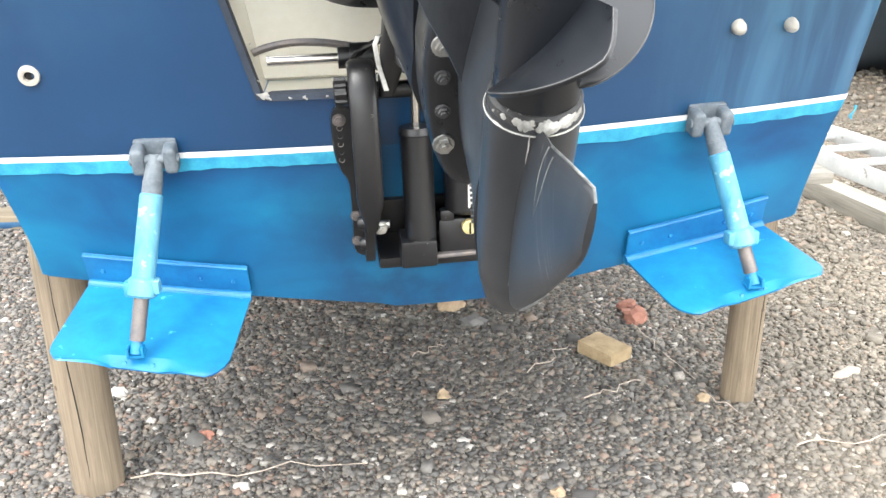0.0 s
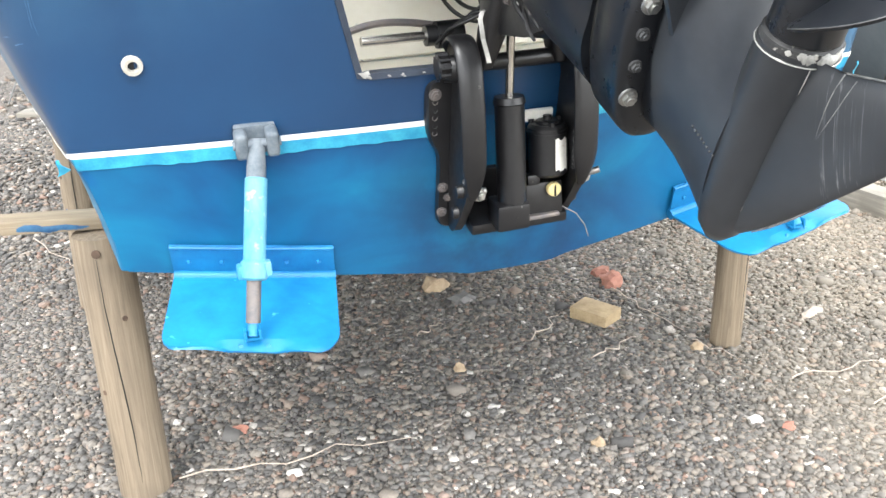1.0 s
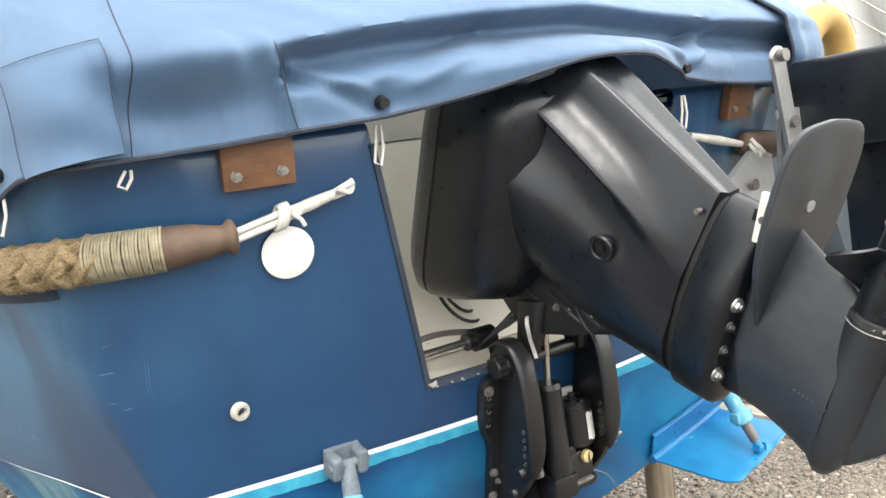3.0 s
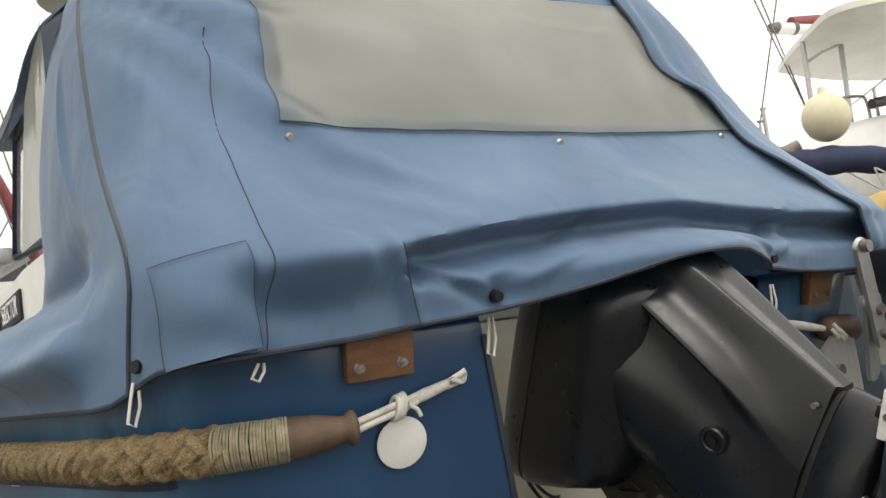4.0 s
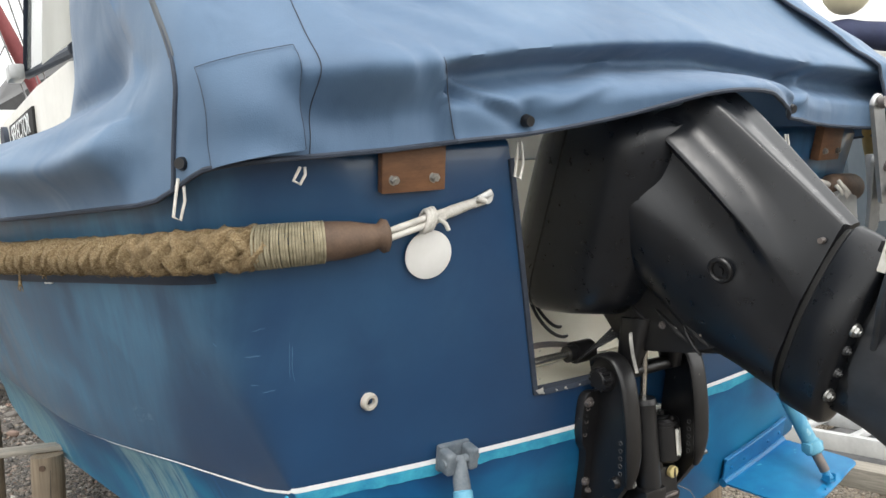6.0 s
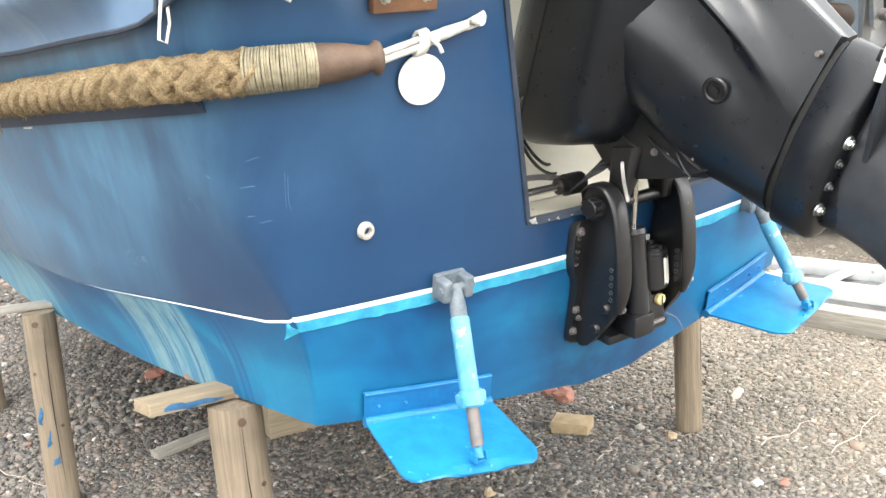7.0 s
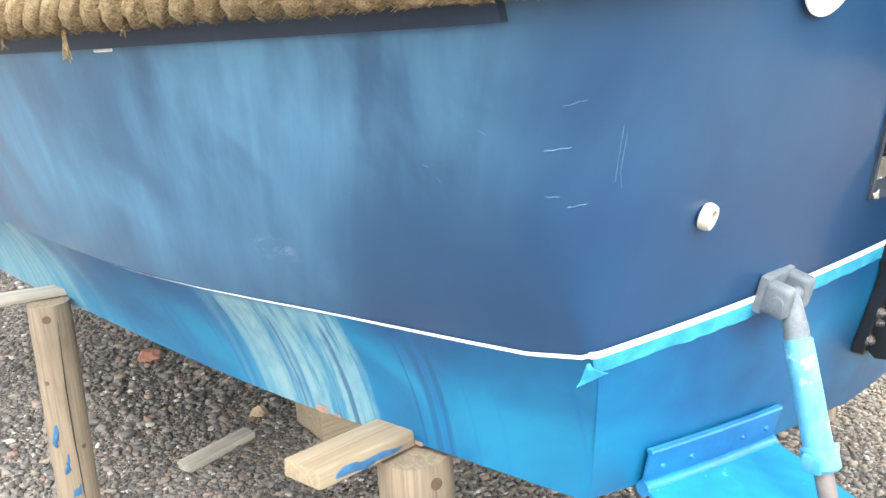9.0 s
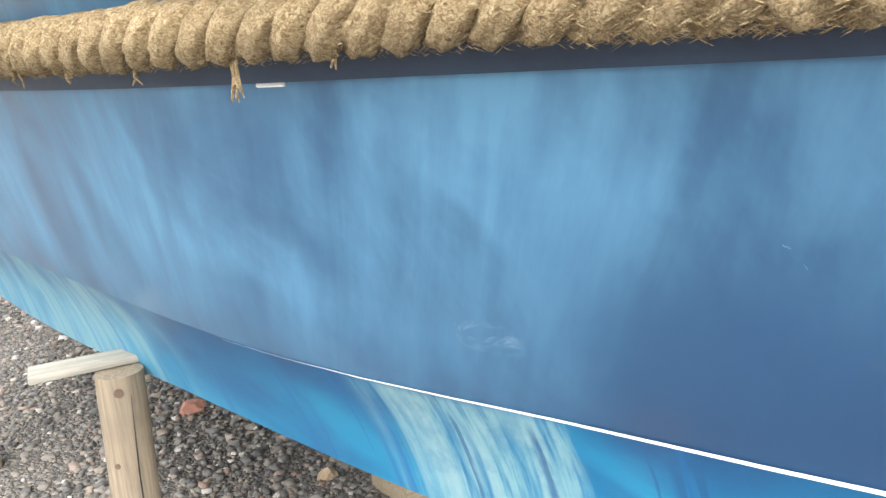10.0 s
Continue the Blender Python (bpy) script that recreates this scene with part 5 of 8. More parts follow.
    if sg < 0:
        cyl(bm, a + Vector((0.004, 0, 0)), a + Vector((0.034, -0.004, -0.001)), 0.0068, n=12)
        hexbolt(bm, a + Vector((0.018, -0.012, -0.004)), (0.35, -0.9, -0.1), 0.0085, 0.007)
    else:
        cyl(bm, a, a + Vector((0.040, -0.020, 0.014)), 0.0065, n=12)
        hexbolt(bm, a + Vector((0.010, -0.018, 0.004)), (0.2, -1, 0), 0.0085, 0.006)
    part("trim_pin", bm, "steel", cb, "bright trim pin")
bm = B()
box(bm, (-0.03, -0.085, -0.190), (0.19, 0.095, 0.022), (12, 0, 0), 0.006)
box(bm, (-0.03, -0.045, -0.15), (0.18, 0.02, 0.10), (15, 0, 0), 0.006)
box(bm, (-0.058, -0.146, -0.168), (0.062, 0.06, 0.05), (6, 0, 0), 0.006)
part("bracket_bridge", bm, "bracket_black", motor)
bm = B()
cyl(bm, (-0.175, -0.150, 0.106), (0.115, -0.150, 0.106), 0.014, n=18, bevel=0.003)
cyl(bm, (-0.180, -0.150, 0.106), (-0.158, -0.150, 0.106), 0.021, n=12, bevel=0.003)
for k in range(10):
    a = 2 * math.pi * k / 10
    cyl(bm, (-0.178, -0.150 + 0.021 * math.cos(a), 0.106 + 0.021 * math.sin(a)), (-0.160, -0.150 + 0.021 * math.cos(a), 0.106 + 0.021 * math.sin(a)), 0.004, n=6)
part("tilt_tube", bm, "bracket_black", motor, "black tilt tube with a knurled nut")
for sg, ua in ((-1, -0.098), (1, 0.040)):
    # arm of the swivel bracket reaching down to the pivot
    bm = B()
    rings = []
    for k in range(9):
        t = k / 8
        c = Vector((ua, -0.150, 0.098)).lerp(Vector((-0.02 + (ua + 0.02) * 0.62, -0.178, 0.222)), t)
        hu, hv = 0.013 + 0.016 * t, 0.022 + 0.020 * t
        rings.append([c + Vector((hu * math.copysign(abs(math.cos(a)) ** 0.6, math.cos(a)), hv * math.copysign(abs(math.sin(a)) ** 0.6, math.sin(a)), 0)) for a in [2 * math.pi * j / 20 for j in range(20)]])
    loft(bm, rings)
    part("swivel_arm", bm, "bracket_black", motor, smooth=60)
bm = B()
for k in range(5):
    tube(bm, [(-0.155 + 0.012 * k, -0.075 - 0.006 * k, 0.135 + 0.01 * k), (-0.14 + 0.014 * k, -0.105, 0.16 + 0.008 * k), (-0.11 + 0.016 * k, -0.125, 0.175 + 0.005 * k), (-0.07 + 0.012 * k, -0.13, 0.19)], 0.0032, 8)
wl = part("wiring_loom", bm, "bracket_black", motor, "bundle of black wires behind the bracket", smooth=80)
wl["kind"] = "stuff"
# swivel bracket: ribbed casting from the tilt tube up to the leg
bm = B()
sw = [E(-0.055, 0.238), E(-0.06, 0.31), E(0.03, 0.41), E(0.262, 0.395), E(0.272, 0.318), E(0.20, 0.278)]
prism(bm, [(p.y, p.z) for p in sw] + [(-0.198, 0.156), (-0.118, 0.156)], 0, -0.084, 0.046)
bmesh.ops.bevel(bm, geom=bm.edges[:], offset=0.014, segments=3, affect="EDGES")
sb = part("swivel_bracket", bm, "bracket_black", motor, "black ribbed swivel bracket casting", smooth=50)
for s0, p0, s1, p1, r in ((0.06, 0.372, 0.215, 0.350, 0.0055), (0.10, 0.322, 0.20, 0.300, 0.0045), (0.145, 0.345, 0.245, 0.318, 0.0055), (0.02, 0.30, 0.09, 0.285, 0.004), (0.175, 0.325, 0.232, 0.292, 0.004)):
    bm = B()
    a, c = E(s0, p0, -0.0625), E(s1, p1, -0.0620)
    tube(bm, [a, a.lerp(c, 0.3) + Vector((-0.004, 0, 0)), a.lerp(c, 0.7) + Vector((-0.005, 0, 0)), c], [r * 0.6, r, r, r * 0.6], 8)
    part("rib", bm, "bracket_black", sb)
for s, p, q, r in ((0.055, 0.262, -0.084, 0.0065), (0.13, 0.30, -0.084, 0.006), (0.222, 0.335, -0.084, 0.005), (0.05, 0.335, -0.083, 0.005)):
    bm = B()
    hexbolt(bm, E(s, p, q + 0.019), (-1, -0.2, -0.1), r, 0.005)
    part("bolt", bm, "rod_grey", sb)
for s, p, a in ((0.122, 0.362, 0.011), (0.112, 0.366, 0.007), (0.215, 0.300, 0.006), (0.16, 0.312, 0.004)):
    bm = B()
    bmesh.ops.create_icosphere(bm, subdivisions=2, radius=1.0, matrix=Matrix.LocRotScale(E(s, p, -0.0655), Euler((0.6, 0, 0.1)), Vector((0.0016, a, a * 0.6))))
    for vv in bm.verts:
        vv.co += Vector((0, noise.noise(vv.co * 200), noise.noise(vv.co * 200 + Vector((7, 0, 0))))) * a * 0.6
    part("paint_chip", bm, "scuffed_white", sb, "bare pale chip in the paint")
# tilt ram and pump
bm = B()
cyl(bm, (-0.052, -0.150, -0.175), (-0.052, -0.150, 0.035), 0.0265, n=24, bevel=0.004)
ram = part("tilt_cylinder", bm, "bracket_black", motor, "dark green-black tilt cylinder")
bm = B()
cyl(bm, (-0.052, -0.150, 0.033), (-0.052, -0.150, 0.044), 0.029, 0.026, n=24)
part("gland", bm, "bracket_black", ram)
bm = B()
cyl(bm, (-0.052, -0.150, 0.04), (-0.050, -0.172, 0.225), 0.0075, n=16)
part("tilt_rod", bm, "chrome_rod", motor, "bright tilt ram rod")
bm = B()
box(bm, (-0.050, -0.172, 0.235), (0.034, 0.03, 0.04), (10, 0, 0), 0.008)
part("rod_eye", bm, "bracket_black", motor)
bm = B()
cyl(bm, (0.031, -0.122, -0.114), (0.031, -0.122, -0.018), 0.037, n=28, bevel=0.006)
cyl(bm, (0.031, -0.122, -0.034), (0.031, -0.122, -0.028), 0.0385, n=28, bevel=0.001)
pump = part("tilt_motor", bm, "bracket_black", motor, "black tilt pump motor")
bm = B()
cyl(bm, (0.031, -0.122, -0.020), (0.031, -0.122, -0.012), 0.022, n=20, bevel=0.002)
cyl(bm, (0.031, -0.122, -0.013), (0.031, -0.122, -0.004), 0.008, n=12)
for a in (0.4, 2.5, 4.6):
    cyl(bm, (0.031 + 0.030 * math.cos(a), -0.122 + 0.030 * math.sin(a), -0.020), (0.031 + 0.030 * math.cos(a), -0.122 + 0.030 * math.sin(a), -0.012), 0.0055, n=8)
part("motor_cap", bm, "bracket_black", pump)
bm = B()
rows = []
for k in range(6):
    a = radians(-92 + 8 * k)
    rows.append([(0.031 + 0.0384 * math.cos(a), -0.122 + 0.0384 * math.sin(a), w + 0.003 * math.sin(k * 2.0)) for w in (-0.100, -0.080, -0.060, -0.042)])
sheet(bm, rows)
part("sticker", bm, "label_white", pump, "stained white label")
bm = B()
box(bm, (0.018, -0.105, -0.158), (0.075, 0.06, 0.066), (0, 0, 0), 0.008)
box(bm, (-0.004, -0.128, -0.118), (0.024, 0.024, 0.02), (0, 0, 0), 0.004)
res = part("reservoir", bm, "bracket_black", motor)
bm = B()
cyl(bm, (0.034, -0.134, -0.138), (0.034, -0.147, -0.140), 0.0135, n=20, bevel=0.002)
valve = part("filler_cap", bm, "brass", res, "pale yellow slotted cap")
bm = B()
box(bm, (0.034, -0.1476, -0.140), (0.003, 0.002, 0.02))
part("slot", bm, "dark_hole", valve)
bm = B()
box(bm, (-0.02, -0.14, -0.188), (0.13, 0.016, 0.008), (0, 0, 4), 0.003)
part("drip_edge", bm, "rod_grey", res)
# steering rod through the opening
bm = B()
cyl(bm, (-0.285, -0.060, 0.148), (-0.150, -0.050, 0.146), 0.0085, n=14)
rod = part("steering_rod", bm, "chrome_rod", motor, "bright steering rod")
bm = B()
cyl(bm, (-0.168, -0.051, 0.146), (-0.146, -0.050, 0.146), 0.018, n=14)
cyl(bm, (-0.148, -0.050, 0.146), (-0.10, -0.05, 0.146), 0.024, n=14)
part("steering_nut", bm, "bracket_black", rod)
bm = B()
tube(bm, [(-0.31 + 0.20 * k / 16, -0.03 + 0.02 * k / 16, 0.158 + 0.016 * math.sin(math.pi * (k / 16) ** 0.8) - 0.006 * k / 16) for k in range(17)], 0.0065, 8)
part("steering_cable", bm, "rod_grey", rod)
bm = B()
pts = [Vector(p) for p in ((-0.082, -0.165, 0.196), (-0.106, -0.182, 0.194), (-0.112, -0.187, 0.182), (-0.108, -0.186, 0.15), (-0.098, -0.184, 0.110))]
sheet(bm, [[p + Vector((-0.0036, 0.001, 0)), p + Vector((0.0036, -0.001, 0))] for p in pts])
thick(bm, 0.0025)
part("trim_strap", bm, "scuffed_white", motor, "pale metal strap")
bm = B()
box(bm, (0.020, transom_v(0.02, 0.0) - 0.016, -0.006), (0.060, 0.010, 0.022), (15, 0, 0), 0.003)
part("bracket_anode", bm, "label_white", motor, "pale zinc block behind the pump")
bm = B()
tube(bm, [(0.05, -0.14, -0.175), (0.075, -0.15, -0.19), (0.092, -0.15, -0.215), (0.10, -0.15, -0.24)], 0.0012, 5)
part("loose_wire", bm, "rod_grey", motor)

# ---- canopy ----
canopy = thing("cockpit_canopy", (0, 0.3, 0.6), "faded blue canvas cockpit canopy with a milky vinyl window", "boat canopy")
BACK = [(0.50, -0.245), (0.60, -0.250), (0.66, -0.258), (0.72, -0.245), (0.78, -0.200), (0.86, -0.128), (0.955, -0.060), (1.10, 0.005), (1.25, 0.062), (1.36, 0.108), (1.46, 0.155)]
HALF = [(0.50, 0.958), (0.58, 0.958), (0.66, 0.958), (0.75, 0.96), (0.90, 0.965), (1.10, 0.955), (1.25, 0.935), (1.36, 0.895), (1.46, 0.80)]
HALF_S = [(0.50, 0.99), (0.66, 0.985), (0.75, 0.965), (0.90, 0.90), (1.10, 0.83), (1.25, 0.785), (1.36, 0.725), (1.46, 0.62)]
FORE = [(0.50, 1.85), (0.64, 1.75), (0.70, 1.3), (0.76, 0.75), (0.84, 0.56), (0.95, 0.52), (1.25, 0.50), (1.44, 0.52)]


def hem(u):
    return smooth_table([(-1.0, 0.562), (-0.94, 0.568), (-0.75, 0.576), (-0.55, 0.589), (-0.40, 0.597), (-0.25, 0.616), (-0.09, 0.646), (0.05, 0.646), (0.18, 0.626), (0.35, 0.600), (0.6, 0.585), (1.0, 0.57)], u)


def crease(u, w, a, b, wide, high):
    """A soft raised fold along the line from a to b."""
    du, dw = b[0] - a[0], b[1] - a[1]
    ln = math.hypot(du, dw)
    al = ((u - a[0]) * du + (w - a[1]) * dw) / ln
    ac = ((u - a[0]) * dw - (w - a[1]) * du) / ln
    if not 0 < al < ln:
        return 0.0
    return high * math.sin(math.pi * (al / ln) ** 0.7) * (gauss(ac, wide) - 0.6 * gauss(ac - 1.9 * wide, wide))


def ridge_w(u):
    return smooth_table([(-1.0, 0.70), (-0.58, 0.722), (-0.40, 0.742), (-0.20, 0.757), (0.05, 0.766), (0.20, 0.755), (0.37, 0.738), (0.60, 0.722), (1.0, 0.70)], u)


def seam_u(w):
    return -0.588 + 0.030 * (0.722 - w) / 0.128


def folds(u, w):
    """How far the back panel stands out (aft) at u, w."""
    d = ridge_w(u) - w
    slack = ease((u - seam_u(w)) / 0.014) * ease((0.86 - u) / 0.12)
    # the skirt thrown out over the engine
    out = 0.150 * gauss(u + 0.02, 0.25 if u < -0.02 else 0.34) * ease((d - 0.035) / 0.075)
    out += 0.030 * gauss(u + 0.02, 0.35) * gauss(w - 0.80, 0.09)
    # slack canvas doubled under a sharp ridge
    crest = 0.044 * (gauss(d, 0.085) if d < 0 else 1.0)
    out += ease((u + 0.80) / 0.20) * crest * (1.0 if d < 0 else 1.0 - 0.55 * ease(d / 0.09))
    if d > 0:
        out -= slack * (0.074 * ease(d / 0.026) - 0.066 * ease((d - 0.030) / 0.055))
    for ub, wb in ((-0.405, 0.622), (0.29, 0.628)):
        out -= 0.026 * gauss(u - ub, 0.035) * gauss(w - wb, 0.03)
    out += slack * (crease(u, w, (-0.60, 0.725), (-0.40, 0.622), 0.011, 0.020) + crease(u, w, (-0.15, 0.73), (-0.40, 0.625), 0.014, 0.016)
                    + crease(u, w, (0.47, 0.725), (0.29, 0.628), 0.012, 0.022) + crease(u, w, (0.08, 0.72), (0.29, 0.63), 0.012, 0.014))
    # the panel's own fold carries on, softer, to the patch
    left = ease((seam_u(w) + 0.012 - u) / 0.03) * ease((u + 0.88) / 0.10)
    out += left * (0.016 * gauss(d, 0.032) - 0.026 * ease(d / 0.085))
    # lighter pulls in the flat of the panel
    out += crease(u, w, (-0.62, 0.95), (-0.30, 0.77), 0.022, 0.012) + crease(u, w, (-0.66, 0.86), (-0.42, 0.745), 0.018, 0.010) + crease(u, w, (-0.64, 0.66), (-0.70, 0.80), 0.016, 0.009)
    out += 0.010 * math.sin(u * 7.0 + w * 3.0) * gauss(w - 0.95, 0.35)
    out += 0.014 * noise.noise(Vector((u * 3.2, w * 2.4, 1.7))) + 0.006 * noise.noise(Vector((u * 9, w * 6, 4.0))) + 0.0022 * noise.noise(Vector((u * 26, w * 18, 4.0)))
    # folds that fan out of the top of the port corner
    if u < -0.45:
        du, dw = u + 1.0, 1.33 - w
        ph = math.atan2(du, max(dw, 0.02))
        rr = math.hypot(du, dw)
        out += ease((-0.45 - u) / 0.15) * (0.0105 * math.sin(ph * 17 + 1.6 * noise.noise(Vector((u * 3, w * 3, 3))))
                                           + 0.006 * math.sin(ph * 31 + 2.0 * noise.noise(Vector((u * 5, w * 4, 8))))) * ease(rr / 0.2) * ease((1.05 - rr) / 0.5)
        out += ease((-0.62 - u) / 0.1) * 0.007 * math.sin(w * 38 + u * 20 + 3 * noise.noise(Vector((u * 6, w * 5, 5)))) * gauss(w - 0.65, 0.10)
    return out


def hoop_lift(w):
    """The hoops stretch the upper part of the cover upwards."""
    return 0.024 * ease((w - 1.02) / 0.40)


def back(u, w, off=0.0):
    return Vector((u, smooth_table(BACK, w) - folds(u, w) - off, w + hoop_lift(w)))


FR = 0.21


def starboard(u, w, off=0.0, bridge=False):
    """The cloth of the back panel carried round the starboard corner; bridge spans its hollows."""
    R = smooth_table(HALF_S, w)
    rho = 0.29
    fo = folds(u, w)
    if bridge:
        near = [folds(u, w + d) for d in (-0.09, -0.06, -0.03, 0.0, 0.03, 0.06, 0.09)]
        fo = max(fo, 0.6 * max(near) + 0.4 * sum(near) / 7)
    p = Vector((u, smooth_table(BACK, w) - fo - off, w))
    p.z += hoop_lift(w)
    if u > R - rho:
        t = 1 - math.sqrt(max(0.0, R - u) / rho)
        p.y = smooth_table(BACK, w) + rho * t * t - fo * (1 - t) - off * (1 - t)
        p.x += off * t
    return p


FLAP = [(0.56, 0.70), (0.64, 0.675), (0.772, 0.642), (0.884, 0.621), (0.964, 0.584), (1.023, 0.557), (1.092, 0.522), (1.123, 0.455), (1.173, 0.414), (1.244, 0.402), (1.327, 0.386), (1.385, 0.384), (1.483, 0.42)]


def ring_at(f):
    """One ring of the canopy; f = 0 at the hem, 1 at the shoulder."""
    pts = []
    def lev(u):
        h, r = hem(u), ridge_w(u)
        return h + (r - h) * f / FR if f < FR else r + (1.46 - r) * (f - FR) / (1 - FR)
    w_side = lev(1.0)
    R = smooth_table(HALF_S, w_side)
    U, V, F = smooth_table(HALF, w_side), smooth_table(BACK, w_side), smooth_table(FORE, w_side)
    rho = 0.29
    def skirt(v):
        go = ease((v + 0.085) / 0.14)
        bulge = ease((0.765 - w_side) / 0.085) * go * max(0.0, side_u(max(0.0, min(v, 2.2)), 0.58) + 0.024 - U)
        return bulge, 0.043 * ease((v + 0.13) / 0.16) * (1 - f) ** 6

    for k in range(18):
        v = F + (V + rho - F) * (1 - (1 - k / 18) ** 1.7)
        fl = 0.016 * noise.noise(Vector((v * 3.0, w_side * 2.5, 7.0))) + 0.010 * math.sin(v * 9 + w_side * 5) * max(0, 1 - f * 1.4)
        bulge, drop = skirt(v)
        bulge += 0.062 * gauss(w_side - 0.652 + 0.020 * math.sin(v * 6.0), 0.034) * ease((v + 0.10) / 0.18)
        drape = ease((0.86 - w_side) / 0.12) * ease((v + 0.05) / 0.15)
        fl += drape * (0.015 * math.sin(v * 11 + w_side * 26 + 2.0 * noise.noise(Vector((v * 2.5, w_side * 4, 1)))) + 0.012 * noise.noise(Vector((v * 6, w_side * 9, 11))))
        fl = max(0.0, fl) if w_side < 0.68 else fl
        pts.append((-(U + fl + bulge), v, w_side - drop + hoop_lift(w_side)))
    for k in range(13):
        t = k / 13
        a, b2, c = Vector((-U, V + rho)), Vector((-U, V)), Vector((-U + rho, V))
        p = (1 - t) ** 2 * a + 2 * t * (1 - t) * b2 + t * t * c
        wl = w_side + (lev(-U + rho) - w_side) * t
        bulge, drop = skirt(p.y)
        pts.append((p.x - bulge, p.y - folds(p.x, wl) * ease(t * 1.4), wl - drop + hoop_lift(wl)))
    for k in range(141):
        u = -U + rho + (U + R - 2 * rho) * k / 140
        wl = lev(u)
        p = back(u, wl)
        pts.append((p.x, p.y, p.z))
    for k in range(1, 14):
        t = k / 13
        a, b2, c = Vector((R - rho, V)), Vector((R, V)), Vector((R, V + rho))
        p = (1 - t) ** 2 * a + 2 * t * (1 - t) * b2 + t * t * c
        wl = lev(R - rho) + (w_side - lev(R - rho)) * t
        pts.append((p.x, p.y - folds(p.x, wl) * (1 - t), wl + hoop_lift(wl)))
    for k in range(1, 19):
        v = V + rho + (F - V - rho) * k / 18
        pts.append((R, v, w_side - 0.02 * max(0.0, v) * (1 - f) + hoop_lift(w_side)))
    return pts


bm = B()
rows = [ring_at(FR * k / 26) for k in range(26)] + [ring_at(FR + (1 - FR) * (k / 54) ** 1.15) for k in range(55)]
last = rows[-1]
for i in range(1, 11):
    t = i / 10
    row = []
    for u, v, w in last:
        uu = u * (1 - 0.995 * t)
        vv = v + (0.50 - v) * (1 - (1 - t) ** 1.0) * 0.9
        crown = 1.655
        ww = w + (crown - w) * math.sin(t * math.pi / 2)
        row.append((uu, vv, ww + 0.004 * noise.noise(Vector((uu * 6, vv * 6, 2)))))
    rows.append(row)
sheet(bm, rows)
# the vinyl replaces the canvas inside the window
cut = [f for f in bm.faces if f.calc_center_median().y < 0.5 and 0.99 < f.calc_center_median().z < 1.35 and -0.612 < f.calc_center_median().x < 0.38 + 0.16 * (1.33 - f.calc_center_median().z) / 0.34]
bmesh.ops.delete(bm, geom=cut, context="FACES")
cover = part("canopy_cover", bm, "canvas", canopy, "faded blue canvas with soft folds", smooth=80)
sol = cover.modifiers.new("cloth", "SOLIDIFY")
sol.thickness, sol.offset = 0.003, -1
# vinyl window in the back panel
bm = B()
rows = []
TOPW, BOTW = 1.328, 0.972
for i in range(49):
    t = i / 48
    row = []
    for k in range(61):
        f = k / 60
        ul = -0.622 - 0.035 * (1 - t) ** 0.7
        ur = smooth_table(FLAP, BOTW + 0.01 + (TOPW - BOTW - 0.04) * t) + 0.012
        u = ul + (ur - ul) * f
        w0 = BOTW - 0.012 * math.sin(math.pi * f) + 0.010 * f
        w1 = TOPW + 0.003 * f
        cut = 0.013 * max(0.0, (0.08 - f) / 0.08) * max(0.0, 1 - t * 4)
        pinch = 0.007 * gauss(t - 0.80 + 0.10 * math.sin(9 * (f - 0.7)) * 0.4, 0.022) * ease((f - 0.60) / 0.08) * ease((0.93 - f) / 0.06)
        row.append(starboard(u, w0 + (w1 - w0) * t + cut, 0.006 + pinch + 0.004 * noise.noise(Vector((u * 2, t * 2, 5)))))
    rows.append(row)
sheet(bm, rows)
part("vinyl_window", bm, "vinyl", canopy, "milky clear vinyl window", smooth=80)
bm = B()
edge = [Vector(p) for p in rows[0]]
tube(bm, [p + Vector((0, -0.001, 0)) for p in edge], 0.0014, 5)
tube(bm, [Vector(r[0]) for r in rows], 0.0006, 5)
part("window_stitching", bm, "binding", canopy)
# starboard piped edge along the back panel's side
bm = B()
rows2 = []
for i in range(64):
    w = 1.455 - 0.865 * i / 63
    u0 = smooth_table(FLAP, w)
    u1 = min(u0 + 0.17, smooth_table(HALF_S, w) - 0.03)
    row = []
    for k in range(11):
        g = k / 10
        lift = 0.010 + 0.018 * gauss(g - 0.16, 0.14) + 0.010 * noise.noise(Vector((g * 2, w * 9, 6))) * (1 - g) * 1.2
        row.append(starboard(u0 + (u1 - u0) * g, w, max(0.004, lift), True))
    rows2.append(row)
sheet(bm, rows2)
thick(bm, 0.004)
part("flap_edge", bm, "canvas", canopy, "overlapping blue flap edge with dark piping", smooth=80)
bm = B()
tube(bm, [r[0] + Vector((-0.002, -0.002, 0)) for r in rows2], 0.0042, 6)
part("piping", bm, "binding", canopy, "dark piping")
# seams on the port side, hem binding
bm = B()
def on_cloth(f, c, off=0.001):
    """The cloth at ring f and column c, a little outside it."""
    ring = ring_at(f)
    lo = int(c)
    return Vector(ring[lo]).lerp(Vector(ring[lo + 1]), c - lo) + Vector((-0.5, -0.85, 0)) * off


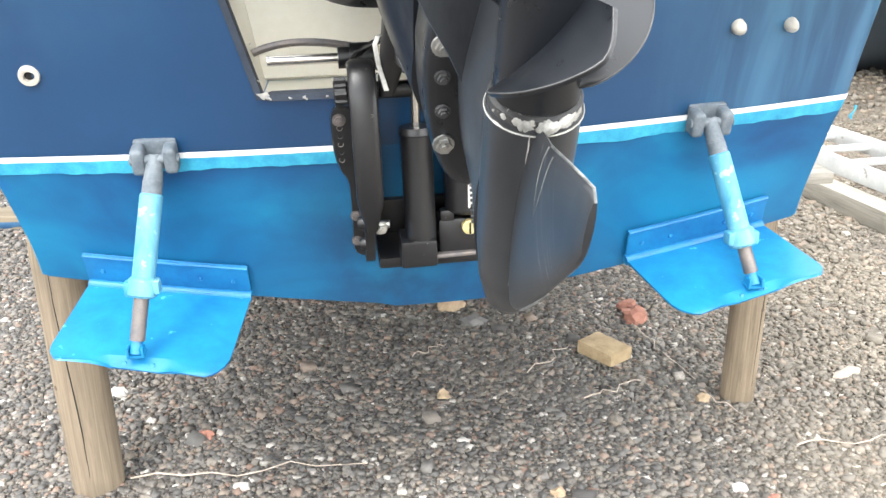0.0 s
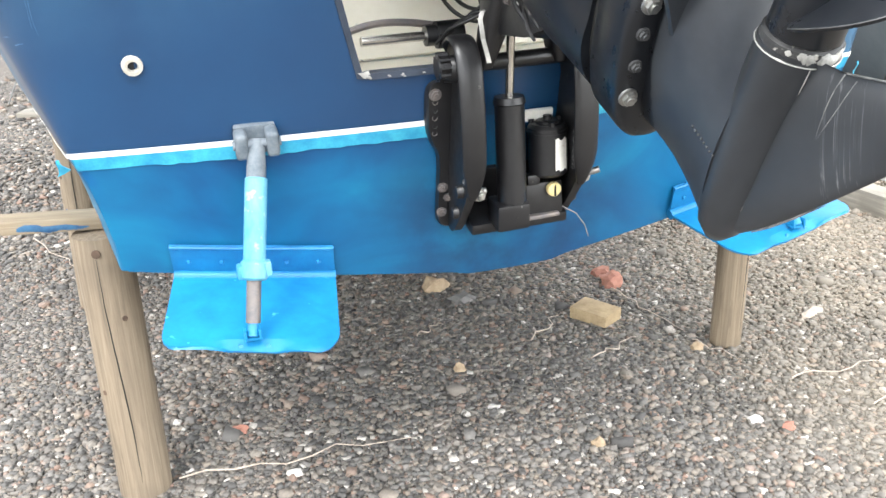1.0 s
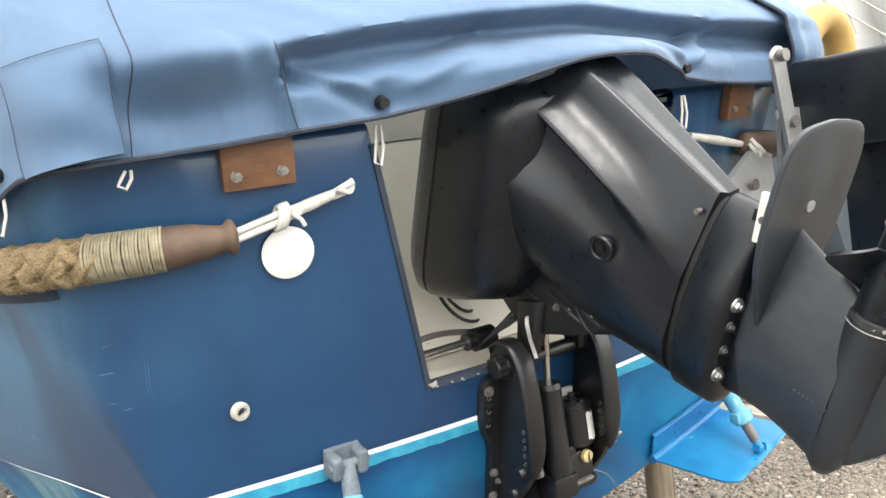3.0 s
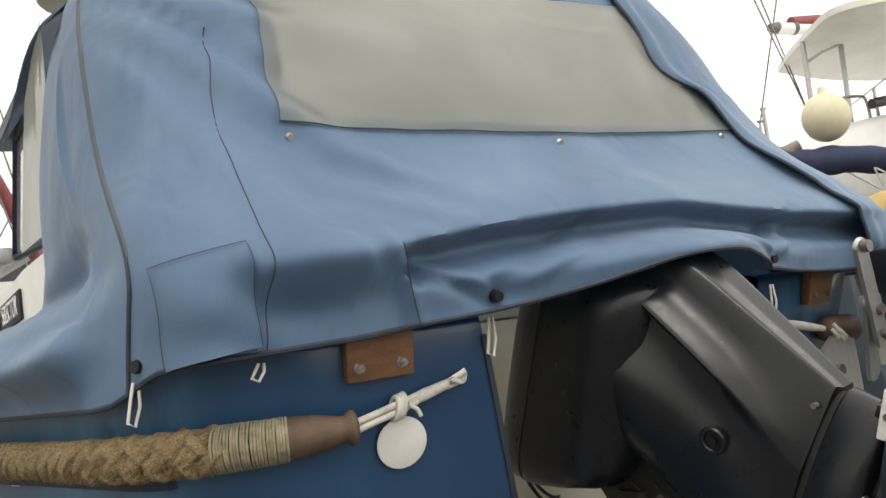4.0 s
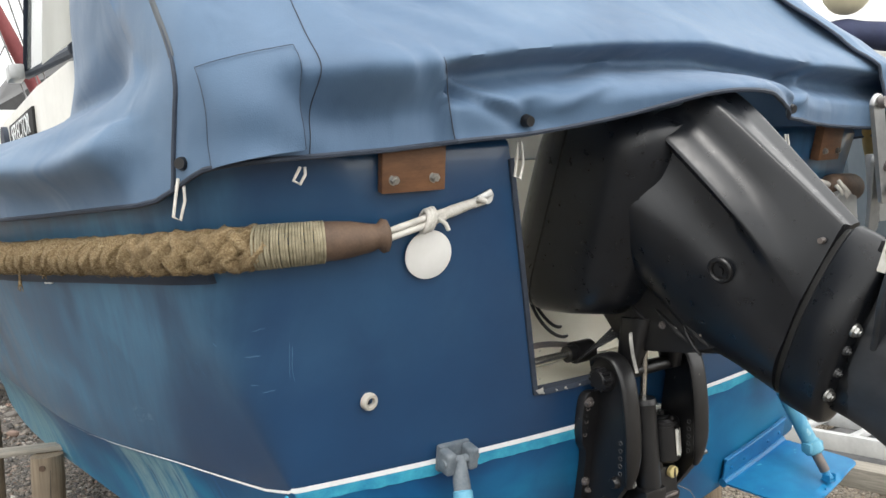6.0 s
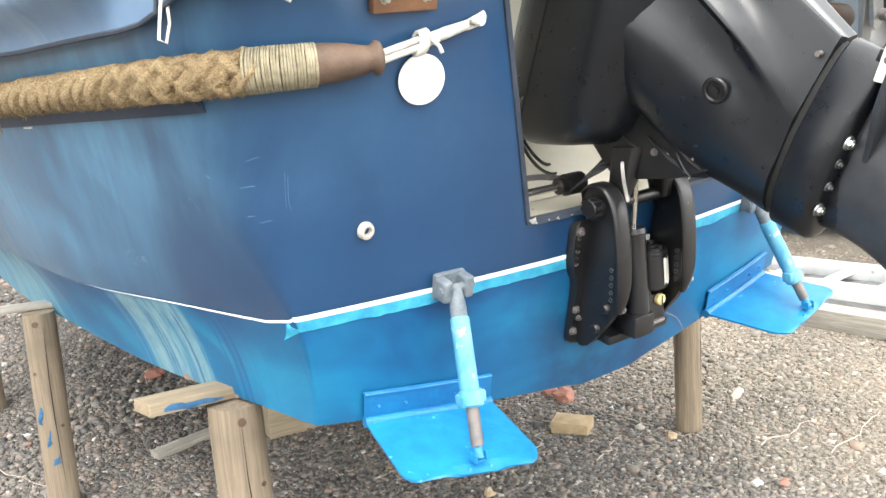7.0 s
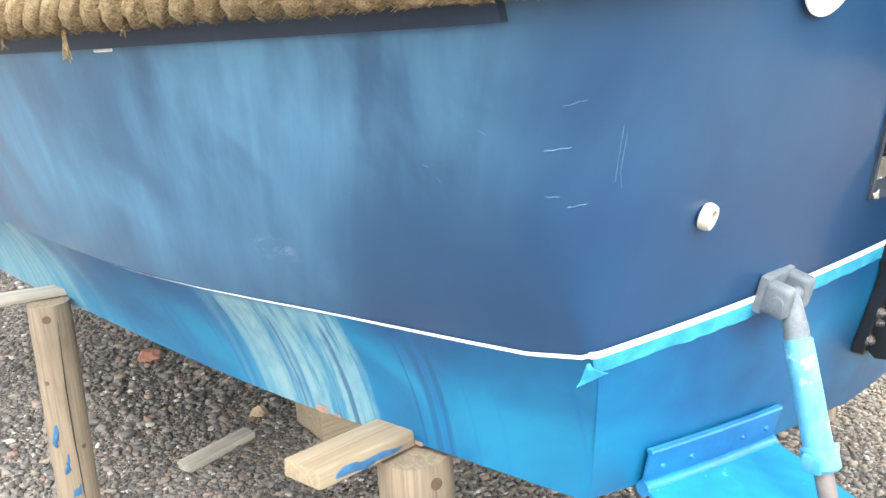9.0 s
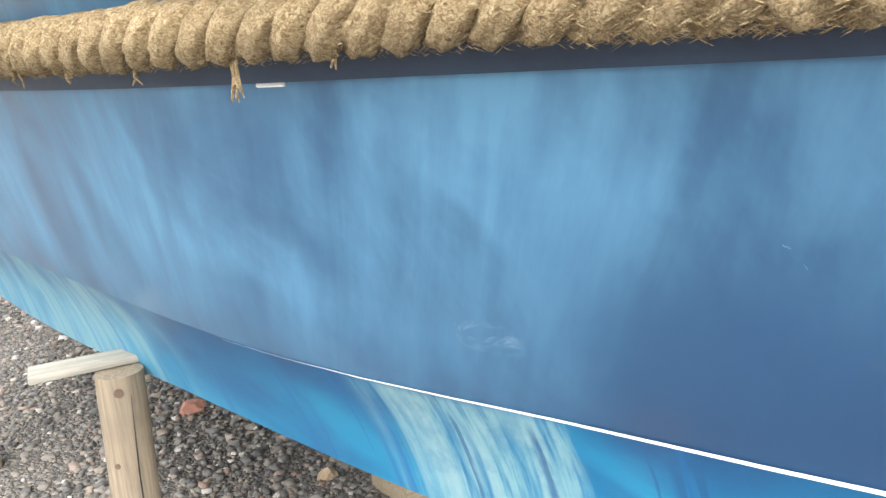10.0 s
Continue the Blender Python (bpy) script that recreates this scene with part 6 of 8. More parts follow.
tube(bm, [on_cloth(0.008 + 0.695 * t, 27.8 + 1.2 * t, 0.0005) for t in [k / 60 for k in range(61)]], 0.0010, 5)
tube(bm, [back(seam_u(0.594 + 0.128 * t) + 0.002, 0.594 + 0.128 * t, 0.002) for t in [k / 12 for k in range(13)]], 0.0012, 5)
part("seam", bm, "binding", canopy)
ring0 = ring_at(0.0)
bm = B()
tube(bm, [Vector(p) + Vector((0, 0, 0.002)) for p in ring0], 0.0045, 6)
part("hem_binding", bm, "binding", canopy, "dark bound hem")
def corner_col(f):
    return 20.1 + 1.5 * math.sin(math.pi * min(1.0, f / 0.95)) ** 0.8 - 0.62 * gauss(f - 0.15, 0.13)


bm = B()
tube(bm, [on_cloth(f, corner_col(f), 0.002) for f in [k / 60 for k in range(21)]], [0.0042] * 14 + [0.0042 - 0.0005 * k for k in range(7)], 7)
part("corner_binding", bm, "binding", canopy, "dark bound corner seam")
bm = B()
rows = []
for k in range(48):
    f = 0.27 + 0.67 * k / 47
    rows.append([on_cloth(f, corner_col(f) + g, 0.0035 - 0.003 * abs(g) / 0.22) for g in (-0.22, -0.1, 0.0, 0.1, 0.22)])
sheet(bm, rows)
part("corner_tape", bm, "faded_tape", canopy, "faded grey-brown tape along the corner seam", smooth=80)
# patch flap sewn over the skirt
bm = B()
rows = []
for i in range(15):
    t = i / 14
    ring = ring_at(max(0.0, -0.004 + 0.238 * t))
    row = []
    for k in range(13):
        g = k / 12
        c = 22.3 + 0.1 * t + 0.42 * (1 - t) + (5.1 - 0.1 * t) * g
        lo = int(c)
        p = Vector(ring[lo]).lerp(Vector(ring[lo + 1]), c - lo)
        row.append(p + Vector((-0.6, -0.8, 0.0)) * (0.011 + 0.010 * math.sin(math.pi * g) * (1 - t) + 0.006 * (1 - t) * g))
    rows.append([Vector(q) + Vector((0, 0, 0.012 * k / 12)) for k, q in enumerate(row)])
sheet(bm, rows)
thick(bm, 0.003)
patch = part("patch_flap", bm, "canvas", canopy, "sewn canvas patch over the lower corner", smooth=80)
bm = B()
o = Vector((-0.6, -0.8, 0)) * 0.0035
tube(bm, [r[0] + o for r in rows] + [p + o for p in rows[-1][1:]] + [r[-1] + o for r in reversed(rows[:-1])], 0.0006, 5)
part("stitching", bm, "binding", patch)
# turn buttons, snaps and loops of cord
for u, w in ((-0.405, 0.622), (0.285, 0.629)):
    bm = B()
    p = back(u, w, 0.004)
    cyl(bm, p, p + Vector((0, -0.014, -0.003)), 0.012, 0.009, 14)
    part("turn_button", bm, "bracket_black", canopy, "black turn button")
bm = B()
p = Vector((-0.946, -0.066, 0.588))
cyl(bm, p, p + Vector((-0.010, -0.010, 0)), 0.012, 0.009, 14)
part("turn_button", bm, "bracket_black", canopy)
for u, w in ((-0.645, 0.953), (-0.035, 0.940), (0.53, 0.965), (-0.545, 1.395)):
    bm = B()
    p = back(u, w, 0.0)
    cyl(bm, p, p + Vector((0, -0.006, -0.002)), 0.0085, 0.006, 14)
    part("snap", bm, "steel", canopy, "bright press stud")
for v, w in ((0.50, 0.90),):
    bm = B()
    cyl(bm, (-0.965, v, w), (-0.975, v, w), 0.0085, 0.006, 14)
    part("snap", bm, "steel", canopy)
for a in ((-0.955, -0.06, 0.565), (-0.405, -0.235, 0.588), (0.275, -0.30, 0.575), (-0.800, -0.182, 0.566)):
    bm = B()
    a = Vector(a)
    d = 0.060 if a.x > -0.72 or a.x < -0.85 else 0.020
    pts = [a, a + Vector((-0.008, -0.004, -d * 0.5)), a + Vector((-0.014, -0.002, -d)), a + Vector((-0.004, -0.004, -d - 0.006)), a + Vector((0.006, -0.004, -d * 0.6)), a + Vector((0.008, 0, 0))]
    tube(bm, pts, 0.0026, 7)
    part("cord_loop", bm, "white_cord", canopy, "loop of white shock cord")
# clear side curtain and port bow
bm = B()
rows = []
for i in range(9):
    t = i / 8
    rows.append([Vector((-0.945 + 0.03 * f * t, 0.50 + (0.62 - 0.12 * t) * f, 0.92 + 0.44 * t + 0.03 * f)) for f in [k / 6 for k in range(7)]])
sheet(bm, rows)
thick(bm, 0.0015)
part("side_curtain", bm, "vinyl", canopy, "clear vinyl side curtain", smooth=80)
bm = B()
rows = []
for i in range(7):
    t = i / 6
    rows.append([Vector((-0.95 + 0.10 * t, 0.42 + (0.85 - 0.2 * t) * f, 1.33 + 0.10 * t + 0.03 * math.sin(5 * f) * (1 - t))) for f in [k / 8 for k in range(9)]])
sheet(bm, rows)
thick(bm, 0.004)
part("roof_flap", bm, "canvas_patch", canopy, smooth=80)
# disc aerial above the canopy
bm = B()
loft(bm, [[(-0.775 + r * math.cos(2 * math.pi * k / 24), 0.75 + r * math.sin(2 * math.pi * k / 24), w) for k in range(24)] for r, w in ((0.03, 1.46), (0.05, 1.512), (0.115, 1.520), (0.13, 1.530), (0.115, 1.540), (0.05, 1.545))])
solid("roof_aerial", bm, "fender_cream", (-0.775, 0.75, 1.46), "cream disc aerial above the cabin roof", "aerial", smooth=50)

# ---- rope fender round the gunwale ----
ROPE_W = 0.445


def rope_path():
    half = corner_and_side(ROPE_W, 0.032)
    u_end = half[0].x
    pts = [Vector((-u, transom_v(u, ROPE_W + 0.01) - 0.032, ROPE_W + 0.02 * (u_end - u) / 0.5)) for u in [0.655 + (u_end - 0.655) * k / 3 for k in range(3)]]
    pts += [Vector((-p.x - 0.012 * min(1.0, max(0.0, p.y) * 4), p.y, ROPE_W)) for p in half if p.y < 4.6]
    return pts


nodes = rope_path()
raw = []
for a, c in zip(nodes, nodes[1:]):
    m = max(1, round((c - a).length / 0.012))
    raw += [a.lerp(c, k / m) for k in range(m)]
for _ in range(10):
    raw = [raw[0]] + [(p + 2 * q + r) / 4 for p, q, r in zip(raw, raw[1:], raw[2:])] + [raw[-1]]
dist = [0.0]
for a, c in zip(raw, raw[1:]):
    dist.append(dist[-1] + (c - a).length)


def rope_at(d):
    for i in range(len(dist) - 1):
        if d <= dist[i + 1]:
            f = (d - dist[i]) / (dist[i + 1] - dist[i])
            p = raw[i].lerp(raw[i + 1], f)
            t = (raw[i + 1] - raw[i]).normalized()
            return p, t
    return raw[-1], (raw[-1] - raw[-2]).normalized()


fender = thing("rope_fender", (-0.75, -0.15, 0.44), "thick weathered manila rope fender lashed along the gunwale", "rope fender")
LEAD, WHIP = 0.10, 0.215
for strand in range(3):
    bm = B()
    pts, rs = [], []
    d = WHIP - 0.02
    i = 0
    while d < 3.4:
        c, t = rope_at(d)
        up = Vector((0, 0, 1))
        side = t.cross(up).normalized()
        ang = 2 * math.pi * (d / 0.135 + strand / 3)
        sw2 = 0.0190 + 0.003 * noise.noise(Vector((d * 3, strand, 0)))
        pts.append(c + sw2 * (side * math.cos(ang) + up * math.sin(ang)) + Vector((0, 0, 0.002 * noise.noise(Vector((d * 9, 1, strand))))))
        rs.append(0.0172 + 0.0022 * noise.noise(Vector((d * 14, strand * 3, 2))))
        d += 0.009
        i += 1
    tube(bm, pts, rs, 24)
    # yarns laid round the strand, then wear
    for j, vv in enumerate(bm.verts):
        ring_i, k = divmod(j, 24)
        out = (vv.co - pts[ring_i]).normalized()
        vv.co += out * 0.0015 * math.cos(2 * math.pi * k * 6 / 24 + ring_i * 0.42)
        vv.co += Vector((noise.noise(vv.co * 120), noise.noise(vv.co * 120 + Vector((9, 0, 0))), noise.noise(vv.co * 120 + Vector((0, 9, 0))))) * 0.0032
    part("strand", bm, "manila", fender, "frayed golden-brown rope strand", smooth=80)
# splice: strand ends tucked back against the lay behind the whipping
for tuck in range(3):
    bm = B()
    pts, rs = [], []
    for k in range(46):
        f = k / 45
        d = WHIP - 0.01 + 0.30 * f
        c, t = rope_at(d)
        side = t.cross(Vector((0, 0, 1))).normalized()
        ang = -2 * math.pi * (d / 0.150 + tuck / 3)
        rad = 0.0245 + 0.0065 * math.sin(d * 2 * math.pi / 0.038 + tuck * 2.1) - 0.012 * ease((f - 0.8) / 0.2)
        pts.append(c + rad * (side * math.cos(ang) + Vector((0, 0, 1)) * math.sin(ang)))
        rs.append(0.0118 - 0.004 * ease((f - 0.7) / 0.3) + 0.0015 * noise.noise(Vector((d * 60, tuck, 3))))
    tube(bm, pts, rs, 14)
    for vv in bm.verts:
        vv.co += Vector((noise.noise(vv.co * 150), noise.noise(vv.co * 150 + Vector((9, 0, 0))), noise.noise(vv.co * 150 + Vector((0, 9, 0))))) * 0.0035
    part("splice_tuck", bm, "manila", fender, "frayed strand end tucked into the rope", smooth=80)
# fibres standing off the rope
bm = B()
rng = random.Random(3)
for k in range(15000):
    d = rng.uniform(WHIP, 3.0) if k % 3 == 0 else (rng.uniform(WHIP, 1.7) if k % 3 == 1 else rng.uniform(WHIP, 0.62))
    c, t = rope_at(d)
    side = t.cross(Vector((0, 0, 1))).normalized()
    a = rng.uniform(0, 2 * math.pi)
    out = side * math.cos(a) + Vector((0, 0, 1)) * math.sin(a)
    p0 = c + out * rng.uniform(0.029, 0.0365)
    ln = rng.uniform(0.003, 0.009) if d > 0.6 else rng.uniform(0.004, 0.013)
    tang = t * rng.choice((-1, 1)) + Vector((0, 0, rng.uniform(-0.5, 0.15)))
    p1 = p0 + (out * 0.22 + tang).normalized() * ln * 0.6
    p2 = p1 + (out * rng.uniform(-0.3, 0.25) + tang).normalized() * ln * 0.6
    r = rng.uniform(0.0003, 0.0009)
    if d < 0.55:
        r *= 1.5
    v = [bm.verts.new(p0 - t * r), bm.verts.new(p0 + t * r), bm.verts.new(p1 + t * r), bm.verts.new(p1 - t * r), bm.verts.new(p2)]
    bm.faces.new((v[0], v[1], v[2], v[3]))
    bm.faces.new((v[3], v[2], v[4]))
fib_ob = part("loose_fibre", bm, "manila", fender, "loose frayed fibres", smooth=0)
fib_ob["kind"] = "stuff"
bm = B()
for v_at, n_f, ln in ((0.60, 7, 0.040), (0.75, 3, 0.02), (1.05, 2, 0.018), (0.47, 2, 0.014), (0.9, 3, 0.014)):
    best = min((dist[0] + k * 0.01 for k in range(300)), key=lambda d: abs(rope_at(d)[0].y - v_at))
    c, t = rope_at(best)
    for k in range(n_f):
        p0 = c + Vector((-0.012, rng.uniform(-0.012, 0.012), -0.03))
        tube(bm, [p0, p0 + Vector((rng.uniform(-.004, .004), rng.uniform(-.006, .006), -ln * 0.5)), p0 + Vector((rng.uniform(-.006, .006), rng.uniform(-.012, .012), -ln * rng.uniform(0.7, 1.1)))], [0.0019, 0.0015, 0.0007], 5)
fe = part("frayed_end", bm, "manila", fender, "hanging pale frayed ends")
fe["kind"] = "stuff"
# twine whipping
bm = B()
pts = []
for k in range(24 * 20):
    f = k / (24 * 20)
    d = LEAD + 0.005 + (WHIP - LEAD - 0.005) * f + 0.0015 * noise.noise(Vector((k * 0.021, 0, 3)))
    c, t = rope_at(d)
    side = t.cross(Vector((0, 0, 1))).normalized()
    r = 0.0335 + 0.002 * f + 0.0012 * noise.noise(Vector((k * 0.05, 5, 3)))
    a = 2 * math.pi * k / 20
    pts.append(c + r * (side * math.cos(a) + Vector((0, 0, 1)) * math.sin(a)))
tube(bm, pts, 0.0024, 6)
part("whipping", bm, "twine", fender, "tight whipping of pale twine", smooth=60)
# leather boot
bm = B()
rings = []
for d, r in ((-0.004, 0.018), (0.0, 0.027), (0.008, 0.029), (0.016, 0.021), (0.03, 0.024), (0.06, 0.030), (0.09, 0.033), (0.12, 0.033)):
    c, t = rope_at(max(d, 0.0))
    c = c + t * min(d, 0.0)
    side = t.cross(Vector((0, 0, 1))).normalized()
    rings.append([c + (r + 0.0015 * noise.noise(Vector((j, d * 40, 0)))) * (side * math.cos(2 * math.pi * j / 22) + Vector((0, 0, 1)) * math.sin(2 * math.pi * j / 22)) for j in range(22)])
loft(bm, rings)
part("leather_boot", bm, "leather", fender, "brown leather end boot", smooth=60)
# lanyard
e0, e1 = rope_at(0.0)[0], Vector((-0.453, -0.196, 0.494))
bm = B()
for s in (-1, 1):
    tube(bm, [e0 + Vector((0.0, 0, 0.006 * s)), e0.lerp(e1, 0.3) + Vector((0, -0.004, 0.006 * s)), e0.lerp(e1, 0.55) + Vector((0, -0.004, 0.005 * s))], 0.0058, 8)
tube(bm, [e0.lerp(e1, 0.42) + Vector((0, 0, -0.002)), e1 + Vector((0, 0, 0.004))], 0.0042, 8)
tube(bm, [e0.lerp(e1, 0.85) + Vector((0, 0, -0.006)), e1 + Vector((0, 0, -0.006))], 0.004, 8)
for k in range(17):
    f = 0.44 + 0.40 * k / 16
    c = e0.lerp(e1, f)
    cyl(bm, c + Vector((-0.0035, 0, -0.001)), c + Vector((0.0035, 0, 0.001)), 0.0105 - 0.002 * abs(k - 8) / 8, n=12)
for k in range(3):
    c = e0.lerp(e1, 0.36 + 0.03 * k)
    tube(bm, [c + 0.014 * Vector((0.3 * math.sin(2 * math.pi * j / 14), math.cos(2 * math.pi * j / 14), math.sin(2 * math.pi * j / 14) * 1.3)) for j in range(14)], 0.0045, 7, close=True)
tube(bm, [e0.lerp(e1, 0.45) + Vector((0, -0.012, 0)), e0.lerp(e1, 0.5) + Vector((0.004, -0.014, -0.014)), e0.lerp(e1, 0.52) + Vector((0.006, -0.012, -0.026))], 0.004, 7)
tube(bm, [e0.lerp(e1, 0.88) + Vector((0, -0.008, 0.006)), e0.lerp(e1, 0.92) + Vector((0, -0.012, 0.0)), e0.lerp(e1, 0.95) + Vector((0, -0.009, -0.004))], 0.005, 7)
part("lanyard", bm, "white_cord", fender, "white cord lashing", smooth=60)
bm = B()
cyl(bm, e1 + Vector((0.004, 0.03, 0)), e1 + Vector((-0.002, -0.004, 0)), 0.011, n=14)
box(bm, e1 + Vector((-0.012, 0, 0)), (0.05, 0.006, 0.016), (0, -22, -8), 0.004)
part("deck_eye", bm, "steel", fender)
# starboard twin of the fender's end
fender2 = thing("rope_fender", (0.55, -0.20, 0.47), "brown leather end of a rope fender with white cord lashing", "rope fender")
bm = B()
pts = [Vector((0.60, transom_v(0.60, 0.46) - 0.035, 0.452)), Vector((0.66, transom_v(0.66, 0.46) - 0.03, 0.445)), Vector((0.755, transom_v(0.755, 0.46) - 0.02, 0.44))]
tube(bm, [pts[0] + Vector((-0.012, 0, 0.003)), pts[0], pts[1], pts[2]], [0.016, 0.028, 0.034, 0.036], 16)
part("leather_boot", bm, "leather", fender2, "dark tarred leather boot", smooth=60)
bm = B()
a, c = pts[0], Vector((0.385, transom_v(0.385, 0.49) - 0.02, 0.492))
tube(bm, [a, a.lerp(c, 0.5), c], [0.007, 0.011, 0.008], 10)
for k in range(4):
    q = a + Vector((0.01 * k - 0.01, -0.02, 0.012 * math.sin(k * 2)))
    tube(bm, [q, q + Vector((0.006, -0.012, -0.02)), q + Vector((0.012, 0.0, -0.03))], 0.0055, 7)
part("lanyard", bm, "white_cord", fender2, smooth=60)

# round white tag hanging from the lanyard
bm = B()
c = Vector((-0.562, -0.157, 0.404))
nrm = Vector((-0.14, -0.95, -0.26)).normalized()
x = Vector((1, -0.14, 0)).normalized()
y = nrm.cross(x).normalized()
n = 40
rings = [[c + nrm * h + r * (x * math.cos(2 * math.pi * k / n) + y * math.sin(2 * math.pi * k / n)) for k in range(n)] for r, h in ((0.043, 0.0), (0.0445, 0.001), (0.0445, 0.003), (0.043, 0.004))]
loft(bm, rings)
solid("hanging_disc", bm, "disc_white", c, "round white plastic disc hanging from the lanyard", "disc", smooth=40)

# ---- auxiliary engine on its bracket, starboard ----
aux = thing("outboard_bracket", (0.60, -0.25, 0.45), "grey aluminium auxiliary outboard bracket on the transom", "outboard bracket")
bm = B()
pl = [(0.66, 0.27), (0.66, 0.42), (0.60, 0.44), (0.50, 0.38), (0.50, 0.27)]
prism(bm, pl, 1, -0.225, -0.205)
part("mounting_plate", bm, "alu", aux)
for s, du in ((0, 0.0), (1, 0.05)):
    bm = B()
    a, c = (Vector((0.456, -0.405, 0.623)), Vector((0.545, -0.365, 0.425))) if s == 0 else (Vector((0.520, -0.365, 0.50)), Vector((0.572, -0.315, 0.35)))
    d = c - a
    side = Vector((0.021, 0, 0.002))
    out = []
    for k in range(9):
        w = math.pi * k / 8
        out.append(a + side * math.cos(w) + Vector((0, -0.006, 0.022)) * math.sin(w))
    for k in range(9):
        w = math.pi * k / 8
        out.append(c - side * math.cos(w) - Vector((0, -0.006, 0.022)) * math.sin(w))
    loft(bm, [out, [p + Vector((0, 0.010, 0.003)) for p in out]])
    bmesh.ops.bevel(bm, geom=bm.edges[:], offset=0.0015, segments=1, affect="EDGES")
    part("arm", bm, "alu", aux, "flat aluminium link arm")
for p in ((0.456, -0.410, 0.626), (0.525, -0.372, 0.49), (0.540, -0.372, 0.435), (0.555, -0.235, 0.36)):
    bm = B()
    cyl(bm, p, Vector(p) + Vector((0, -0.014, 0)), 0.013, n=12)
    part("pivot_bolt", bm, "rod_grey", aux)
aux_motor = thing("auxiliary_outboard", (0.78, -0.45, 0.50), "small black auxiliary outboard on its bracket", "outboard motor")
bm = B()
box(bm, (0.80, -0.42, 0.52), (0.30, 0.26, 0.20), (0, 0, 0), 0.016, 3)
auxc = part("cowling", bm, "engine_black", aux_motor)
bm = B()
for k, wd in enumerate((0.018, 0.010, 0.022, 0.014)):
    box(bm, (0.715 + 0.026 * k, -0.5515, 0.575), (wd, 0.002, 0.011))
part("maker_mark", bm, "label_white", auxc)
bm = B()
box(bm, (0.80, -0.40, 0.30), (0.09, 0.13, 0.30), (0, 0, 0), 0.02)
part("leg", bm, "engine_black", aux_motor)
bm = B()
box(bm, (0.67, -0.30, 0.44), (0.14, 0.03, 0.16), (0, 0, 0), 0.004)
part("clamp", bm, "alu", aux_motor)

# horseshoe buoy beside the cockpit
bm = B()
pts = [Vector((1.10 + 0.10 * math.sin(a), -0.10 - 0.02 * math.cos(a), 0.62 + 0.13 * math.cos(a))) for a in [radians(-150 + 300 * k / 20) for k in range(21)]]
tube(bm, pts, 0.042, 12)
solid("lifebuoy", bm, "yellow_foam", (1.10, -0.10, 0.5), "faded yellow horseshoe lifebuoy at the cockpit side", "lifebuoy", smooth=60)

# ---- timber props ----


def timber_post(x, y, r, h, lean=(0, 0), label="round grey-brown timber post propping the hull", seed=1):
    bm = B()
    rings = []
    for i in range(15):
        t = i / 14
        ring = []
        for k in range(22):
            a = 2 * math.pi * k / 22
            rr = r * (1 + 0.035 * noise.noise(Vector((math.cos(a), math.sin(a), t * 3 + seed))) + 0.02 * math.sin(3 * a + seed))
            if i in (0, 14):
                rr *= 0.97
            ring.append((x + lean[0] * t + rr * math.cos(a), y + lean[1] * t + rr * math.sin(a), -0.03 + (h + 0.03) * t))
        rings.append(ring)
    loft(bm, rings)
    ob = thing("timber_post", (x, y, 0), label, "timber post", WORLD, group="posts under the boat")
    log = part("log", bm, "post_wood", ob, smooth=50)
    # drying crack
    bm = B()
    a = -1.15 + 0.3 * math.sin(seed * 5)
    pts = []
    for k in range(22):
        t = k / 21
        aa = a + 0.10 * math.sin(t * 4 + seed) + 0.03 * noise.noise(Vector((t * 12, seed, 0)))
        pts.append((x + lean[0] * t + r * 1.005 * math.cos(aa), y + lean[1] * t + r * 1.005 * math.sin(aa), 0.06 + (h - 0.10) * t))
    tube(bm, pts, [0.0004 + 0.0013 * math.sin(math.pi * k / 21) for k in range(22)], 5)
    part("drying_crack", bm, "dark_hole", log)
    for k in range(3):
        bm = B()
        aa, t = -1.6 + 0.7 * math.sin(seed * 3 + k * 2.3), (0.955, 0.45, 0.72)[k]
        c = Vector((x + lean[0] * t + r * math.cos(aa), y + lean[1] * t + r * math.sin(aa), h * t))
        o = Vector((math.cos(aa), math.sin(aa), 0))
        cyl(bm, c - o * 0.004, c + o * 0.0015, 0.0095 if k == 0 else 0.006, n=12)
        part("knot", bm, "leather", log)
    return ob


timber_post(-0.699, 2.015, 0.0600, 0.662, (0.0, 0.0), seed=1)
timber_post(-1.145, 3.155, 0.050, 0.690, (0.02, -0.01), seed=2, label="round timber post with blue paint smears propping the hull")
timber_post(-1.46, 4.40, 0.060, 0.85, (0.0, 0.0), seed=3)
timber_post(0.962, 2.545, 0.047, 0.660, (0.0, 0.0), seed=4)
timber_post(0.62, 3.75, 0.055, 0.62, (0.0, 0.0), seed=5)
bm = B()
for x, y, z, w, h in ((-1.165, 3.107, 0.36, 0.012, 0.07), (-1.150, 3.104, 0.28, 0.010, 0.06), (-1.138, 3.105, 0.20, 0.016, 0.045)):
    bmesh.ops.create_icosphere(bm, subdivisions=3, radius=1.0, matrix=Matrix.LocRotScale(Vector((x, y, z)), Euler((0, 0.2, 0)), Vector((w * 0.6, 0.0035, h * 0.5))))
for vv in bm.verts:
    vv.co += Vector((noise.noise(vv.co * 90), 0, noise.noise(vv.co * 90 + Vector((7, 0, 0))))) * 0.010
solid("paint_smear", bm, "paint_smear", (-1.14, 3.11, 0.25), "blue paint smears on a timber post", "paint smear", WORLD, kind="structure")


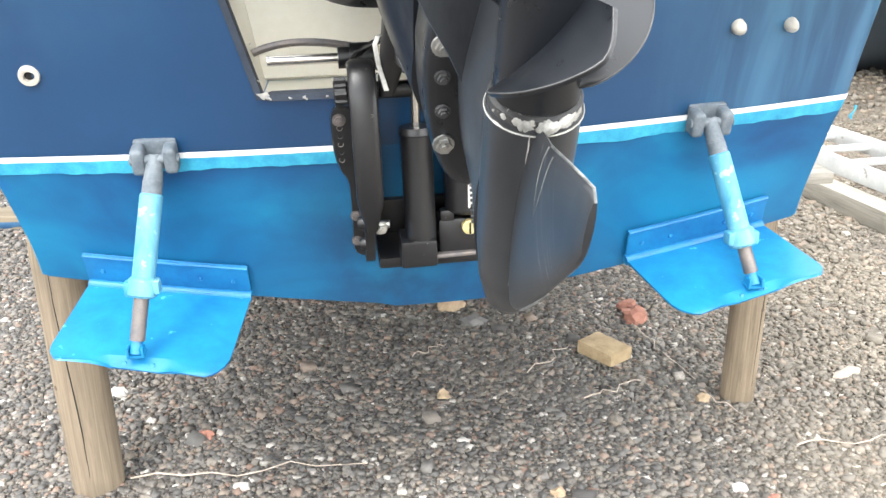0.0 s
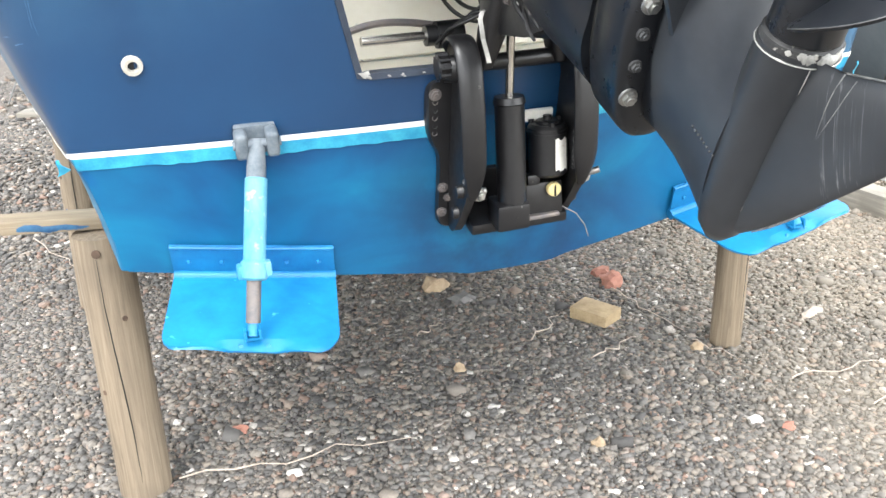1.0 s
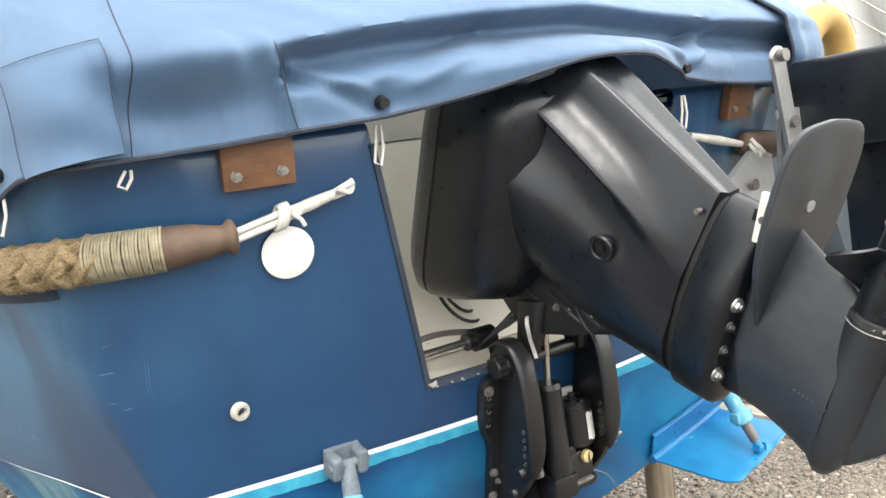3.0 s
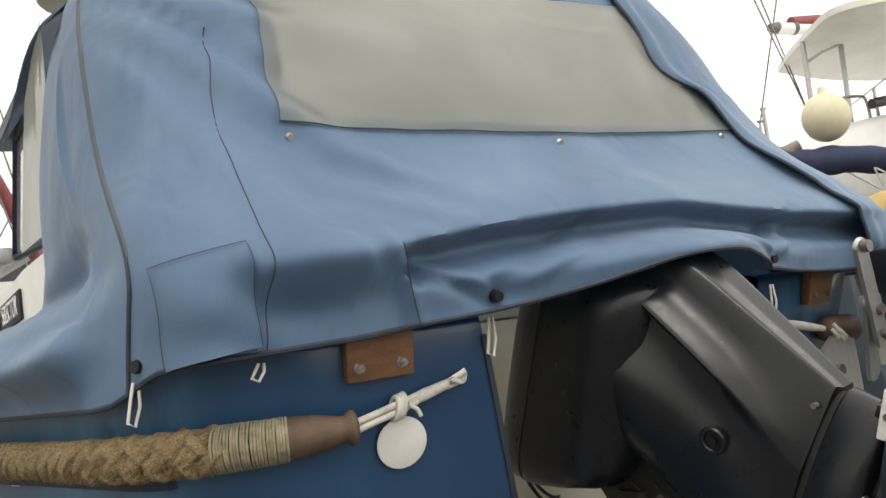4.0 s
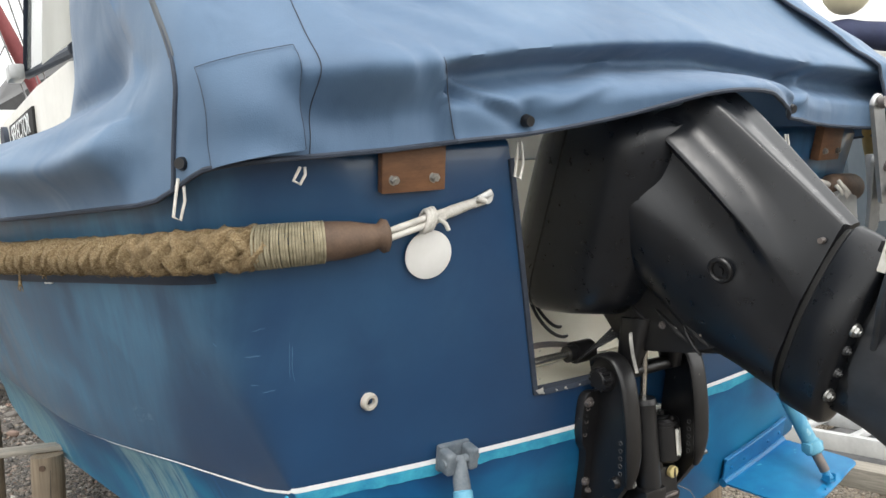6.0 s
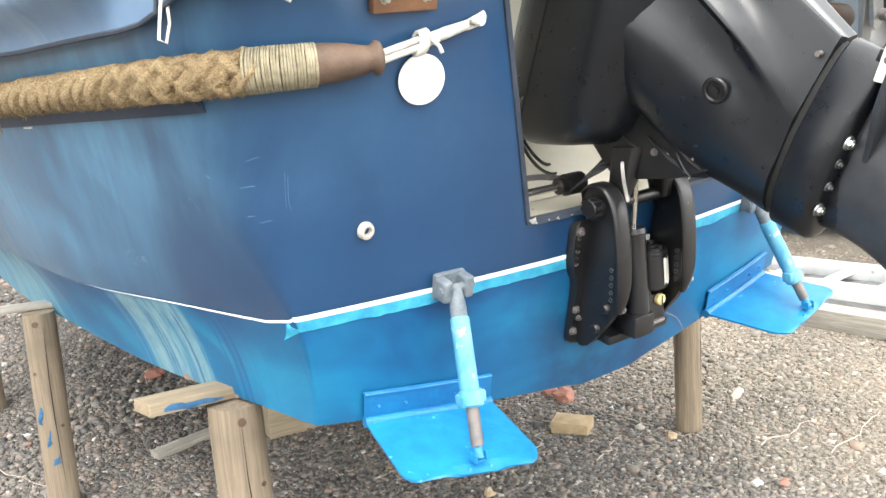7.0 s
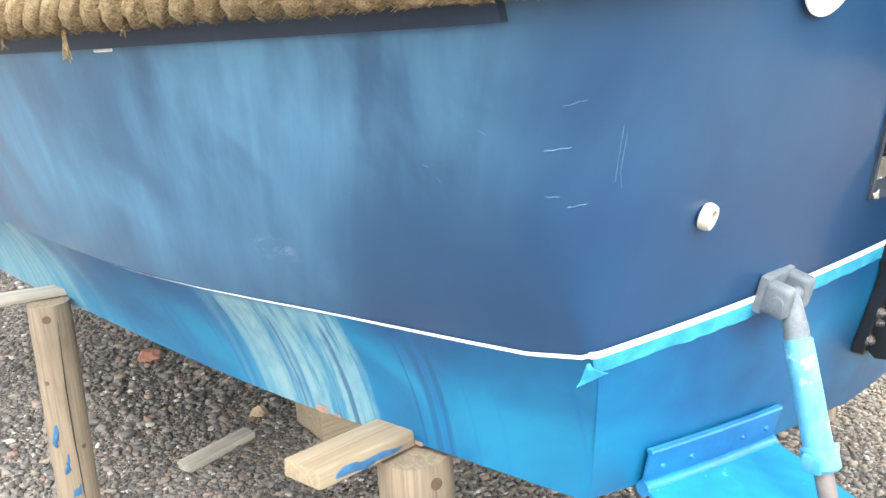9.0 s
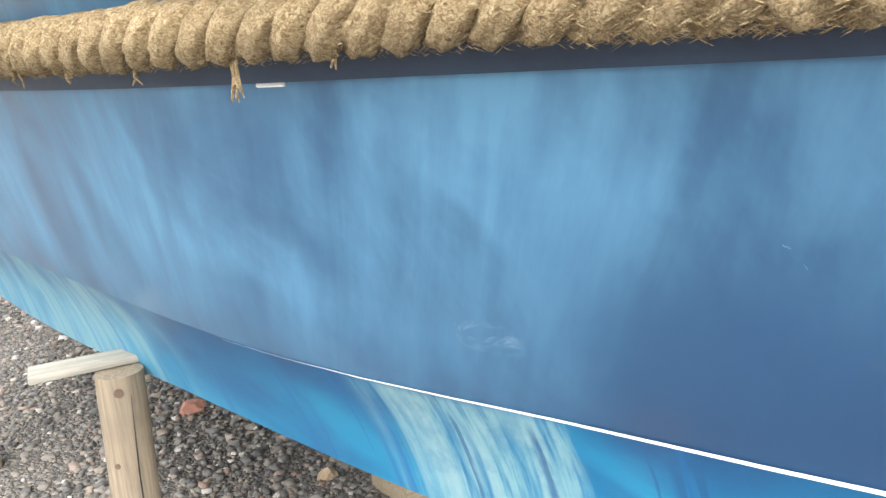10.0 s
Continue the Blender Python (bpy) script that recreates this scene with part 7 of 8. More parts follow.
def plank(name, a, c, width, depth, material, label, cat="plank"):
    a, c = Vector(a), Vector(c)
    d = c - a
    bm = B()
    box(bm, (0, 0, 0), (d.length, width, depth), (0, 0, 0), 0.004, 2)
    for vv in bm.verts:
        vv.co += Vector((0, noise.noise(vv.co * 9) * 0.003, noise.noise(vv.co * 11 + Vector((3, 0, 0))) * 0.003))
    me = finish(name, bm, material, 30)
    ob = new(name, me)
    ob.matrix_world = Matrix.Translation((a + c) / 2) @ d.to_track_quat("X", "Z").to_matrix().to_4x4()
    AT[ob] = Vector((0, 0, 0))
    return tagged(ob, label, cat)


wedge = plank("packing_block", (-0.888, 1.985, 0.700), (-0.60, 2.10, 0.668), 0.074, 0.028, "plank_wood", "sawn softwood packing block with blue paint smears on a post", "packing block")
bm = B()
for x, z, w, h in ((-0.045, -0.006, 0.085, 0.008), (-0.10, -0.002, 0.025, 0.009)):
    bmesh.ops.create_icosphere(bm, subdivisions=3, radius=1.0, matrix=Matrix.LocRotScale(Vector((x, -0.0365, z)), Euler((0, 0, 0)), Vector((w, 0.0016, h))))
for vv in bm.verts:
    vv.co += Vector((noise.noise(vv.co * 40) * 0.008, 0, noise.noise(vv.co * 40 + Vector((7, 0, 0))) * 0.004))
part("paint_smear", bm, "paint_smear", wedge)
plank("packing_block", (-1.290, 3.215, 0.700), (-1.075, 3.195, 0.701), 0.070, 0.018, "grey_wood", "weathered grey packing board on a post", "packing block")
plank("packing_block", (0.83, 2.53, 0.668), (1.12, 2.56, 0.672), 0.09, 0.03, "grey_wood", "weathered packing board on a post under the hull", "packing block")
plank("board_offcut", (-0.835, 3.40, 0.022), (-0.60, 3.50, 0.026), 0.06, 0.026, "grey_wood", "grey weathered board offcut lying on the gravel", "board")
for k, z in enumerate((0.08, 0.24, 0.40, 0.53)):
    plank("keel_block", (-0.42 + 0.02 * k, 3.42, z), (0.10 - 0.02 * k, 3.47, z), 0.20, 0.155 if k < 3 else 0.10, "plank_wood", "stacked timber block under the keel", "keel block")

# ---- things on the gravel ----


def stone(name, c, size, material, label, cat="stone", seed=0, rot=0.0, rough=0.26):
    bm = B()
    bmesh.ops.create_icosphere(bm, subdivisions=2, radius=1.0)
    for vv in bm.verts:
        d = vv.co.normalized()
        k = 1 + rough * noise.noise(d * 1.6 + Vector((seed * 3.1, 0, 0))) * 2 + 0.16 * noise.noise(d * 3.5 + Vector((seed, 2, 0)))
        p = Vector((d.x * size[0], d.y * size[1], d.z * size[2])) * k
        p.z = max(p.z, -size[2] * 0.8)
        vv.co = p
    bmesh.ops.rotate(bm, verts=bm.verts, cent=(0, 0, 0), matrix=Matrix.Rotation(rot, 3, "Z"))
    for vv in bm.verts:
        vv.co += Vector(c) + Vector((0, 0, size[2] * 0.55))
    return solid(name, bm, material, c, label, cat, WORLD, smooth=22)


bm = B()
box(bm, (0, 0, 0), (0.142, 0.100, 0.042), (0, 0, -46), 0.004, 2)
for vv in bm.verts:
    vv.co += Vector((noise.noise(vv.co * 22), noise.noise(vv.co * 22 + Vector((5, 0, 0))), noise.noise(vv.co * 22 + Vector((0, 5, 0))))) * 0.004 + Vector((0.604, 2.765, 0.030))
solid("brick", bm, "brick_buff", (0.604, 2.765, 0), "buff half brick lying on the gravel", "brick", WORLD, smooth=30)
stone("stone", (0.735, 3.04, 0.0), (0.048, 0.042, 0.036), "stone_red", "rough pinkish red stone on the gravel", seed=1)
stone("stone", (0.725, 3.13, 0.0), (0.040, 0.030, 0.026), "stone_red", "rough pinkish red stone on the gravel", seed=2)
stone("stone", (0.09, 3.10, 0.0), (0.052, 0.040, 0.034), "stone_buff", "flat buff stone under the boat", seed=3)
stone("stone", (0.18, 2.98, 0.0), (0.045, 0.038, 0.022), "stone_grey", "flat grey stone under the boat", seed=4)
stone("stone", (0.862, 2.515, 0.0), (0.022, 0.020, 0.017), "stone_buff", "small rounded buff stone", seed=5)
stone("stone", (-0.752, 4.42, 0.0), (0.05, 0.042, 0.034), "stone_red", "rounded red stone on the gravel", seed=6)
stone("stone", (-0.50, 2.23, 0.0), (0.022, 0.018, 0.016), "stone_red", "small rounded red stone on the gravel", seed=7)
stone("stone", (-0.345, 2.02, 0.0), (0.020, 0.016, 0.012), "stone_white", "small white stone on the gravel", seed=8)
stone("stone", (0.185, 2.255, 0.0), (0.016, 0.014, 0.012), "stone_white", "small pinkish white stone", seed=9)
stone("stone", (0.425, 2.045, 0.0), (0.019, 0.017, 0.015), "stone_buff", "small pinkish stone on the gravel", seed=10)
stone("stone", (0.115, 2.48, 0.0), (0.020, 0.018, 0.018), "stone_buff", "small pale angular stone", seed=11)
stone("stone", (-0.52, 3.65, 0.0), (0.034, 0.03, 0.022), "stone_buff", "small buff stone on the gravel", seed=12)
stone("stone", (-0.835, 2.43, 0.0), (0.030, 0.020, 0.018), "stone_white", "white broken stone on the gravel", seed=13)
stone("stone", (0.86, 2.10, 0.0), (0.019, 0.016, 0.014), "stone_white", "small yellowish white stone", seed=14)
stone("stone", (0.935, 2.06, 0.0), (0.017, 0.017, 0.014), "stone_red", "small red stone on the gravel", seed=15)
stone("stone", (-0.98, 2.93, 0.0), (0.032, 0.022, 0.016), "stone_white", "flat white stone on the gravel", seed=16)
stone("wood_chip", (1.33, 2.70, 0.0), (0.065, 0.018, 0.016), "twig", "pale split wood chip on the gravel", "wood chip", seed=17, rot=0.5)
stone("wood_chip", (-0.36, 3.95, 0.0), (0.06, 0.01, 0.008), "twig", "pale wood splinter on the gravel", "wood chip", seed=18, rot=0.3)
rng = random.Random(8)
TWIGS = [((-0.62, 2.02), (-0.05, 2.13)), ((0.72, 2.98), (0.86, 2.62)), ((0.52, 2.48), (0.72, 2.62)), ((0.36, 2.62), (0.50, 2.82)), ((0.0, 2.70), (0.10, 2.80)), ((1.05, 2.28), (1.40, 2.36)), ((1.20, 2.12), (1.62, 2.28)),
         ((-1.62, 3.9), (-1.20, 3.35)), ((0.86, 2.55), (0.95, 2.43))]
for (x0, y0), (x1, y1) in TWIGS:
    bm = B()
    k = 9
    off = [rng.uniform(-0.03, 0.03) for _ in range(k + 1)]
    dx, dy = x1 - x0, y1 - y0
    ln = math.hypot(dx, dy)
    pts = [(x0 + dx * i / k - dy / ln * off[i] * 0.6 * math.sin(math.pi * i / k), y0 + dy * i / k + dx / ln * off[i] * 0.6 * math.sin(math.pi * i / k), 0.019 + 0.006 * math.sin(i * 1.3)) for i in range(k + 1)]
    tube(bm, pts, [0.0012 + 0.0013 * (1 - i / k) for i in range(k + 1)], 6)
    solid("twig", bm, "twig", ((x0 + x1) / 2, (y0 + y1) / 2, 0.015), "thin dry twig lying on the gravel", "twig", WORLD, smooth=60)

# aluminium ladder lying on timber beside the boat
ladder = thing("ladder", (2.3, 4.4, 0.1), "silver aluminium ladder lying flat on a timber", "ladder", WORLD)
LD = Vector((0.30, -0.954, 0)).normalized()
LN = Vector((0.954, 0.30, 0)).normalized()
L0 = Vector((1.72, 5.3, 0.16))
for off in (0.0, 0.42):
    bm = B()
    a = L0 + LN * off
    c = a + LD * 3.2
    mid_p = (a + c) / 2
    box(bm, (0, 0, 0), (3.2, 0.026, 0.085), (0, 0, 0), 0.003)
    box(bm, (0, 0.012, 0.038), (3.2, 0.03, 0.01), (0, 0, 0), 0.002)
    bmesh.ops.rotate(bm, verts=bm.verts, cent=(0, 0, 0), matrix=Matrix.Rotation(math.atan2(LD.y, LD.x), 3, "Z"))
    for vv in bm.verts:
        vv.co += mid_p
    part("stile", bm, "ladder_alu", ladder)
for k in range(11):
    bm = B()
    a = L0 + LD * (0.15 + 0.28 * k)
    box(bm, (0, 0, 0), (0.42, 0.045, 0.03), (0, 0, 0), 0.006)
    bmesh.ops.rotate(bm, verts=bm.verts, cent=(0, 0, 0), matrix=Matrix.Rotation(math.atan2(LN.y, LN.x), 3, "Z"))
    for vv in bm.verts:
        vv.co += a + LN * 0.21
    part("rung", bm, "ladder_alu", ladder)
plank("timber_beam", (1.58, 5.4, 0.055), (2.45, 2.6, 0.055), 0.12, 0.10, "grey_wood", "weathered timber under the ladder", "timber")
# crumpled tarpaulin
bm = B()
rows = []
for i in range(26):
    row = []
    for k in range(22):
        x, y = 2.45 + 0.75 * i / 25, 3.05 + 0.75 * k / 21
        f = math.sin(math.pi * i / 25) * math.sin(math.pi * k / 21)
        z = 0.012 + 0.17 * f ** 0.6 * (0.6 + 0.55 * noise.noise(Vector((x * 3.5, y * 3.5, 0)))) + 0.03 * f * noise.noise(Vector((x * 11, y * 11, 3)))
        row.append((x, y, max(0.01, z)))
    rows.append(row)
sheet(bm, rows)
thick(bm, 0.004)
solid("tarpaulin", bm, "tarp_grey", (2.8, 3.4, 0), "crumpled grey tarpaulin lying on the gravel", "tarpaulin", WORLD, smooth=60)

# ---- neighbouring boats ----


def yacht(name, m, length, beam, free, depth, top_mat, label, stripe=True):
    ob = new(name)
    ob.matrix_world = m
    AT[ob] = Vector((0, 0, 0))
    tagged(ob, label, "boat")
    def half(t, z):
        f = max(0.02, math.sin(math.pi * min(1, 0.18 + 0.82 * t)) ** 0.6) if t > 0.35 else 0.75 + 0.25 * math.sin(math.pi * t / 0.7)
        return beam / 2 * f * (0.55 + 0.45 * z)
    for nm, z0, z1, mt in (("underwater_hull", 0.0, 0.45, "yacht_grey"), ("topside_shell", 0.45, 1.0, top_mat)):
        bm = B()
        rings = []
        for i in range(25):
            t = i / 24
            x = -length / 2 + length * t
            ring = []
            zz = [z0 + (z1 - z0) * k / 5 for k in range(6)]
            for z in zz:
                y = half(t, z) * (1 if z0 > 0 else (0.12 + 0.88 * (z / 0.45) ** 0.5))
                ring.append((x + 0.35 * z * (t - 0.5), -y, depth * z + 0.18 * z * (2 * t - 1) ** 2))
            ring += [(p[0], -p[1], p[2]) for p in reversed(ring)]
            rings.append(ring)
        loft(bm, rings)
        part(nm, bm, mt, ob, smooth=50)
    return ob


ya = yacht("sailing_yacht", pose(6.6, 6.2, 0.55, 0, 0, 62), 9.0, 3.0, 1.0, 1.75, "yacht_white", "white sailing yacht laid up ashore with grey lower hull")
bm = B()
box(bm, (-0.8, 0, 2.0), (4.2, 1.9, 0.55), (0, 0, 0), 0.18, 4)
part("coachroof", bm, "yacht_white", ya)
bm = B()
for k in range(4):
    box(bm, (-2.2 + 1.0 * k, -0.955, 2.05), (0.55, 0.02, 0.16), (0, 0, 0), 0.008)
part("cabin_window", bm, "dark_hole", ya)
bm = B()
for k in range(7):
    x = -3.9 + 1.2 * k
    tube(bm, [(x, 1.30, 1.75), (x, 1.30, 2.35)], 0.013, 6)
    tube(bm, [(x, -1.30, 1.75), (x, -1.30, 2.35)], 0.013, 6)
for z in (2.05, 2.35):
    tube(bm, [(-3.9, -1.3, z), (3.3, -1.3, z)], 0.006, 5)
    tube(bm, [(-3.9, 1.3, z), (3.3, 1.3, z)], 0.006, 5)
part("guard_rail", bm, "steel", ya)
bm = B()
box(bm, (0, 0, 0.30), (2.0, 0.25, 0.7), (0, 0, 0), 0.08)
part("keel", bm, "yacht_grey", ya)

# motor yacht beyond the starboard side, with its fender, spar and covers
my = thing("motor_yacht", (4.4, 5.0, 0.0), "white motor yacht laid up ashore with a hard top", "boat", WORLD)
bm = B()
loft(bm, [[(x0, y0, z), (x1, y0, z), (x1, y1, z), (x0, y1, z)] for x0, x1, y0, y1, z in ((3.9, 5.6, 4.6, 8.2, 0.0), (3.5, 6.0, 4.3, 8.8, 0.6), (3.2, 6.3, 4.2, 9.2, 1.3), (3.1, 6.4, 4.15, 9.4, 1.9))])
bmesh.ops.bevel(bm, geom=[e for e in bm.edges if abs(e.verts[0].co.z - e.verts[1].co.z) > 0.1], offset=0.25, segments=4, affect="EDGES")
part("hull", bm, "yacht_grey", my, "dark grey hull", smooth=50)
bm = B()
rows = []
prof = spline([(3.15, 1.88), (3.18, 2.15), (3.27, 2.43), (3.45, 2.53), (3.65, 2.59), (4.11, 2.68), (4.9, 2.74), (5.9, 2.72), (6.2, 2.3), (6.25, 1.88)], 5)
loft(bm, [[(4.7 + (x - 4.7) * k, y, 1.88 + (z - 1.88) * k) for x, z in prof] for y, k in ((4.20, 0.93), (4.26, 0.985), (4.36, 1.0), (5.2, 1.0), (6.4, 0.98))])
part("deckhouse", bm, "yacht_white", my, "rounded white deckhouse", smooth=50)
bm = B()
out = spline([(3.97, 5.04), (3.78, 4.74), (3.56, 4.30), (3.45, 4.02), (3.56, 3.84), (3.9, 3.66), (4.6, 3.4), (5.3, 3.6), (5.5, 4.3), (5.4, 5.1), (4.7, 5.2), (3.97, 5.04)], 4)[:-1]
loft(bm, [[(4.45 + (x - 4.45) * k, 4.4 + (y - 4.4) * k, z) for x, y in out] for z, k in ((3.215, 0.96), (3.225, 1.0), (3.265, 1.0), (3.285, 0.96))])
part("hard_top", bm, "cabin_white", my, "cream hard top", smooth=40)
for x, y, z0, lean_x in ((3.62, 4.45, 2.52, 0.02), (3.95, 4.45, 2.62, 0.03), (5.2, 4.6, 2.7, 0.0)):
    bm = B()
    cyl(bm, (x, y, z0), (x + lean_x, y, 3.23), 0.018, n=12)
    part("pole", bm, "mast_alu", my)
bm = B()
tube(bm, [(3.64, 4.45, 3.08), (3.80, 4.45, 3.16), (3.98, 4.45, 3.22)], 0.010, 8)
part("brace", bm, "mast_alu", my)
bm = B()
tube(bm, spline([(3.52, 4.30, 2.54), (3.54, 4.30, 2.70), (3.60, 4.30, 2.76), (3.88, 4.30, 2.80), (3.95, 4.30, 2.76), (3.96, 4.30, 2.60)], 4), 0.011, 8)
part("grab_rail", bm, "steel", my)
bm = B()
cyl(bm, (3.70, 4.27, 2.50), (3.78, 4.20, 2.33), 0.022, n=12)
cyl(bm, (3.655, 4.285, 2.58), (3.705, 4.265, 2.49), 0.010, n=10)
box(bm, (3.71, 4.255, 2.475), (0.10, 0.03, 0.02), (0, 25, 0), 0.006)
part("cleat", bm, "steel", my)
bm = B()
tube(bm, [(3.9, 4.22, 2.72), (4.05, 4.20, 2.745), (4.4, 4.2, 2.76)], 0.035, 10)
part("wiper_arm", bm, "tarp_black", my)
bm = B()
bmesh.ops.create_uvsphere(bm, u_segments=28, v_segments=18, radius=0.138)
for vv in bm.verts:
    vv.co = Vector((vv.co.x, vv.co.y, vv.co.z * 1.06)) + Vector((3.18, 3.93, 2.55))
cyl(bm, (3.18, 3.93, 2.68), (3.18, 3.93, 2.735), 0.030, 0.020)
solid("ball_fender", bm, "fender_cream", (3.18, 3.93, 2.4), "large cream ball fender hanging on the yacht", "fender", WORLD, smooth=60)
bm = B()
tube(bm, spline([(2.62, 4.40, 2.36), (2.86, 4.12, 2.31), (3.02, 3.98, 2.285), (3.25, 3.92, 2.29), (3.60, 3.84, 2.245), (3.9, 3.76, 2.16)], 4), [0.06 + 0.025 * math.sin(math.pi * k / 20) + 0.006 * math.sin(k * 1.9) for k in range(21)], 14)
solid("sail_cover", bm, "sail_navy", (3.1, 4.0, 2.25), "navy blue sail cover over a boom", "sail cover", WORLD, smooth=60)
spar = thing("furled_boom", (5.2, 6.0, 4.05), "boom with a dark red furled sail and white end", "boom", WORLD)
bm = B()
tube(bm, [(5.16, 6.0, 4.055), (5.5, 6.0, 4.08), (5.9, 6.0, 4.085), (6.8, 6.0, 4.12)], [0.055, 0.062, 0.066, 0.066], 12)
part("sail", bm, "furl_red", spar, "dark red furled sail", smooth=60)
bm = B()
cyl(bm, (4.98, 6.0, 3.995), (6.7, 6.0, 4.02), 0.055, n=16)
part("boom_tube", bm, "yacht_white", spar)
bm = B()
cyl(bm, (4.90, 6.0, 4.00), (4.99, 6.0, 4.00), 0.034, 0.058, 16)
part("end_cap", bm, "rod_grey", spar)
bm = B()
cyl(bm, (5.16, 6.0, 4.005), (5.20, 6.0, 4.005), 0.064, n=16)
part("collar", bm, "rod_grey", spar)
for a, c, r in (((2.98, 4.25, 2.30), (2.98, 4.25, 2.62), 0.008), ((3.02, 4.25, 2.35), (3.02, 4.25, 2.70), 0.013), ((2.86, 4.25, 2.35), (2.85, 4.25, 2.60), 0.008)):
    bm = B()
    tube(bm, [a, c], r, 8)
    cyl(bm, Vector(c) + Vector((-0.018, 0, 0)), Vector(c) + Vector((0.018, 0, 0.004)), 0.010, n=8)
    solid("stanchion", bm, "steel", a, "short steel stanchion on the neighbouring deck", "stanchion", WORLD)
bm = B()
tube(bm, [(2.70, 4.4, 2.60), (2.95, 4.2, 2.46), (3.12, 4.08, 2.36)], 0.014, 8)
tube(bm, [(2.98, 4.22, 2.37), (3.13, 4.12, 2.43)], 0.040, 12)
solid("stowed_pole", bm, "grey_wood", (2.9, 4.2, 2.5), "weathered pole stowed on the yacht's deck", "pole", WORLD)
RIG = [((3.55, 4.85, 4.29), (4.05, 4.85, 2.7)), ((3.85, 4.61, 4.18), (3.88, 4.9, 3.6)), ((3.45, 4.85, 4.29), (3.98, 4.85, 2.9)), ((2.80, 5.35, 4.49), (2.94, 5.5, 3.9)), ((1.65, 5.89, 4.69), (1.62, 5.98, 4.3)), ((0.82, 6.15, 4.8), (0.82, 6.15, 4.0)),
       ((-1.84, 6.35, 4.66), (-1.41, 6.98, 2.9)), ((-1.76, 6.36, 4.67), (-1.39, 6.97, 3.1)), ((-2.05, 6.36, 4.67), (-1.45, 7.0, 2.6)), ((-1.5, 7.0, 2.95), (-2.0, 7.05, 2.3)), ((-1.5, 7.0, 2.75), (-1.85, 7.05, 2.1))]
for a, c in RIG:
    bm = B()
    a, c = Vector(a), Vector(c)
    d = (a - c) / (a.z - c.z)
    top_z = 9.0 if a.z > 4 else a.z
    tube(bm, [c + d * (0.03 - c.z), c + d * (top_z - c.z)], 0.0065, 6)
    solid("rigging_wire", bm, "wire", c + d * (0.03 - c.z), "thin rigging wire of a yacht ashore", "rigging", WORLD, group="yacht rigging")
for a, c in (((3.3, 3.9, 2.30), (3.75, 3.55, 1.85)), ((3.2, 4.0, 2.30), (3.65, 3.6, 1.8)), ((3.35, 3.85, 2.33), (3.45, 3.8, 1.95))):
    bm = B()
    tube(bm, [a, c], 0.006, 6)
    solid("mooring_line", bm, "white_cord", a, "white line hanging from the sail cover", "line", WORLD)
for (x, y, z), r in (((2.15, 5.75, 0.0), 0.048), ((0.0, 6.31, 0.0), 0.04), ((6.5, 6.1, 2.0), 0.07)):
    bm = B()
    cyl(bm, (x, y, z), (x, y, 11.0), r, r * 0.9, 18)
    solid("mast", bm, "mast_alu", (x, y, z), "grey aluminium yacht mast against the sky", "mast", WORLD)
bm = B()
tube(bm, [(-2.35, 6.1, 5.0), (-1.95, 6.67, 3.9), (-1.46, 7.04, 2.81), (-1.3, 7.2, 2.4)], 0.052, 12)
solid("furled_sail", bm, "furl_red", (-1.9, 6.7, 3.9), "dark red sail furled on a forestay", "sail", WORLD)
yb = yacht("motor_cruiser", pose(-1.95, 11.2, 0.02, 0, 0, 97), 6.5, 2.6, 1.0, 2.20, "yacht_white", "white cruiser laid up ashore beyond the boat")
bm = B()
rings = []
for i in range(9):
    x = -2.9 + 0.3 * i
    high = 0.60 + 0.75 * ease(i / 3) - 0.1 * ease((i - 5) / 4)
    rings.append([(x, y, 2.30 + high * max(0.0, 1 - abs(y + 0.55) / 0.95) + 0.015 * noise.noise(Vector((x * 4, y * 5, 1)))) for y in [0.45 - 0.17 * k for k in range(12)]] + [(x, -1.4, 2.28), (x, 0.45, 2.28)])
loft(bm, rings)
part("cover", bm, "tarp_black", yb, "dark grey cover over the cockpit")
for side in (1.16, -1.16):
    for k in range(6):
        bm = B()
        x = -3.0 + 0.9 * k
        tube(bm, [(x, side, 2.30), (x, side, 2.85)], 0.012, 6)
        part("stanchion", bm, "steel", yb)
    for z in (2.58, 2.85):
        bm = B()
        tube(bm, [(-3.0, side, z), (1.5, side, z)], 0.007, 5)
        part("guard_wire", bm, "steel", yb)
bm = B()
for side in (1, -1):
    tube(bm, [(-3.22, side * y, 2.36) for y in (0.0, 0.5, 0.95)], 0.022, 6)
part("gunwale", bm, "yacht_grey", yb)
bm = B()
box(bm, (-3.30, 0, 1.98), (0.10, 1.9, 0.07), (0, 0, 0), 0.01)
part("stripe", bm, "furl_red", yb)
yacht("dark_hulled_boat", pose(5.6, 9.6, 0.0, 0, 0, 20), 6.0, 2.4, 1.0, 1.6, "tarp_black", "dark hulled boat standing ashore", True)

# ---- ground ----
bm = B()
rows = []
xs = [-400, -60, -12] + [-6 + 0.25 * k for k in range(57)] + [12, 60, 400]
ys = [-400, -60, -8] + [-3 + 0.25 * k for k in range(57)] + [14, 60, 400]
for y in ys:
    rows.append([(x, y, 0.010 * noise.noise(Vector((x * 1.1, y * 1.1, 0))) + 0.003) for x in xs])
sheet(bm, rows)
solid("ground", bm, "ground_grit", (0, 0, 0), "grey mixed gravel yard", "ground", WORLD, kind="structure", smooth=80)

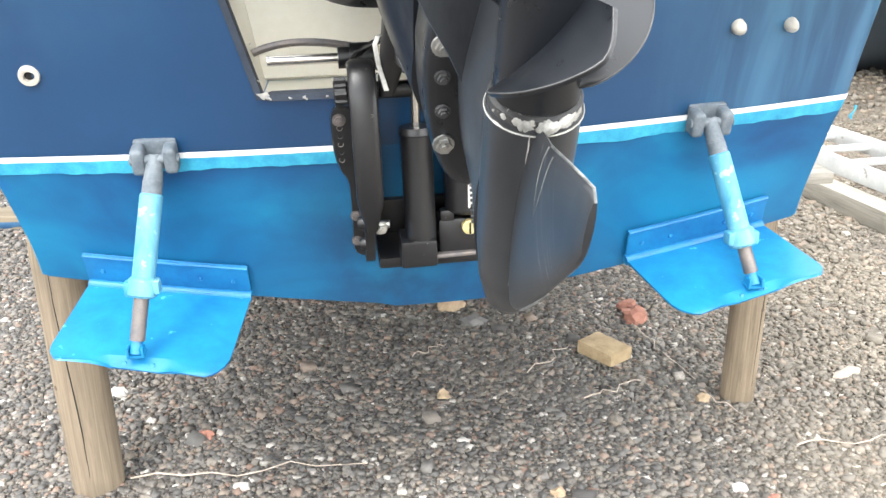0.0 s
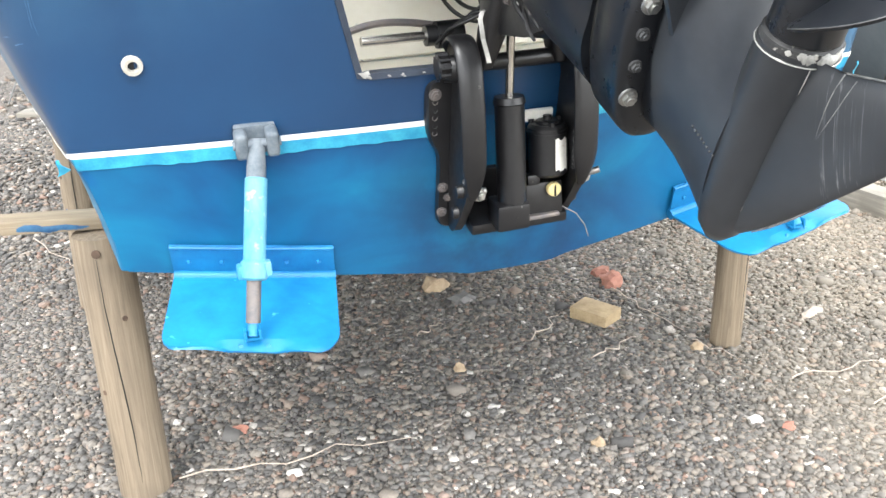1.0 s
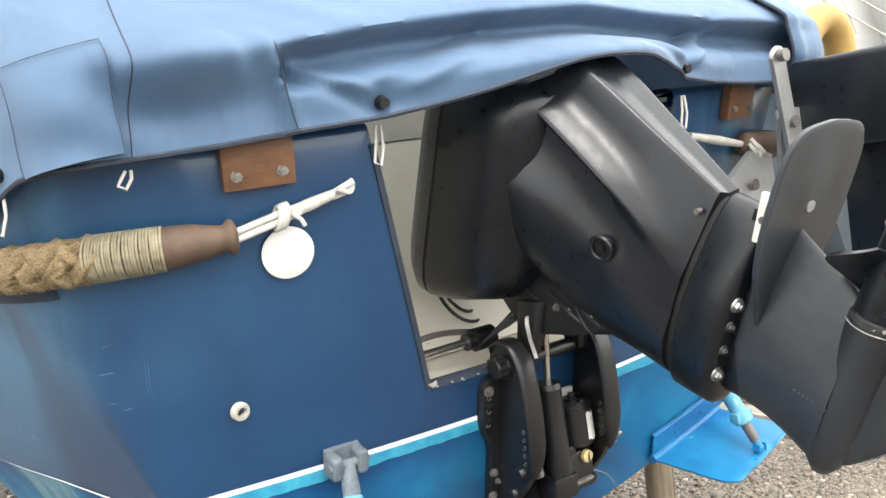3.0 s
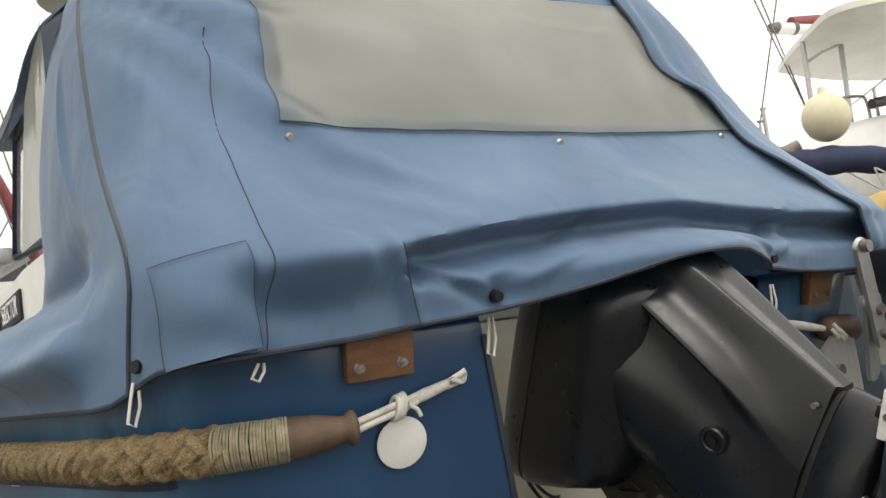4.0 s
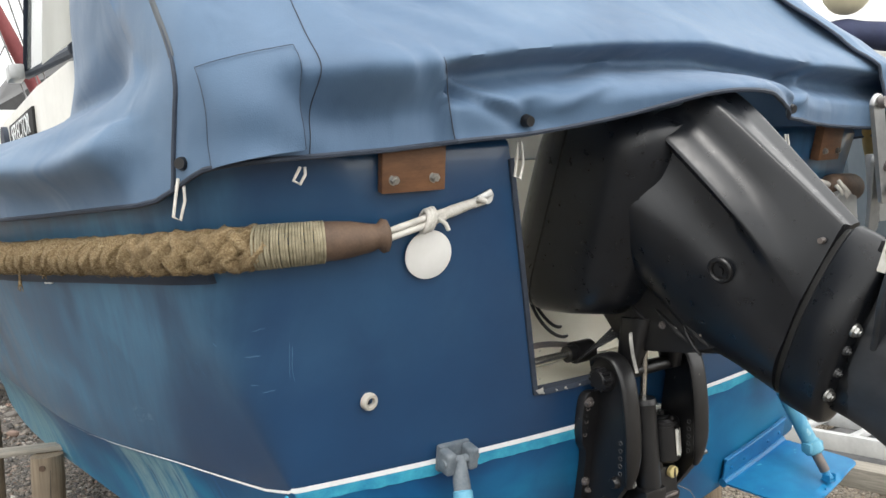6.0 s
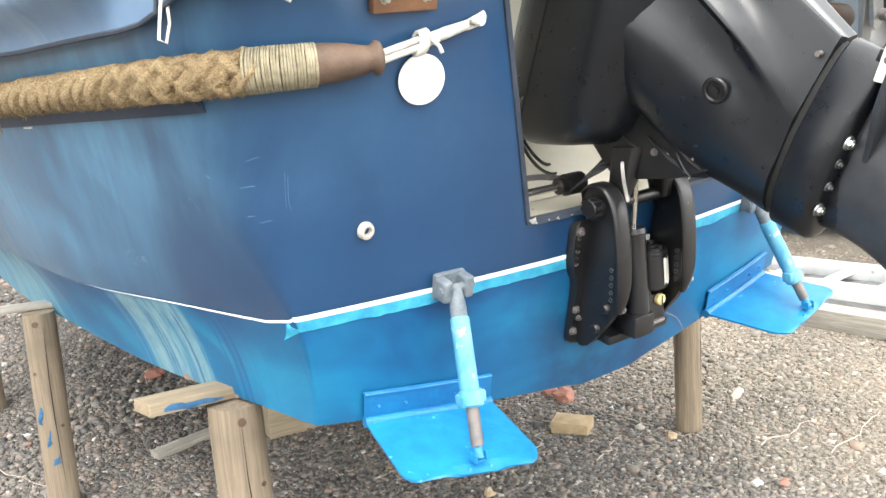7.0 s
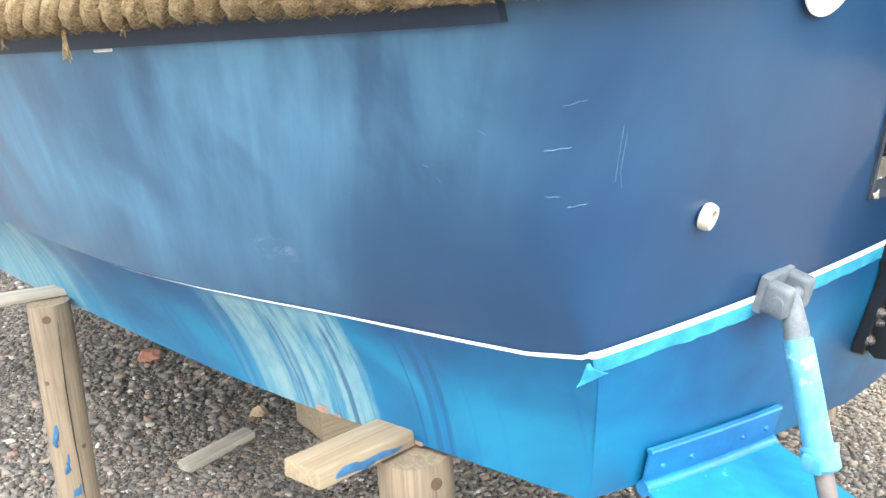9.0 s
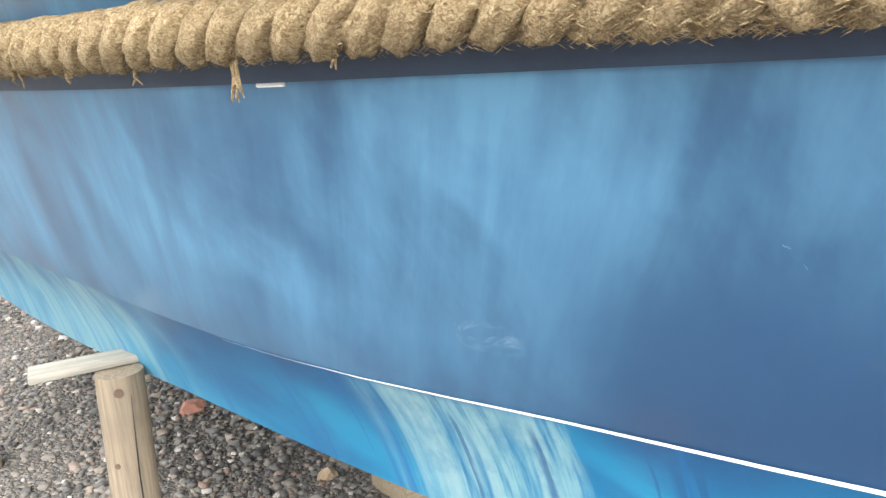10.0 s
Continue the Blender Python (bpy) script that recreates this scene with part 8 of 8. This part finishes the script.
# loose gravel: every pebble a real angular chip
CHIP_V = np.array([(x, y, z) for x in (-1, 1) for y in (-1, 1) for z in (-1, 1)], dtype=float) * 0.78
CHIP_F = np.array([(0, 1, 3), (0, 3, 2), (4, 6, 7), (4, 7, 5), (0, 4, 5), (0, 5, 1), (2, 3, 7), (2, 7, 6), (0, 2, 6), (0, 6, 4), (1, 5, 7), (1, 7, 3)])


def gravel(name, count, x0, x1, y0, y1, size, seed, label):
    rg = np.random.RandomState(seed)
    n = count
    pos = np.stack([rg.uniform(x0, x1, n), rg.uniform(y0, y1, n)], 1) + rg.normal(0, 0.13, (n, 2))
    r = size * np.clip(rg.lognormal(0, 0.36, n), 0.5, 2.4)
    sc = np.stack([r * rg.uniform(0.85, 1.35, n), r * rg.uniform(0.7, 1.05, n), r * rg.uniform(0.45, 0.80, n)], 1)
    jit = 1 + rg.uniform(-0.34, 0.26, (n, len(CHIP_V), 3))
    v = CHIP_V[None] * jit * sc[:, None, :]
    a, t = rg.uniform(0, 2 * np.pi, n), rg.uniform(-0.5, 0.5, n)
    ca, sa, ct, st = np.cos(a), np.sin(a), np.cos(t), np.sin(t)
    y = v[:, :, 1] * ct[:, None] - v[:, :, 2] * st[:, None]
    z = v[:, :, 1] * st[:, None] + v[:, :, 2] * ct[:, None]
    x = v[:, :, 0]
    X = x * ca[:, None] - y * sa[:, None] + pos[:, None, 0]
    Y = x * sa[:, None] + y * ca[:, None] + pos[:, None, 1]
    Z = z + (r * 0.25)[:, None] + rg.uniform(0.0, 0.0045, n)[:, None]
    verts = np.stack([X, Y, Z], 2).reshape(-1, 3)
    k = len(CHIP_V)
    faces = (CHIP_F[None] + (np.arange(n) * k)[:, None, None]).reshape(-1, 3)
    me = bpy.data.meshes.new(name)
    me.vertices.add(len(verts))
    me.vertices.foreach_set("co", verts.ravel())
    me.loops.add(len(faces) * 3)
    me.loops.foreach_set("vertex_index", faces.ravel().astype(np.int32))
    me.polygons.add(len(faces))
    me.polygons.foreach_set("loop_start", np.arange(0, len(faces) * 3, 3).astype(np.int32))
    me.update(calc_edges=True)
    me.validate()
    me.shade_smooth()
    me.materials.append(MATS["pebbles"])
    return tagged(new(name, me), label, "gravel", kind="stuff")


gravel("gravel", 155000, -1.95, 2.25, 1.28, 3.6, 0.0057, 1, "loose grey and brown gravel with white and reddish pebbles")
gravel("gravel", 40000, -2.6, 3.6, 3.6, 6.6, 0.0088, 2, "loose grey and brown gravel farther under the boat")
gravel("gravel", 6000, -3.5, 5.5, 6.6, 11.0, 0.020, 3, "coarse grey gravel beyond the boat")
gravel("gravel", 700, -1.6, 2.0, 1.5, 4.5, 0.0115, 4, "larger scattered pebbles on the gravel")
